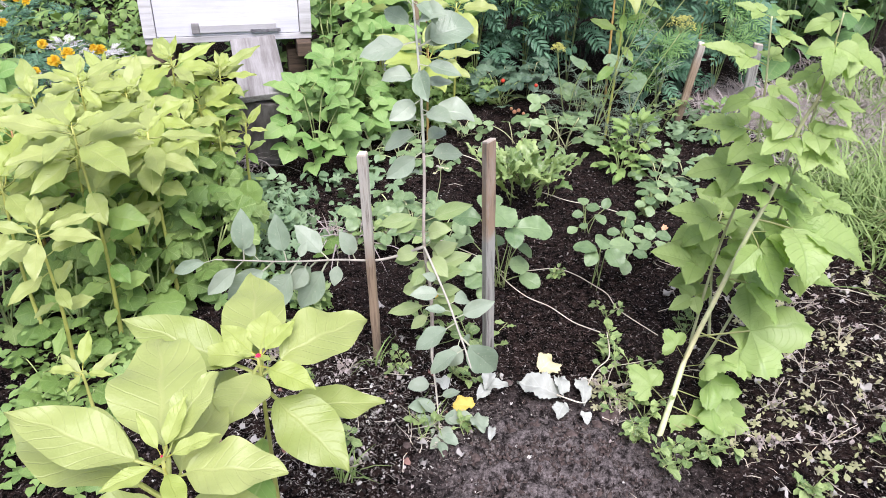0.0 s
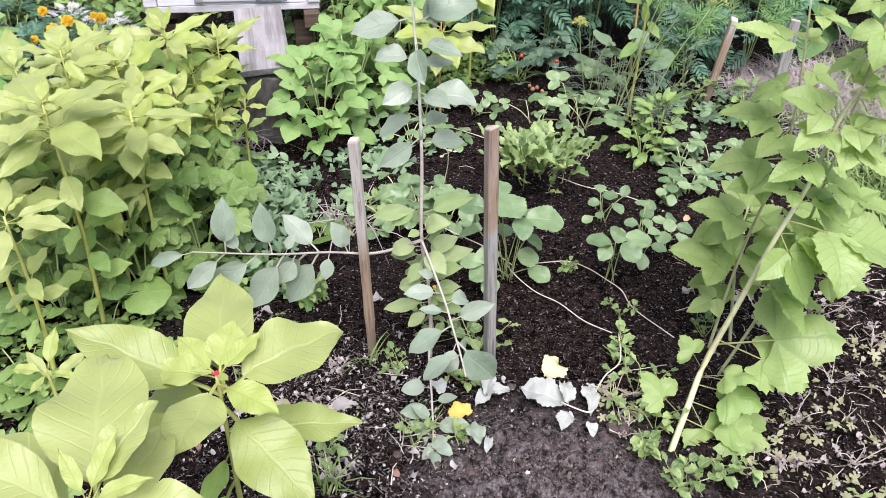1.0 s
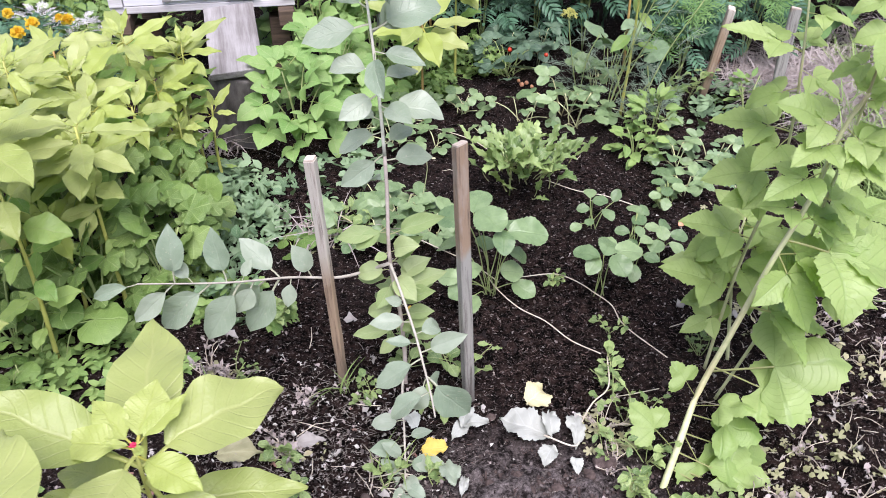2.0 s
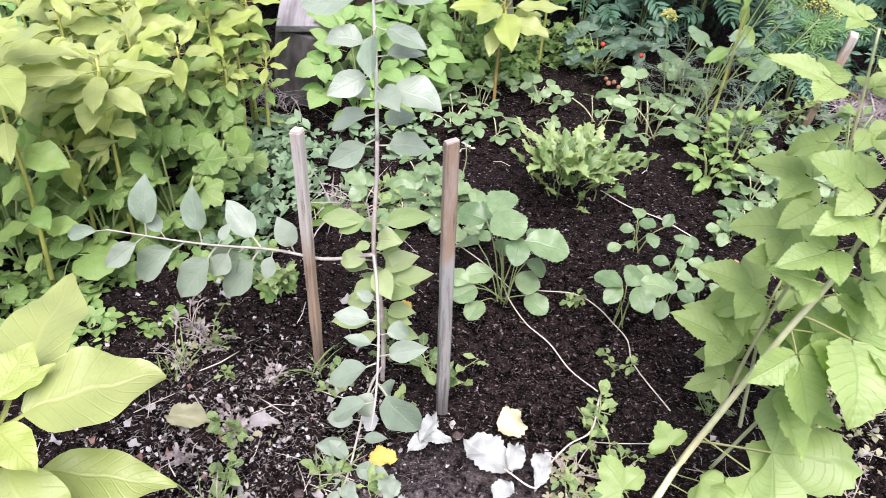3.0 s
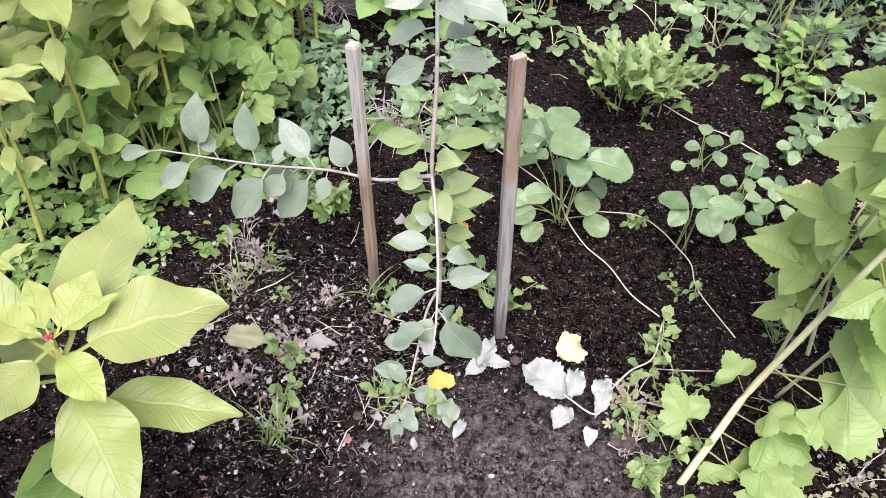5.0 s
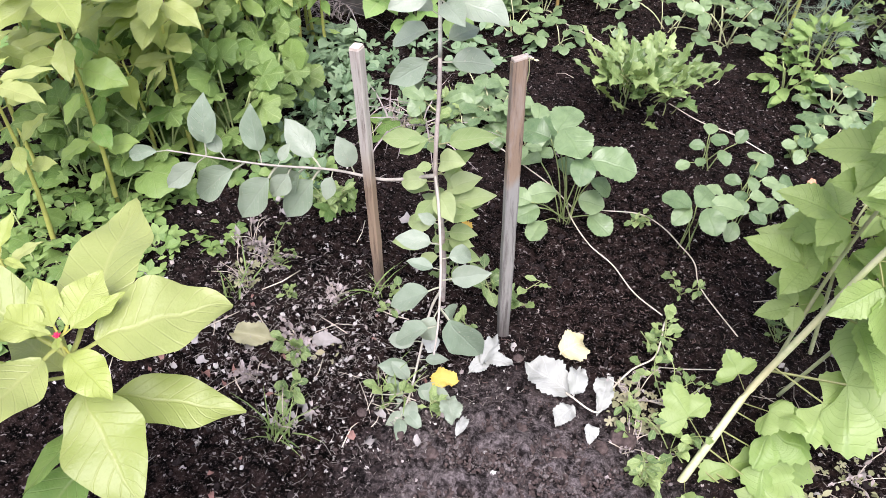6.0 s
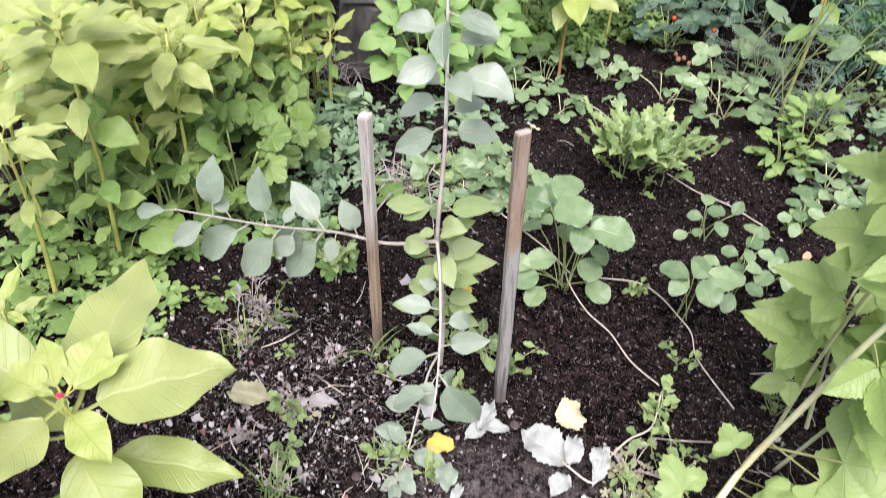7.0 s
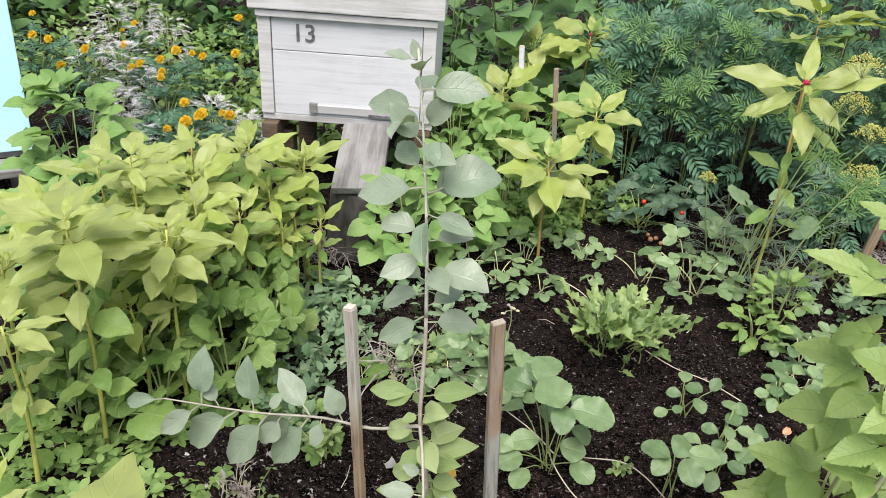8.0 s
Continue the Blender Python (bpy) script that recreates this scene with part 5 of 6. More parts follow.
# ---- bushy plants ----
def shrub(name, base, meshes, n, size, radius, height, seed, label, category, group="", low=0.25, stems=5, stem_mat=GREEN_STEM, face=0.0, lean=(0, 0), r_stem=0.0022):
    """Leaves over a dome of stems."""
    rng = random.Random(seed)
    x, y = base
    z0 = ground_z(x, y)
    pl = thing(name, (x, y, z0), label, category, group)
    root = Vector((x, y, z0 - 0.01))
    for i in range(stems):
        a = 6.283 * i / stems + rng.uniform(-0.4, 0.4)
        r = radius * rng.uniform(0.2, 0.75)
        e = Vector((x + r * math.cos(a) + lean[0], y + r * math.sin(a) + lean[1], z0 + height * rng.uniform(0.75, 0.95)))
        mid = root.lerp(e, 0.5) + Vector((-0.1 * r * math.cos(a), -0.1 * r * math.sin(a), height * 0.06))
        stem_part("stem", smooth_path((root, mid, e), 4), r_stem, stem_mat, pl, sides=5)
    for i in range(n):
        f = rng.random() ** 0.7
        z = height * (low + (1 - low) * f)
        rr = radius * math.sqrt(max(0.04, 1 - (max(0, f - 0.35) / 0.72) ** 2)) * math.sqrt(rng.uniform(0.25, 1))
        az = 137.5 * i + rng.uniform(-25, 25)
        d = direction(az, 0)
        p = Vector((x + lean[0] * f, y + lean[1] * f, z0 + z)) + d * rr * 0.8
        el = -18 + 60 * f * (1 - rr / (radius + 1e-6) * 0.6) + rng.uniform(-18, 18)
        up = Vector((rng.uniform(-0.4, 0.4), rng.uniform(-0.4, 0.3) - face, 1))
        way = direction(az + rng.uniform(-40, 40), el)
        s = size * rng.uniform(0.7, 1.2)
        put("leaf", meshes[rng.randrange(len(meshes))], pl, leaf_pose(p - way * s * 0.3, way, up, s, rng.uniform(0.9, 1.1)))
    return pl


for i, (x, y, h, r, n) in enumerate(((-0.54, 1.50, 0.24, 0.13, 20), (-0.53, 1.64, 0.20, 0.10, 18), (-0.60, 1.74, 0.22, 0.11, 16), (-0.64, 1.40, 0.22, 0.12, 20), (-0.88, 1.42, 0.20, 0.12, 16), (-0.72, 1.52, 0.26, 0.12, 20), (-0.78, 1.30, 0.18, 0.10, 14), (-0.66, 1.62, 0.27, 0.11, 18), (-0.95, 1.30, 0.2, 0.12, 14))):
    shrub("hollyhock_seedling", (x, y), LOB + LOB + RND, int(n * 1.6), 0.040, r, h, 300 + i, "mid-green leafy plant with lobed leaves under the amaranth", "leafy plant", "lobed-leaf plants", low=0.15, face=0.9)
for i, (x, y, n, s, h) in enumerate(((-0.71, 1.29, 2, 0.054, 0.11), (-0.68, 1.27, 2, 0.054, 0.12), (-0.80, 1.36, 4, 0.06, 0.11), (-0.70, 1.17, 4, 0.032, 0.06), (-0.76, 1.14, 4, 0.036, 0.06), (-0.66, 1.05, 4, 0.028, 0.05), (-0.72, 1.02, 4, 0.032, 0.05), (-0.30, 1.72, 4, 0.04, 0.04))):
    tuft("violet_plant", (x, y), RND, n, s, h, 330 + i, "low green plant with round glossy leaves", "leafy plant", "round-leaf plants", (20, 70), stem_mat=GREEN_STEM)
SHRUBS = ((-0.43, 2.24, 0.27, 0.14, 26), (-0.37, 2.42, 0.34, 0.15, 28), (-0.47, 2.74, 0.44, 0.17, 40), (-0.27, 2.68, 0.34, 0.14, 26), (-0.62, 2.95, 0.42, 0.18, 30), (-0.26, 3.05, 0.36, 0.17, 30), 
          (-1.40, 2.00, 0.47, 0.17, 40), (-1.28, 1.90, 0.30, 0.12, 20), (-1.22, 1.72, 0.28, 0.15, 20), (-1.45, 1.75, 0.14, 0.12, 14))
for i, (x, y, h, r, n) in enumerate(SHRUBS):
    shrub("young_raspberry", (x, y), SHRUB, int(n * 1.35), 0.062, r, h, 350 + i, "light green young raspberry with toothed three-part leaves", "raspberry", "young raspberry plants", low=0.12, face=0.8)

GREY_ROUND = [to_mesh("leaf", rumpled(palm(5, 0.08, 4, 5, 165, dr, 0.05, 0.03, 0.5, q), 0.06, q), BLUISH) for q, dr in enumerate((0.3, 0.7))]
tuft("mallow_plant", (0.53, 2.88), GREY_ROUND, 8, 0.056, 0.17, 371, "grey-green plant with rounded leaves behind strawberries", "leafy plant", rise=(45, 85), stem_mat=GREEN_STEM, tilt=20)
GREY_HERB = [to_mesh("leaf", blade(lens_shape(w, 0.38, 0.6, 0.8), 8, 4, d, 0.25, 0.02, 5, 0.06, 0, 0.03, 0.2, 0.03, q), WEED) for q, (w, d) in enumerate(((0.26, 0.4), (0.30, 0.7), (0.22, 0.1)))]
for i, (x, y, h, r, n) in enumerate(((0.61, 2.36, 0.17, 0.09, 70), (0.56, 2.28, 0.10, 0.09, 40), (0.95, 2.62, 0.14, 0.10, 30))):
    shrub("leafy_herb", (x, y), GREY_HERB, n, 0.040, r, h, 372 + i, "light green leafy herb with small pointed leaves", "herb", "leafy herbs", low=0.08, face=0.3)

# tall background
for i, (x, y, h, r, n) in enumerate(((-0.50, 3.45, 0.80, 0.25, 30), (-0.18, 3.65, 0.88, 0.28, 34), (-0.75, 3.40, 0.7, 0.22, 24), (0.05, 3.95, 0.9, 0.28, 26), (0.75, 3.75, 1.0, 0.3, 34), (1.10, 3.55, 0.9, 0.28, 30), (1.5, 3.9, 0.9, 0.3, 30), (1.45, 3.45, 0.5, 0.28, 40), (1.95, 3.75, 0.7, 0.3, 40), (0.35, 4.1, 1.0, 0.3, 26))):
    shrub("broad_leaf_bush", (x, y), HEART, n, 0.13, r, h, 380 + i, "dark green bush with large heart-shaped leaves", "bush", "background bushes", low=0.2, stem_mat=DARK_STEM, face=0.4, r_stem=0.0032)
for i, (x, y, h, r, n) in enumerate(((0.06, 3.22, 0.66, 0.19, 80), (0.27, 3.25, 0.70, 0.2, 90), (0.46, 3.22, 0.66, 0.19, 80), (0.18, 3.55, 0.82, 0.22, 70), (0.48, 3.55, 0.84, 0.22, 70), (-0.02, 3.50, 0.76, 0.2, 50), (0.80, 3.22, 0.55, 0.2, 70), (1.05, 3.10, 0.42, 0.18, 50), (0.80, 2.98, 0.26, 0.13, 30), (0.72, 3.6, 0.8, 0.22, 50))):
    pl = shrub("tall_marigold_plant", (x, y), TAG, int(n * 1.45), 0.102, r, h, 400 + i, "dark green tall marigold plant with feathery leaves", "marigold plant", "feathery marigold plants", low=0.12, face=1.5)
    rng = random.Random(440 + i)
    for q in range(6):
        f, a = rng.uniform(0.35, 1.0), rng.uniform(200, 340)
        rr = r * math.sqrt(max(0.05, 1 - (max(0, f - 0.35) / 0.72) ** 2))
        tip = Vector((x, y, h * (0.12 + 0.9 * f))) + direction(a, 0) * rr * 0.95
        nod = Matrix.Rotation(radians(rng.uniform(25, 60)), 3, "X")
        for k in range(6):
            put("leaf", TAG_TOP[0], pl, leaf_pose(tip, nod @ direction(60 * k + rng.uniform(-15, 15), rng.uniform(15, 45)), nod @ Vector((0, 0, 1)), rng.uniform(0.05, 0.075)))


# ---- dill ----
def dill(base, tops, seed, label="thin dill plant with yellow-green flower umbels"):
    rng = random.Random(seed)
    x, y = base
    pl = thing("dill_plant", (x, y, ground_z(x, y)), label, "dill", "dill plants")
    b = Vector((x, y, ground_z(x, y) - 0.01))
    for tx, ty, tz, r in tops:
        t = Vector((tx, ty, tz))
        line = smooth_path((b, b.lerp(t, 0.5) + Vector((-0.01, 0, 0.03)), t), 5)
        stem_part("stem", line, 0.0019, GREEN_STEM, pl, sides=5)
        if r > 0:
            rays, balls = [], []
            for i in range(20):
                d = direction(i * 137.5, 85 - 3.4 * i)
                e = t + d * r * rng.uniform(0.8, 1.05)
                rays.append(tube([t, t.lerp(e, 0.5) + Vector((0, 0, -0.002)), e], 0.0006, 3, False))
                for q in range(12):
                    c = e + direction(q * 137.5 + rng.uniform(-20, 20), 85 - 9 * q) * r * rng.uniform(0.12, 0.24)
                    balls.append(berry_arr(c, rng.uniform(0.0012, 0.0021)))
            put("flower_head", to_mesh("flower_head", merged(rays), GREEN_STEM), pl, Matrix())
            put("umbel", to_mesh("umbel", merged(balls), UMBEL), pl, Matrix(), "yellow-green flower umbel")
    threads = []
    for i in range(30):
        s = rng.uniform(0.15, 0.8)
        tt = tops[i % len(tops)]
        p = b.lerp(Vector(tt[:3]), s)
        d = direction(rng.uniform(0, 360), rng.uniform(-10, 50))
        L = rng.uniform(0.06, 0.12)
        e = p + d * L
        threads.append(tube([p, p.lerp(e, 0.5) + Vector((0, 0, 0.008)), e], 0.0007, 3, False))
        for q in range(11):
            a = p.lerp(e, 0.25 + 0.75 * q / 12)
            k = a + (d + Vector((rng.uniform(-1, 1), rng.uniform(-1, 1), rng.uniform(-0.6, 0.8)))).normalized() * rng.uniform(0.014, 0.034)
            threads.append(tube([a, k], 0.00045, 3, False))
    put("foliage", to_mesh("foliage", merged(threads), DILL), pl, Matrix(), "fine thread-like leaves")


dill((0.50, 2.60), ((0.652, 2.45, 0.70, 0.05), (0.655, 2.47, 0.60, 0.05), (0.714, 2.45, 0.54, 0.045), (0.56, 2.60, 0.30, 0.0)), 1)
dill((0.42, 2.72), ((0.36, 2.70, 0.28, 0.03), (0.46, 2.66, 0.25, 0.0)), 2, "small grey-green dill plant with fine leaves")
dill((0.57, 2.50), ((0.72, 2.46, 0.43, 0.05), (0.60, 2.44, 0.18, 0.0), (0.50, 2.46, 0.2, 0.0)), 3)
dill((0.66, 2.56), ((0.70, 2.50, 0.22, 0.0), (0.60, 2.52, 0.20, 0.0)), 4, "small grey-green dill plant with fine leaves")


# ---- yellow marigolds and silver plants beyond the hive ----
def flower_mesh():
    arrs = []
    rng = random.Random(21)
    for ring, (n, size, el) in enumerate(((18, 0.025, -4), (17, 0.023, 14), (15, 0.020, 32), (12, 0.017, 52), (8, 0.015, 72))):
        for i in range(n):
            b = blade(lambda v: 0.07 + 0.16 * math.sin(0.5 * math.pi * min(1, v * 1.2)), 4, 2, rng.uniform(-0.2, 0.5), 0.2, wave=0.15, seed=i + ring * 17)
            arrs.append(moved(b, leaf_pose((0, 0, 0.003 + ring * 0.002), direction(360 / n * i + rng.uniform(-14, 14), el + rng.uniform(-12, 12)), (rng.uniform(-0.3, 0.3), rng.uniform(-0.3, 0.3), 1), size * rng.uniform(0.8, 1.15))))
    return to_mesh("flower", merged(arrs), PETAL)


FLOWER = flower_mesh()
rng = random.Random(77)
BLOOMS = ((-2.65, 3.05), (-2.37, 3.07), (-2.40, 3.35), (-2.09, 3.09), (-2.0, 3.12), (-1.91, 3.115), (-1.98, 3.39), (-2.13, 3.91), (-1.74, 2.80), (-1.51, 2.64), (-1.45, 2.66), (-1.45, 2.46), (-1.40, 2.50), (-1.26, 2.525), (-2.98, 3.37), (-2.12, 2.68), (-2.69, 3.17), (-1.86, 2.95), (-2.55, 3.6), (-1.70, 3.25))
for i, (x, y) in enumerate(BLOOMS):
    h = 0.22
    pl = shrub("marigold_plant", (x, y), TAG, 26, 0.075, 0.11, h, 500 + i, "low green marigold with bright orange-yellow flowers", "marigold", "yellow marigolds", low=0.1, stems=3)
    for q in range(1 if i % 3 else 2):
        dx, dy = (0, 0) if q == 0 else (rng.uniform(-0.17, 0.17), rng.uniform(-0.12, 0.12))
        z = 0.25 + rng.uniform(-0.05, 0.05)
        tiltm = Matrix.Translation((x + dx, y + dy, z)) @ Matrix.Rotation(radians(rng.uniform(15, 45)), 4, "X") @ Matrix.Rotation(radians(rng.uniform(-25, 25)), 4, "Y") @ Matrix.Scale(rng.uniform(0.6, 0.95), 4)
        put("flower", FLOWER, pl, tiltm, "orange-yellow double flower")
for i, (x, y, h) in enumerate(((-2.50, 3.25, 0.3), (-2.25, 3.15, 0.28), (-1.98, 2.80, 0.2), (-1.85, 2.72, 0.16), (-2.70, 3.6, 0.34), (-1.55, 2.85, 0.2), (-2.35, 3.6, 0.32), (-1.35, 2.75, 0.2), (-2.05, 3.0, 0.24), (-2.75, 3.9, 0.36), (-1.75, 2.62, 0.13))):
    shrub("silver_ragwort", (x, y), SILV, 90, 0.048, 0.14, h, 540 + i, "silver-grey felted plant with divided leaves", "silver plant", "silver plants", low=0.1)


# ---- stuff: leaves, straw, crumbs that nobody could count ----
def scatter(name, spots, arrs, mat, label, category, seed, size, lift=0.0, el=(-10, 60), flat=False):
    """spots: (x, y, rx, ry, h, n) patches; all leaves of them in one mesh."""
    rng = random.Random(seed)
    out = []
    for x, y, rx, ry, h, n in spots:
        for i in range(n):
            a, r = rng.uniform(0, 6.283), math.sqrt(rng.random())
            px, py = x + rx * r * math.cos(a), y + ry * r * math.sin(a)
            z = ground_z(px, py) + lift + h * rng.random() ** 1.3 * (1.1 - 0.7 * r)
            way = direction(rng.uniform(0, 360), rng.uniform(*el))
            up = Vector((rng.uniform(-0.5, 0.5), rng.uniform(-0.6, 0.3), 1)) if not flat else Vector((rng.uniform(-0.3, 0.3), rng.uniform(-0.3, 0.3), 1))
            out.append(moved(arrs[rng.randrange(len(arrs))], leaf_pose((px, py, z), way, up, rng.uniform(*size), rng.uniform(0.85, 1.15))))
    return tagged(new(name, to_mesh(name, merged(out), mat)), label, category, kind="stuff")


small = [blade(lens_shape(w, 0.5, 0.7, 0.7), 3, 2, d, 0.25, seed=i) for i, (w, d) in enumerate(((0.30, 0.4), (0.38, 0.8), (0.24, 0.2)))]
tri = [merged([moved(small[1], Matrix.Rotation(radians(a), 4, "Z")) for a in (0, 100, -100)]), merged([moved(small[0], Matrix.Rotation(radians(a), 4, "Z")) for a in (0, 72, 144, 216, 288)])]
dry = [blade(lens_shape(w, 0.5, 0.7, 0.7), 4, 2, d, 0.5, wave=0.25, seed=i) for i, (w, d) in enumerate(((0.16, 2.2), (0.22, -1.8), (0.10, 1.2)))]
jag = [palm(5, 0.55, 2, 4, 150, 0.4, 0.06, 0.08, 0, s) for s in range(2)]
scatter("low_weeds", ((-0.66, 1.14, 0.20, 0.14, 0.05, 210), (-0.66, 1.32, 0.11, 0.10, 0.05, 130), (-0.46, 1.50, 0.14, 0.10, 0.05, 160), (-0.75, 0.95, 0.15, 0.12, 0.04, 70), (-0.28, 1.44, 0.045, 0.04, 0.04, 40), (-0.42, 1.27, 0.06, 0.05, 0.012, 9), (-0.62, 0.90, 0.12, 0.08, 0.03, 45), (-0.85, 1.25, 0.2, 0.15, 0.08, 120), (-1.0, 1.6, 0.25, 0.2, 0.08, 120)),
        tri + small, WEED, "low green weeds spreading at the edge of the bed", "weeds", 601, (0.014, 0.030), el=(-10, 40))
scatter("mixed_weeds", ((-0.52, 1.98, 0.11, 0.12, 0.08, 80), (-0.30, 2.12, 0.18, 0.08, 0.05, 34), (-0.50, 1.82, 0.10, 0.10, 0.10, 80), (-0.20, 2.20, 0.12, 0.08, 0.04, 24), (0.93, 2.70, 0.12, 0.12, 0.10, 50), (0.78, 2.62, 0.10, 0.08, 0.08, 40), (0.80, 2.25, 0.14, 0.14, 0.06, 40), (-0.60, 2.05, 0.08, 0.05, 0.04, 20)),
        jag + small, BLUISH, "mixed green weeds on dark soil", "weeds", 602, (0.022, 0.046), el=(-10, 55))
scatter("grey_green_weeds", ((-0.43, 1.60, 0.07, 0.13, 0.13, 120), (-0.44, 1.80, 0.09, 0.14, 0.10, 110), (-0.36, 1.98, 0.10, 0.10, 0.05, 20), (-0.36, 1.47, 0.05, 0.06, 0.05, 40), (-0.27, 1.82, 0.06, 0.10, 0.03, 26)),
        [moved(q, Matrix.Diagonal((0.7, 1, 1, 1))) for q in jag] + small, BLUISH, "thin grey-green weeds with small divided leaves", "weeds", 604, (0.018, 0.040), el=(0, 75))
scatter("parsley_patch", ((-0.16, 2.72, 0.16, 0.12, 0.14, 420), (-0.30, 2.80, 0.12, 0.12, 0.18, 240), (0.03, 2.95, 0.14, 0.1, 0.16, 220)), jag + tri, WEED, "dense bright green parsley patch", "parsley", 603, (0.014, 0.026), el=(0, 60))


def weed(base, n, height, seed, meshes, size, label, spread=0.6, mat=GREEN_STEM):
    """A few thin wandering stems with small leaves."""
    rng = random.Random(seed)
    x, y = base
    z0 = ground_z(x, y)
    pl = thing("weed", (x, y, z0), label, "weed", "small weeds")
    for i in range(n):
        a = rng.uniform(0, 6.283)
        d = Vector((math.cos(a), math.sin(a), 0)) * spread * height
        e = Vector((x, y, z0)) + d * rng.uniform(0.5, 1.3) + Vector((0, 0, height * rng.uniform(0.35, 1.1)))
        mid = Vector((x, y, z0)).lerp(e, 0.5) + Vector((rng.uniform(-0.2, 0.2), rng.uniform(-0.2, 0.2), rng.uniform(0, 0.25))) * height
        line = smooth_path(((x, y, z0 - 0.004), mid, e), 4)
        stem_part("stem", line, 0.0009, mat, pl, sides=4)
        for q in range(rng.randint(4, 7)):
            p = line[rng.randint(2, len(line) - 1)]
            put("leaf", meshes[rng.randrange(len(meshes))], pl, leaf_pose(p, direction(rng.uniform(0, 360), rng.uniform(-25, 40)), (rng.uniform(-0.5, 0.5), rng.uniform(-0.6, 0.3), 1), size * rng.uniform(0.6, 1.2), rng.uniform(0.8, 1.2)))


PALE_HERB = [to_mesh("leaf", blade(lens_shape(w, 0.45, 0.7, 0.8), 5, 2, d, 0.35, wave=0.1, stalk=0.3, stalk_w=0.03, seed=q), SORREL) for q, (w, d) in enumerate(((0.30, 0.4), (0.36, 0.9), (0.22, 0.2)))]
DRY_HERB = [to_mesh("leaf", blade(lens_shape(w, 0.5, 0.7, 0.7), 5, 2, d, 0.5, wave=0.3, stalk=0.3, stalk_w=0.03, seed=q), DEAD) for q, (w, d) in enumerate(((0.18, 1.4), (0.22, -1.2)))]
GREEN_WEEDS = ((0.395, 1.30, 4, 0.07, 0.020), (0.43, 1.21, 5, 0.10, 0.020), (0.385, 1.14, 4, 0.06, 0.018), (0.455, 1.12, 5, 0.08, 0.022), (0.42, 1.03, 4, 0.05, 0.022), (0.49, 0.97, 5, 0.06, 0.026), (0.56, 1.03, 4, 0.06, 0.024), (-0.30, 1.24, 4, 0.07, 0.014), (-0.155, 1.06, 3, 0.04, 0.022), (-0.13, 0.99, 3, 0.04, 0.022))
MORE_WEEDS = ((-0.28, 1.43, 9, 0.06, 0.024), (0.01, 1.345, 5, 0.10, 0.03), (0.09, 1.22, 4, 0.06, 0.024), (0.12, 1.32, 5, 0.08, 0.03), (-0.05, 1.235, 4, 0.05, 0.018), (0.02, 1.02, 2, 0.04, 0.022), (0.10, 1.03, 2, 0.04, 0.022), (-0.24, 1.18, 2, 0.03, 0.016), (0.60, 1.42, 4, 0.06, 0.02), (0.42, 1.47, 3, 0.05, 0.018), (0.31, 1.63, 4, 0.03, 0.018), (-0.24, 1.85, 5, 0.07, 0.03), (-0.17, 1.77, 4, 0.08, 0.03), (0.60, 2.0, 4, 0.05, 0.02), (0.78, 2.72, 6, 0.12, 0.035), (0.92, 1.08, 4, 0.05, 0.024), (0.72, 0.95, 4, 0.05, 0.024))
for i, (x, y, n, h, s) in enumerate(GREEN_WEEDS + MORE_WEEDS):
    weed((x, y), n, h, 620 + i, PALE_HERB, s, "small yellow-green weed on soil")
for i, (x, y, n, h, s) in enumerate(((0.385, 1.19, 9, 0.05, 0.012), (0.40, 1.10, 8, 0.04, 0.012), (0.72, 1.17, 5, 0.05, 0.02), (0.83, 1.30, 5, 0.05, 0.02), (0.92, 1.18, 5, 0.05, 0.02), (0.68, 1.05, 5, 0.05, 0.022), (0.86, 1.52, 6, 0.06, 0.022), (-0.11, 0.93, 5, 0.05, 0.014), (-0.32, 1.17, 6, 0.06, 0.014), (-0.36, 1.26, 8, 0.06, 0.024), (-0.30, 1.24, 7, 0.05, 0.022), (-0.16, 1.21, 5, 0.03, 0.024), (-0.17, 1.085, 6, 0.035, 0.03), (-0.20, 1.00, 6, 0.03, 0.026), (-0.26, 1.76, 8, 0.06, 0.02), (0.95, 1.42, 5, 0.05, 0.02), (0.80, 1.08, 5, 0.05, 0.02))):
    weed((x, y), n, h, 660 + i, DRY_HERB, s * 0.62, "pale withered weed on soil", 0.9, STRAW)
scatter("dry_weeds", ((0.80, 1.55, 0.12, 0.12, 0.03, 85), (0.93, 1.35, 0.14, 0.14, 0.03, 91), (0.74, 1.18, 0.09, 0.08, 0.03, 49), (0.95, 1.10, 0.12, 0.1, 0.04, 78), (0.66, 1.07, 0.06, 0.06, 0.03, 35), (0.80, 0.99, 0.1, 0.05, 0.03, 42), (0.39, 1.17, 0.05, 0.06, 0.03, 62), (1.05, 1.75, 0.2, 0.2, 0.04, 113), (-0.26, 1.75, 0.06, 0.05, 0.03, 35), (-0.14, 1.09, 0.05, 0.03, 0.02, 13), (-0.33, 1.22, 0.04, 0.07, 0.04, 27), (0.9, 2.0, 0.2, 0.2, 0.03, 85)),
        small + jag, YELLOWISH, "yellow-green withering weeds on soil", "withered weeds", 605, (0.007, 0.018), el=(-20, 60))
hedge_leaf = [blade(lens_shape(w, 0.42, 0.7, 0.9), 4, 2, d, 0.2, seed=i) for i, (w, d) in enumerate(((0.34, 0.5), (0.30, 0.9)))]
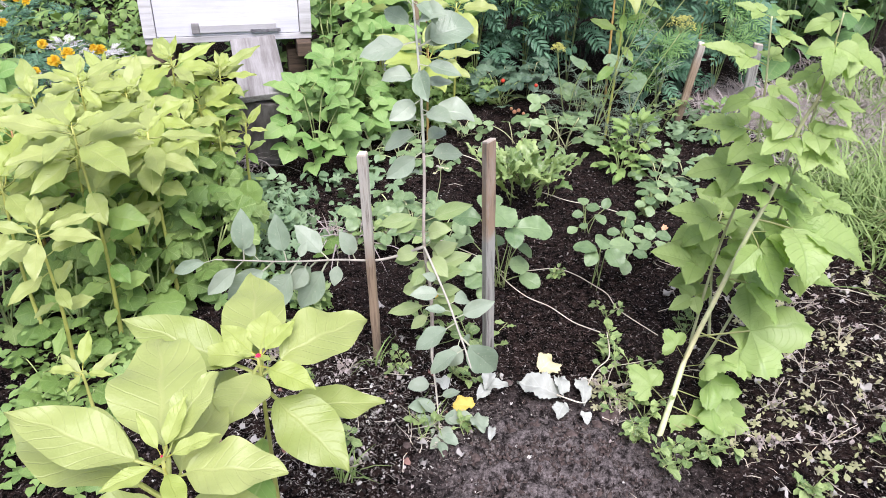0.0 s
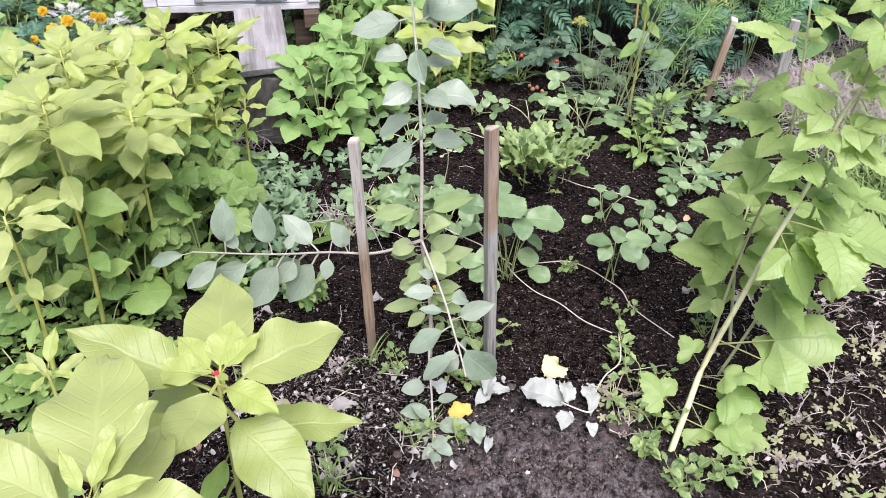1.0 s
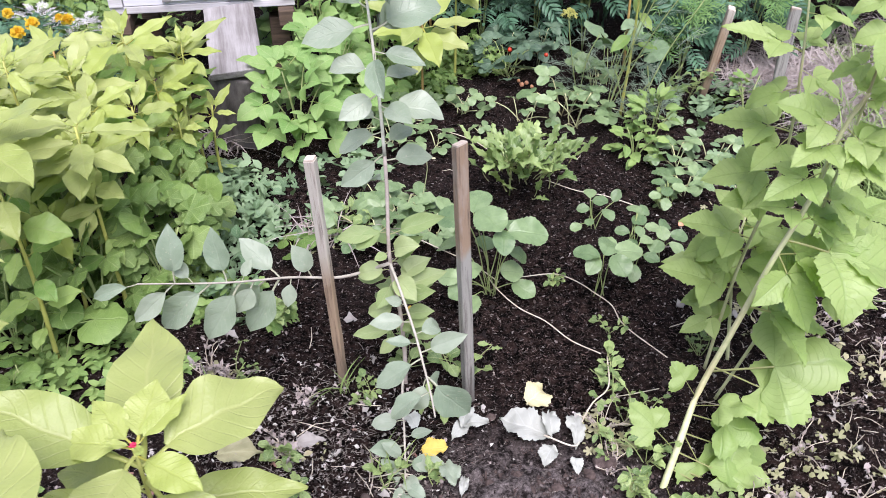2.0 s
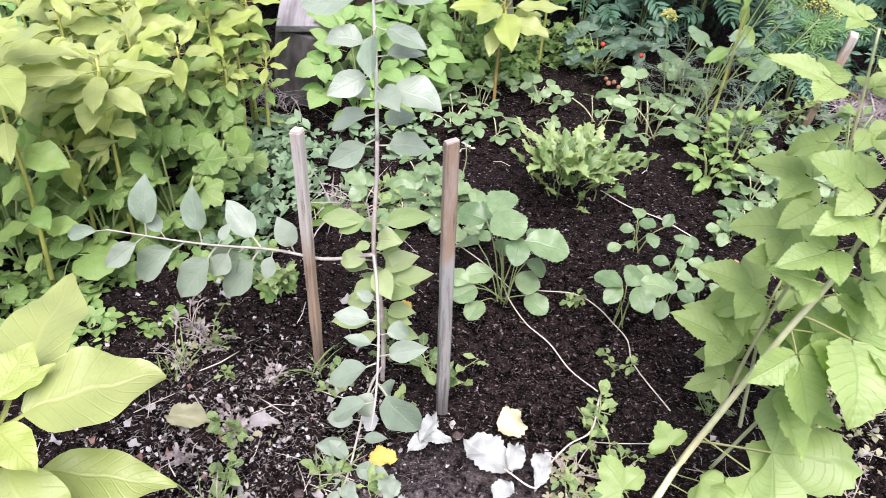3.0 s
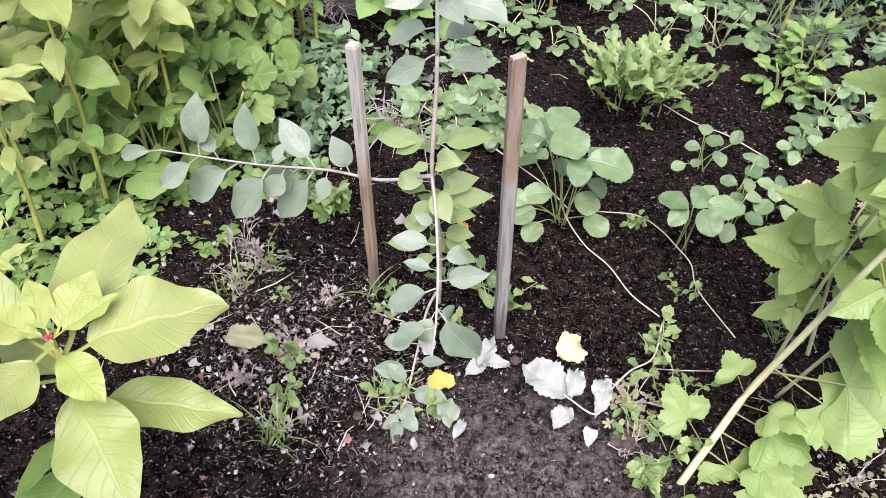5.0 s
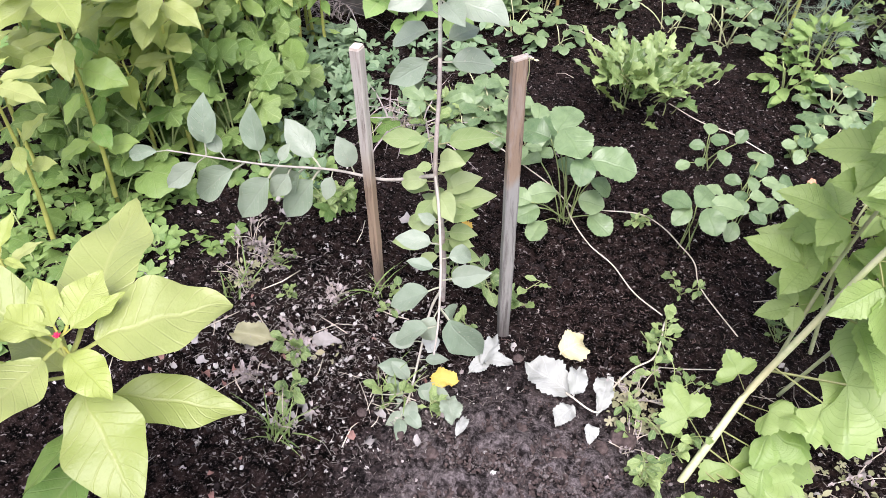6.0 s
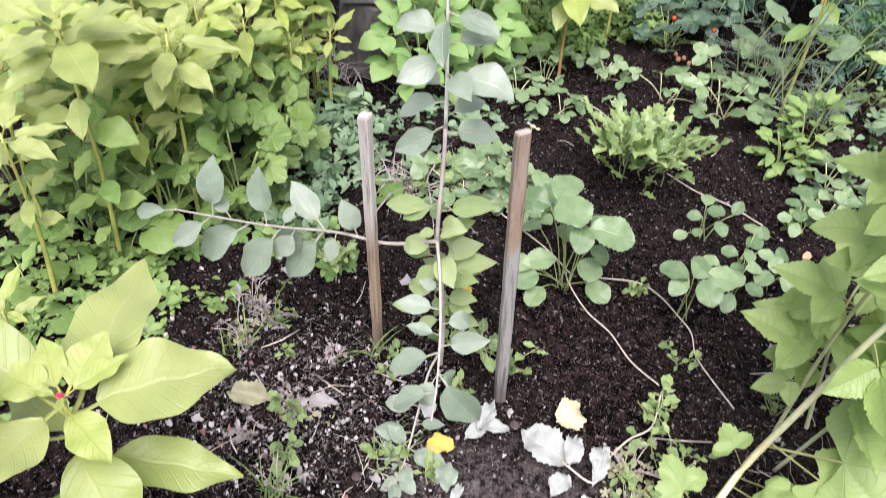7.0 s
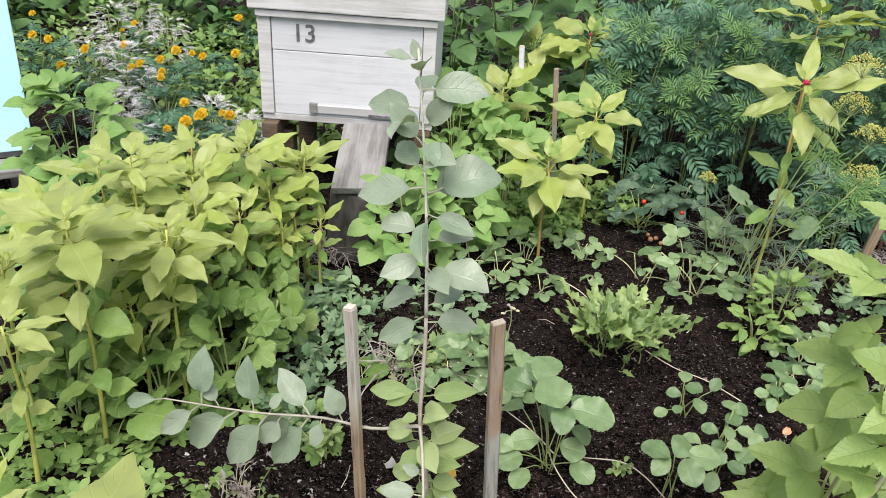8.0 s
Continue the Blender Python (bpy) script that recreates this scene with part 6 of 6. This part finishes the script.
scatter("far_bushes", tuple((x, 4.6 + 0.3 * math.sin(x * 3), 0.55, 0.35, 1.05, 330) for x in np.arange(-6.0, 4.6, 0.62)) + tuple((2.6 + 0.1 * k, 2.4 + 0.55 * k, 0.45, 0.5, 0.8, 220) for k in range(4)) + tuple((-3.4 - 0.2 * k, 2.2 + 0.6 * k, 0.5, 0.5, 0.7, 240) for k in range(4)),
        hedge_leaf, DARK, "dense dark green foliage at the back of the garden", "foliage", 606, (0.07, 0.14), el=(-40, 50))
scatter("bed_foliage", ((-2.9, 4.0, 0.6, 0.5, 0.3, 700), (-2.0, 3.9, 0.6, 0.5, 0.3, 700), (-1.3, 3.5, 0.45, 0.45, 0.3, 500), (-2.5, 3.3, 0.5, 0.35, 0.2, 400), (-1.75, 3.2, 0.35, 0.3, 0.22, 400), (-1.35, 2.95, 0.25, 0.25, 0.24, 350), (-3.2, 3.2, 0.4, 0.4, 0.25, 300), (-1.6, 2.55, 0.2, 0.12, 0.1, 100)),
        hedge_leaf + small, WEED, "green foliage of the marigold bed", "foliage", 607, (0.03, 0.06), el=(-20, 60))


def grass(name, spots, seed, mat, label, size=(0.08, 0.22), width=0.0022, lie=(0.3, 1.3)):
    rng = random.Random(seed)
    V, F, U = [], [], []
    for x, y, rx, ry, n in spots:
        for i in range(n):
            a, r = rng.uniform(0, 6.283), math.sqrt(rng.random())
            p = Vector((x + rx * r * math.cos(a), y + ry * r * math.sin(a), 0))
            p.z = ground_z(p.x, p.y) - 0.004
            d = direction(rng.uniform(0, 360), 0)
            w = Vector((-d.y, d.x, 0)) * width * rng.uniform(0.7, 1.4)
            L = rng.uniform(*size)
            bend = rng.uniform(*lie)
            k = len(V)
            for s in (0, 0.35, 0.7, 1.0):
                c = p + d * L * 0.75 * bend * s ** 1.7 + Vector((0, 0, L * (s - 0.42 * bend * s * s)))
                q = w * (1 - 0.93 * s ** 2)
                V += [tuple(c - q), tuple(c + q)]
                U += [(-0.7, s), (0.7, s)]
            F += [(k + j, k + j + 1, k + j + 3, k + j + 2) for j in (0, 2, 4)]
    return tagged(new(name, to_mesh(name, (np.array(V), F, np.array(U)), mat)), label, "grass", kind="stuff")


grass("grass", ((1.45, 2.15, 0.30, 0.30, 1300), (1.2, 2.1, 0.15, 0.2, 260), (1.75, 2.9, 0.45, 0.5, 900), (1.35, 1.85, 0.25, 0.25, 420), (2.2, 2.4, 0.5, 0.6, 600), (1.2, 2.55, 0.15, 0.15, 120), (1.3, 1.5, 0.2, 0.2, 160)), 701, GRASS, "long green and yellowing grass beside the bed", width=0.0030, lie=(0.6, 1.6))
grass("grass_tuft", ((-0.115, 0.92, 0.02, 0.015, 26), (-0.10, 1.245, 0.02, 0.015, 12), (0.02, 1.05, 0.03, 0.02, 12), (-0.33, 1.16, 0.02, 0.04, 16), (-0.19, 1.88, 0.01, 0.01, 5)), 702, GRASS, "small tufts of pale grass on soil", (0.04, 0.10), 0.0016)
grass("straw_litter", ((1.45, 2.85, 0.4, 0.35, 2200), (1.2, 2.9, 0.25, 0.25, 1100), (1.35, 2.45, 0.25, 0.2, 600), (1.9, 3.3, 0.5, 0.4, 900), (1.3, 2.6, 0.2, 0.2, 260), (-0.70, 2.20, 0.10, 0.06, 70), (-0.25, 1.78, 0.07, 0.07, 30)), 703, DEAD, "pale dry grass litter", (0.06, 0.18), 0.0022, lie=(1.3, 2.1))


def crumbs():
    rng = random.Random(9)
    ico = bmesh.new()
    bmesh.ops.create_icosphere(ico, subdivisions=1, radius=1)
    IV = np.array([v.co[:] for v in ico.verts])
    IF = [tuple(v.index for v in f.verts) for f in ico.faces]
    ico.free()

    def heap(name, mat, n, place, size, label, cat):
        out = []
        for i in range(n):
            x, y = place()
            r = rng.uniform(*size) * (0.5 + rng.random() ** 3)
            jit = IV * (1 + 0.28 * np.array([[rng.uniform(-1, 1)] for _ in range(len(IV))]))
            m = Matrix.Translation((x, y, ground_z(x, y) + r * 0.25)) @ Euler((rng.uniform(0, 3), rng.uniform(0, 3), rng.uniform(0, 3))).to_matrix().to_4x4() @ Matrix.Diagonal((r, r * rng.uniform(0.6, 1), r * rng.uniform(0.5, 0.8), 1))
            out.append(moved((jit, IF, np.zeros((len(IV), 2))), m))
        tagged(new(name, to_mesh(name, merged(out), mat, False)), label, cat, kind="stuff")

    bed = lambda: (rng.uniform(-0.65, 1.1), 0.8 + 1.9 * rng.random() ** 1.3)
    mound = lambda: (rng.gauss(0.26, 0.115), rng.gauss(0.97, 0.06))
    heap("soil_clods", CLOD, 6000, bed, (0.0018, 0.0065), "dark crumbs of soil", "soil crumbs")
    heap("mound_clods", CLOD_MID, 2600, mound, (0.0014, 0.0048), "dark clods of loose soil", "soil crumbs")
    heap("mound_crumbs", CLOD_DRY, 2200, mound, (0.0008, 0.0036), "grey crumbs on a small mound of loose soil", "soil crumbs")
    left = lambda: (rng.gauss(-0.16, 0.16), rng.gauss(1.08, 0.14))
    near = lambda: (rng.gauss(-0.05, 0.2), rng.gauss(1.02, 0.14))
    heap("grey_crumbs", CLOD_DRY, 2800, near, (0.0008, 0.0030), "small grey crumbs and grit on soil", "soil crumbs")
    heap("loose_crumbs", CLOD_MID, 2600, bed, (0.0010, 0.0034), "loose brown crumbs of soil", "soil crumbs")
    heap("pale_pebbles", CHIP, 150, left, (0.002, 0.0055), "small pale pebbles and shell bits on soil", "pebbles")

    def litter(name, mat, n, place, length, width, label, cat):
        out = []
        for i in range(n):
            x, y = place()
            z = ground_z(x, y) + 0.005
            d = direction(rng.uniform(0, 360), rng.uniform(-6, 12))
            L = rng.uniform(*length)
            p = Vector((x, y, z))
            q = Vector((rng.uniform(-1, 1), rng.uniform(-1, 1), rng.uniform(0, 0.8))) * L * 0.12
            out.append(tube([p - d * L / 2, p + q, p + d * L / 2], rng.uniform(*width), 3))
        tagged(new(name, to_mesh(name, merged(out), mat)), label, cat, kind="stuff")

    both = lambda: left() if rng.random() < 0.58 else ((rng.gauss(0.9, 0.17), rng.gauss(1.35, 0.3)) if rng.random() < 0.5 else bed())
    litter("straw_specks", STRAW_GREY, 4200, both, (0.002, 0.011), (0.0003, 0.0009), "tiny pale straw specks on soil", "straw")
    strip = lambda: (rng.uniform(0.58, 1.15), rng.uniform(0.82, 1.75))
    litter("dry_straw", STRAW, 420, strip, (0.008, 0.045), (0.0004, 0.0012), "bits of bleached straw on soil beside the raspberry", "straw")
    litter("straw_bits", STRAW_GREY, 360, both, (0.008, 0.030), (0.0003, 0.0009), "short bits of pale straw on soil", "straw")
    litter("twigs", RUNNER, 34, both, (0.04, 0.10), (0.0007, 0.0013), "thin dry twigs on soil", "twigs")
    foot = lambda: (rng.gauss(0.03, 0.035), rng.gauss(1.055, 0.03))
    litter("dry_stalks", RUNNER, 16, foot, (0.03, 0.08), (0.0006, 0.0011), "thin pale dry stalks at the foot of the sapling", "dry stalks")
    fibre = lambda: (rng.uniform(0.10, 0.66), rng.gauss(1.42, 0.20))
    litter("bark_fibres", FIBRE, 1800, fibre, (0.0015, 0.010), (0.0003, 0.0010), "brown bark fibres and crumbs on soil", "bark bits")
    flake = [blade(lens_shape(w, 0.45, 0.6, 0.7), 4, 2, d, 0.6, wave=0.25, seed=s) for s, (w, d) in enumerate(((0.28, 1.2), (0.2, -1.2), (0.33, 0.6)))]
    out = []
    for i in range(260):
        x, y = both()
        out.append(moved(flake[i % 3], leaf_pose((x, y, ground_z(x, y) + 0.005), direction(rng.uniform(0, 360), rng.uniform(-15, 25)), (rng.uniform(-0.5, 0.5), rng.uniform(-0.5, 0.5), 1), rng.uniform(0.005, 0.011) * (0.6 + rng.random()))))
    tagged(new("leaf_litter", to_mesh("leaf_litter", merged(out), DEAD)), "small withered leaf flakes on soil", "leaf litter", kind="stuff")
    out = []
    for i in range(110):
        x, y = left() if i < 34 else strip()
        dried = rumpled(flake[i % 3], 0.16, i, 3.0)
        out.append(moved(dried, leaf_pose((x, y, ground_z(x, y) + 0.006), direction(rng.uniform(0, 360), rng.uniform(-10, 20)), (rng.uniform(-0.4, 0.4), rng.uniform(-0.4, 0.4), 1), rng.uniform(0.012, 0.030), rng.uniform(0.8, 1.5))))
    tagged(new("pale_dry_leaves", to_mesh("pale_dry_leaves", merged(out), PALE_DRY)), "pale curled scraps of dry leaf on soil", "leaf litter", kind="stuff")
    out = []
    for i in range(22):
        x, y = left()
        out.append(moved(flake[i % 3], leaf_pose((x, y, ground_z(x, y) + 0.006), direction(rng.uniform(0, 360), rng.uniform(-15, 25)), (rng.uniform(-0.5, 0.5), rng.uniform(-0.5, 0.5), 1), rng.uniform(0.008, 0.022))))
    tagged(new("brown_leaf_bits", to_mesh("brown_leaf_bits", merged(out), BROWN_LEAF)), "reddish brown dry leaf bits on soil", "leaf litter", kind="stuff")
    out = []
    for i in range(460):
        x, y = both()
        out.append(moved(flake[i % 3], leaf_pose((x, y, ground_z(x, y) + 0.005), direction(rng.uniform(0, 360), rng.uniform(-15, 25)), (rng.uniform(-0.5, 0.5), rng.uniform(-0.5, 0.5), 1), rng.uniform(0.003, 0.010))))
    tagged(new("white_flakes", to_mesh("white_flakes", merged(out), CHIP)), "tiny whitish flakes on soil", "leaf litter", kind="stuff")


crumbs()


# ---- runners, fallen leaves ----
def runner(points, r=0.0013):
    rn = thing("strawberry_runner", points[0], "long pale strawberry runner lying across soil", "runner", "strawberry runners")
    pts = [(x, y, ground_z(x, y) + z) for x, y, z in points]
    stem_part("shoot", smooth_path(pts, 5), r, RUNNER, rn)


runner(((0.16, 1.61, 0.03), (0.19, 1.57, 0.02), (0.235, 1.525, 0.012), (0.288, 1.486, 0.010), (0.34, 1.43, 0.008), (0.398, 1.391, 0.008)))
runner(((0.236, 1.615, 0.03), (0.31, 1.64, 0.022), (0.36, 1.625, 0.018), (0.40, 1.59, 0.014), (0.434, 1.553, 0.010), (0.455, 1.49, 0.009), (0.53, 1.395, 0.008)))
runner(((0.0, 1.66, 0.09), (0.06, 1.64, 0.075), (0.12, 1.62, 0.06), (0.18, 1.60, 0.03)), 0.0013)
runner(((0.30, 2.10, 0.012), (0.38, 2.06, 0.01), (0.46, 2.04, 0.01), (0.54, 1.99, 0.01)), 0.0013)
runner(((-0.10, 2.40, 0.03), (0.0, 2.36, 0.03), (0.08, 2.33, 0.02), (0.14, 2.27, 0.012)), 0.0013)


def fallen(at, az, size, mat, label, seed, curl=0.9, wide=1.0, lift=0.012, el=8):
    lf = thing("fallen_leaf", (at[0], at[1], ground_z(*at)), label, "leaf", "fallen leaves")
    arr = rumpled(rumpled(blade(lens_shape(0.34, 0.36, 0.6, 1.15), 22, 10, curl, 0.30, 0.06, 7, 0.09, 0.06, 0.07, 0.10, 0.02, seed), 0.10, seed, 2.2), 0.03, seed + 3, 7)
    put("leaf_blade", to_mesh("leaf_blade", arr, mat), lf, leaf_pose((at[0], at[1], ground_z(*at) + lift), direction(az, el), (0.15, -0.35, 1), size, wide))


W = "bleached white withered leaf lying on soil"
for i, (x, y, az, size, curl, wide, lift) in enumerate(((0.292, 1.146, 160, 0.090, 0.5, 1.0, 0.014), (0.292, 1.140, 92, 0.062, 0.7, 0.75, 0.020), (0.334, 1.205, -88, 0.072, 0.6, 0.72, 0.014), (0.294, 1.135, -106, 0.050, 0.8, 0.9, 0.010), (0.332, 1.106, -85, 0.036, 1.0, 0.8, 0.010),
                                                         (0.139, 1.150, 88, 0.066, 0.9, 0.62, 0.024), (0.134, 1.160, 14, 0.052, 1.1, 0.62, 0.020), (0.142, 1.172, -118, 0.046, 1.0, 0.8, 0.016), (0.060, 1.128, 128, 0.040, 0.7, 1.0, 0.040), (0.146, 1.000, 85, 0.042, 1.3, 0.55, 0.012))):
    fallen((x, y), az, size, WHITE_LEAF, W, 1 + i, curl, wide, lift)
fallen((0.25, 1.225), 50, 0.06, PALE_YELLOW, "crumpled pale yellow leaf on soil", 11, 1.1, 1.3, 0.015)
fallen((0.07, 1.085), 10, 0.045, YELLOW_LEAF, "bright yellow fallen leaf", 12, 0.7, 1.1, 0.03)
fallen((0.115, 1.06), -70, 0.05, APPLE, "green apple leaf with curled edges", 13, 0.9, 1.0, 0.03)
fallen((-0.155, 1.10), 20, 0.052, PALE_DRY, "pale greyish withered leaf", 14, 0.2, 0.7, 0.008, 2)
fallen((-0.285, 1.06), 8, 0.080, YELLOWISH, "limp pale green leaf on soil", 15, 0.8, 0.7)
fallen((0.63, 1.90), 40, 0.026, PINK_BERRY, "small pinkish dry leaf", 16, 0.8)
fallen((0.02, 1.385), 100, 0.03, YELLOW_LEAF, "small orange-yellow leaf on the sapling's foot", 17, 0.8, 1.0, 0.10)


def plucked_shoot():
    sh = thing("plucked_shoot", (0.34, 1.15, 0.02), "limp pulled-up stem with a few yellow-green leaves on soil", "weed")
    line = smooth_path([(x, y, ground_z(x, y) + z) for x, y, z in ((0.28, 1.146, 0.022), (0.335, 1.130, 0.016), (0.346, 1.184, 0.014), (0.37, 1.235, 0.02), (0.40, 1.27, 0.03), (0.401, 1.335, 0.05))], 5)
    stem_part("stem", line, 0.0015, RUNNER, sh)
    rng = random.Random(3)
    for s, az, ln in ((1.0, 80, 0.030), (0.97, 10, 0.026), (0.9, 170, 0.024), (0.78, 20, 0.028), (0.7, 200, 0.022), (0.6, -20, 0.02)):
        put("leaf", PALE_HERB[rng.randrange(3)], sh, leaf_pose(line[int(s * (len(line) - 1))], direction(az, rng.uniform(0, 35)), (0.1, -0.3, 1), ln, 1.2))


plucked_shoot()


def soil_clod(at, r, seed):
    bm = bmesh.new()
    bmesh.ops.create_icosphere(bm, subdivisions=3, radius=r)
    for v in bm.verts:
        q = v.co / r * 1.6 + Vector((seed * 3.1, 0, 0))
        v.co *= 1 + 0.30 * noise.noise(q) + 0.16 * noise.noise(q * 3.3) + 0.08 * noise.noise(q * 8)
        v.co.z *= 0.75
    x, y = at
    cl = thing("soil_clod", (x, y, ground_z(x, y)), "crumbly lump of dark soil on the loose mound", "soil clod", "soil clods")
    part("lump", bm, CLOD_MID, cl).location.z = r * 0.35


for i, (x, y, r) in enumerate(((0.385, 1.105, 0.021), (0.355, 1.075, 0.011), (0.235, 1.055, 0.010), (0.19, 1.035, 0.008), (0.255, 1.02, 0.009), (0.155, 1.19, 0.012), (0.185, 1.205, 0.009), (0.06, 0.985, 0.009), (-0.01, 1.0, 0.008), (0.30, 1.03, 0.010), (0.34, 1.0, 0.008), (0.12, 0.97, 0.010), (0.41, 1.06, 0.009))):
    soil_clod((x, y), r, i)


def faded_flowers(base, top):
    """A thin stalk from a strawberry plant with a few faded flowers."""
    fl = thing("faded_flower_stalk", (base[0], base[1], ground_z(*base)), "thin stalk with faded whitish strawberry flowers", "flower stalk")
    t = Vector(top)
    b = Vector((base[0], base[1], ground_z(*base) - 0.003))
    stem_part("stalk", smooth_path((b, b.lerp(t, 0.55) + Vector((0.01, 0.01, 0.03)), t), 4), 0.0012, CANE, fl)
    rng = random.Random(12)
    for i in range(6):
        e = t + Vector((rng.uniform(-0.022, 0.022), rng.uniform(-0.015, 0.015), rng.uniform(-0.018, 0.016)))
        stem_part("flower_stem", [t, t.lerp(e, 0.6) + Vector((0, 0, 0.004)), e], 0.0007, CANE, fl)
        petals = [moved(small[1], leaf_pose(e, direction(72 * k + 30 * i, 20), (0, -0.3, 1), 0.006)) for k in range(5)]
        put("flower", to_mesh("flower", merged(petals), PALE_YELLOW if i in (1, 3, 5) else PALE_DRY), fl, Matrix(), "faded whitish flower")


faded_flowers((-0.034, 1.861), (-0.004, 1.841, 0.194))
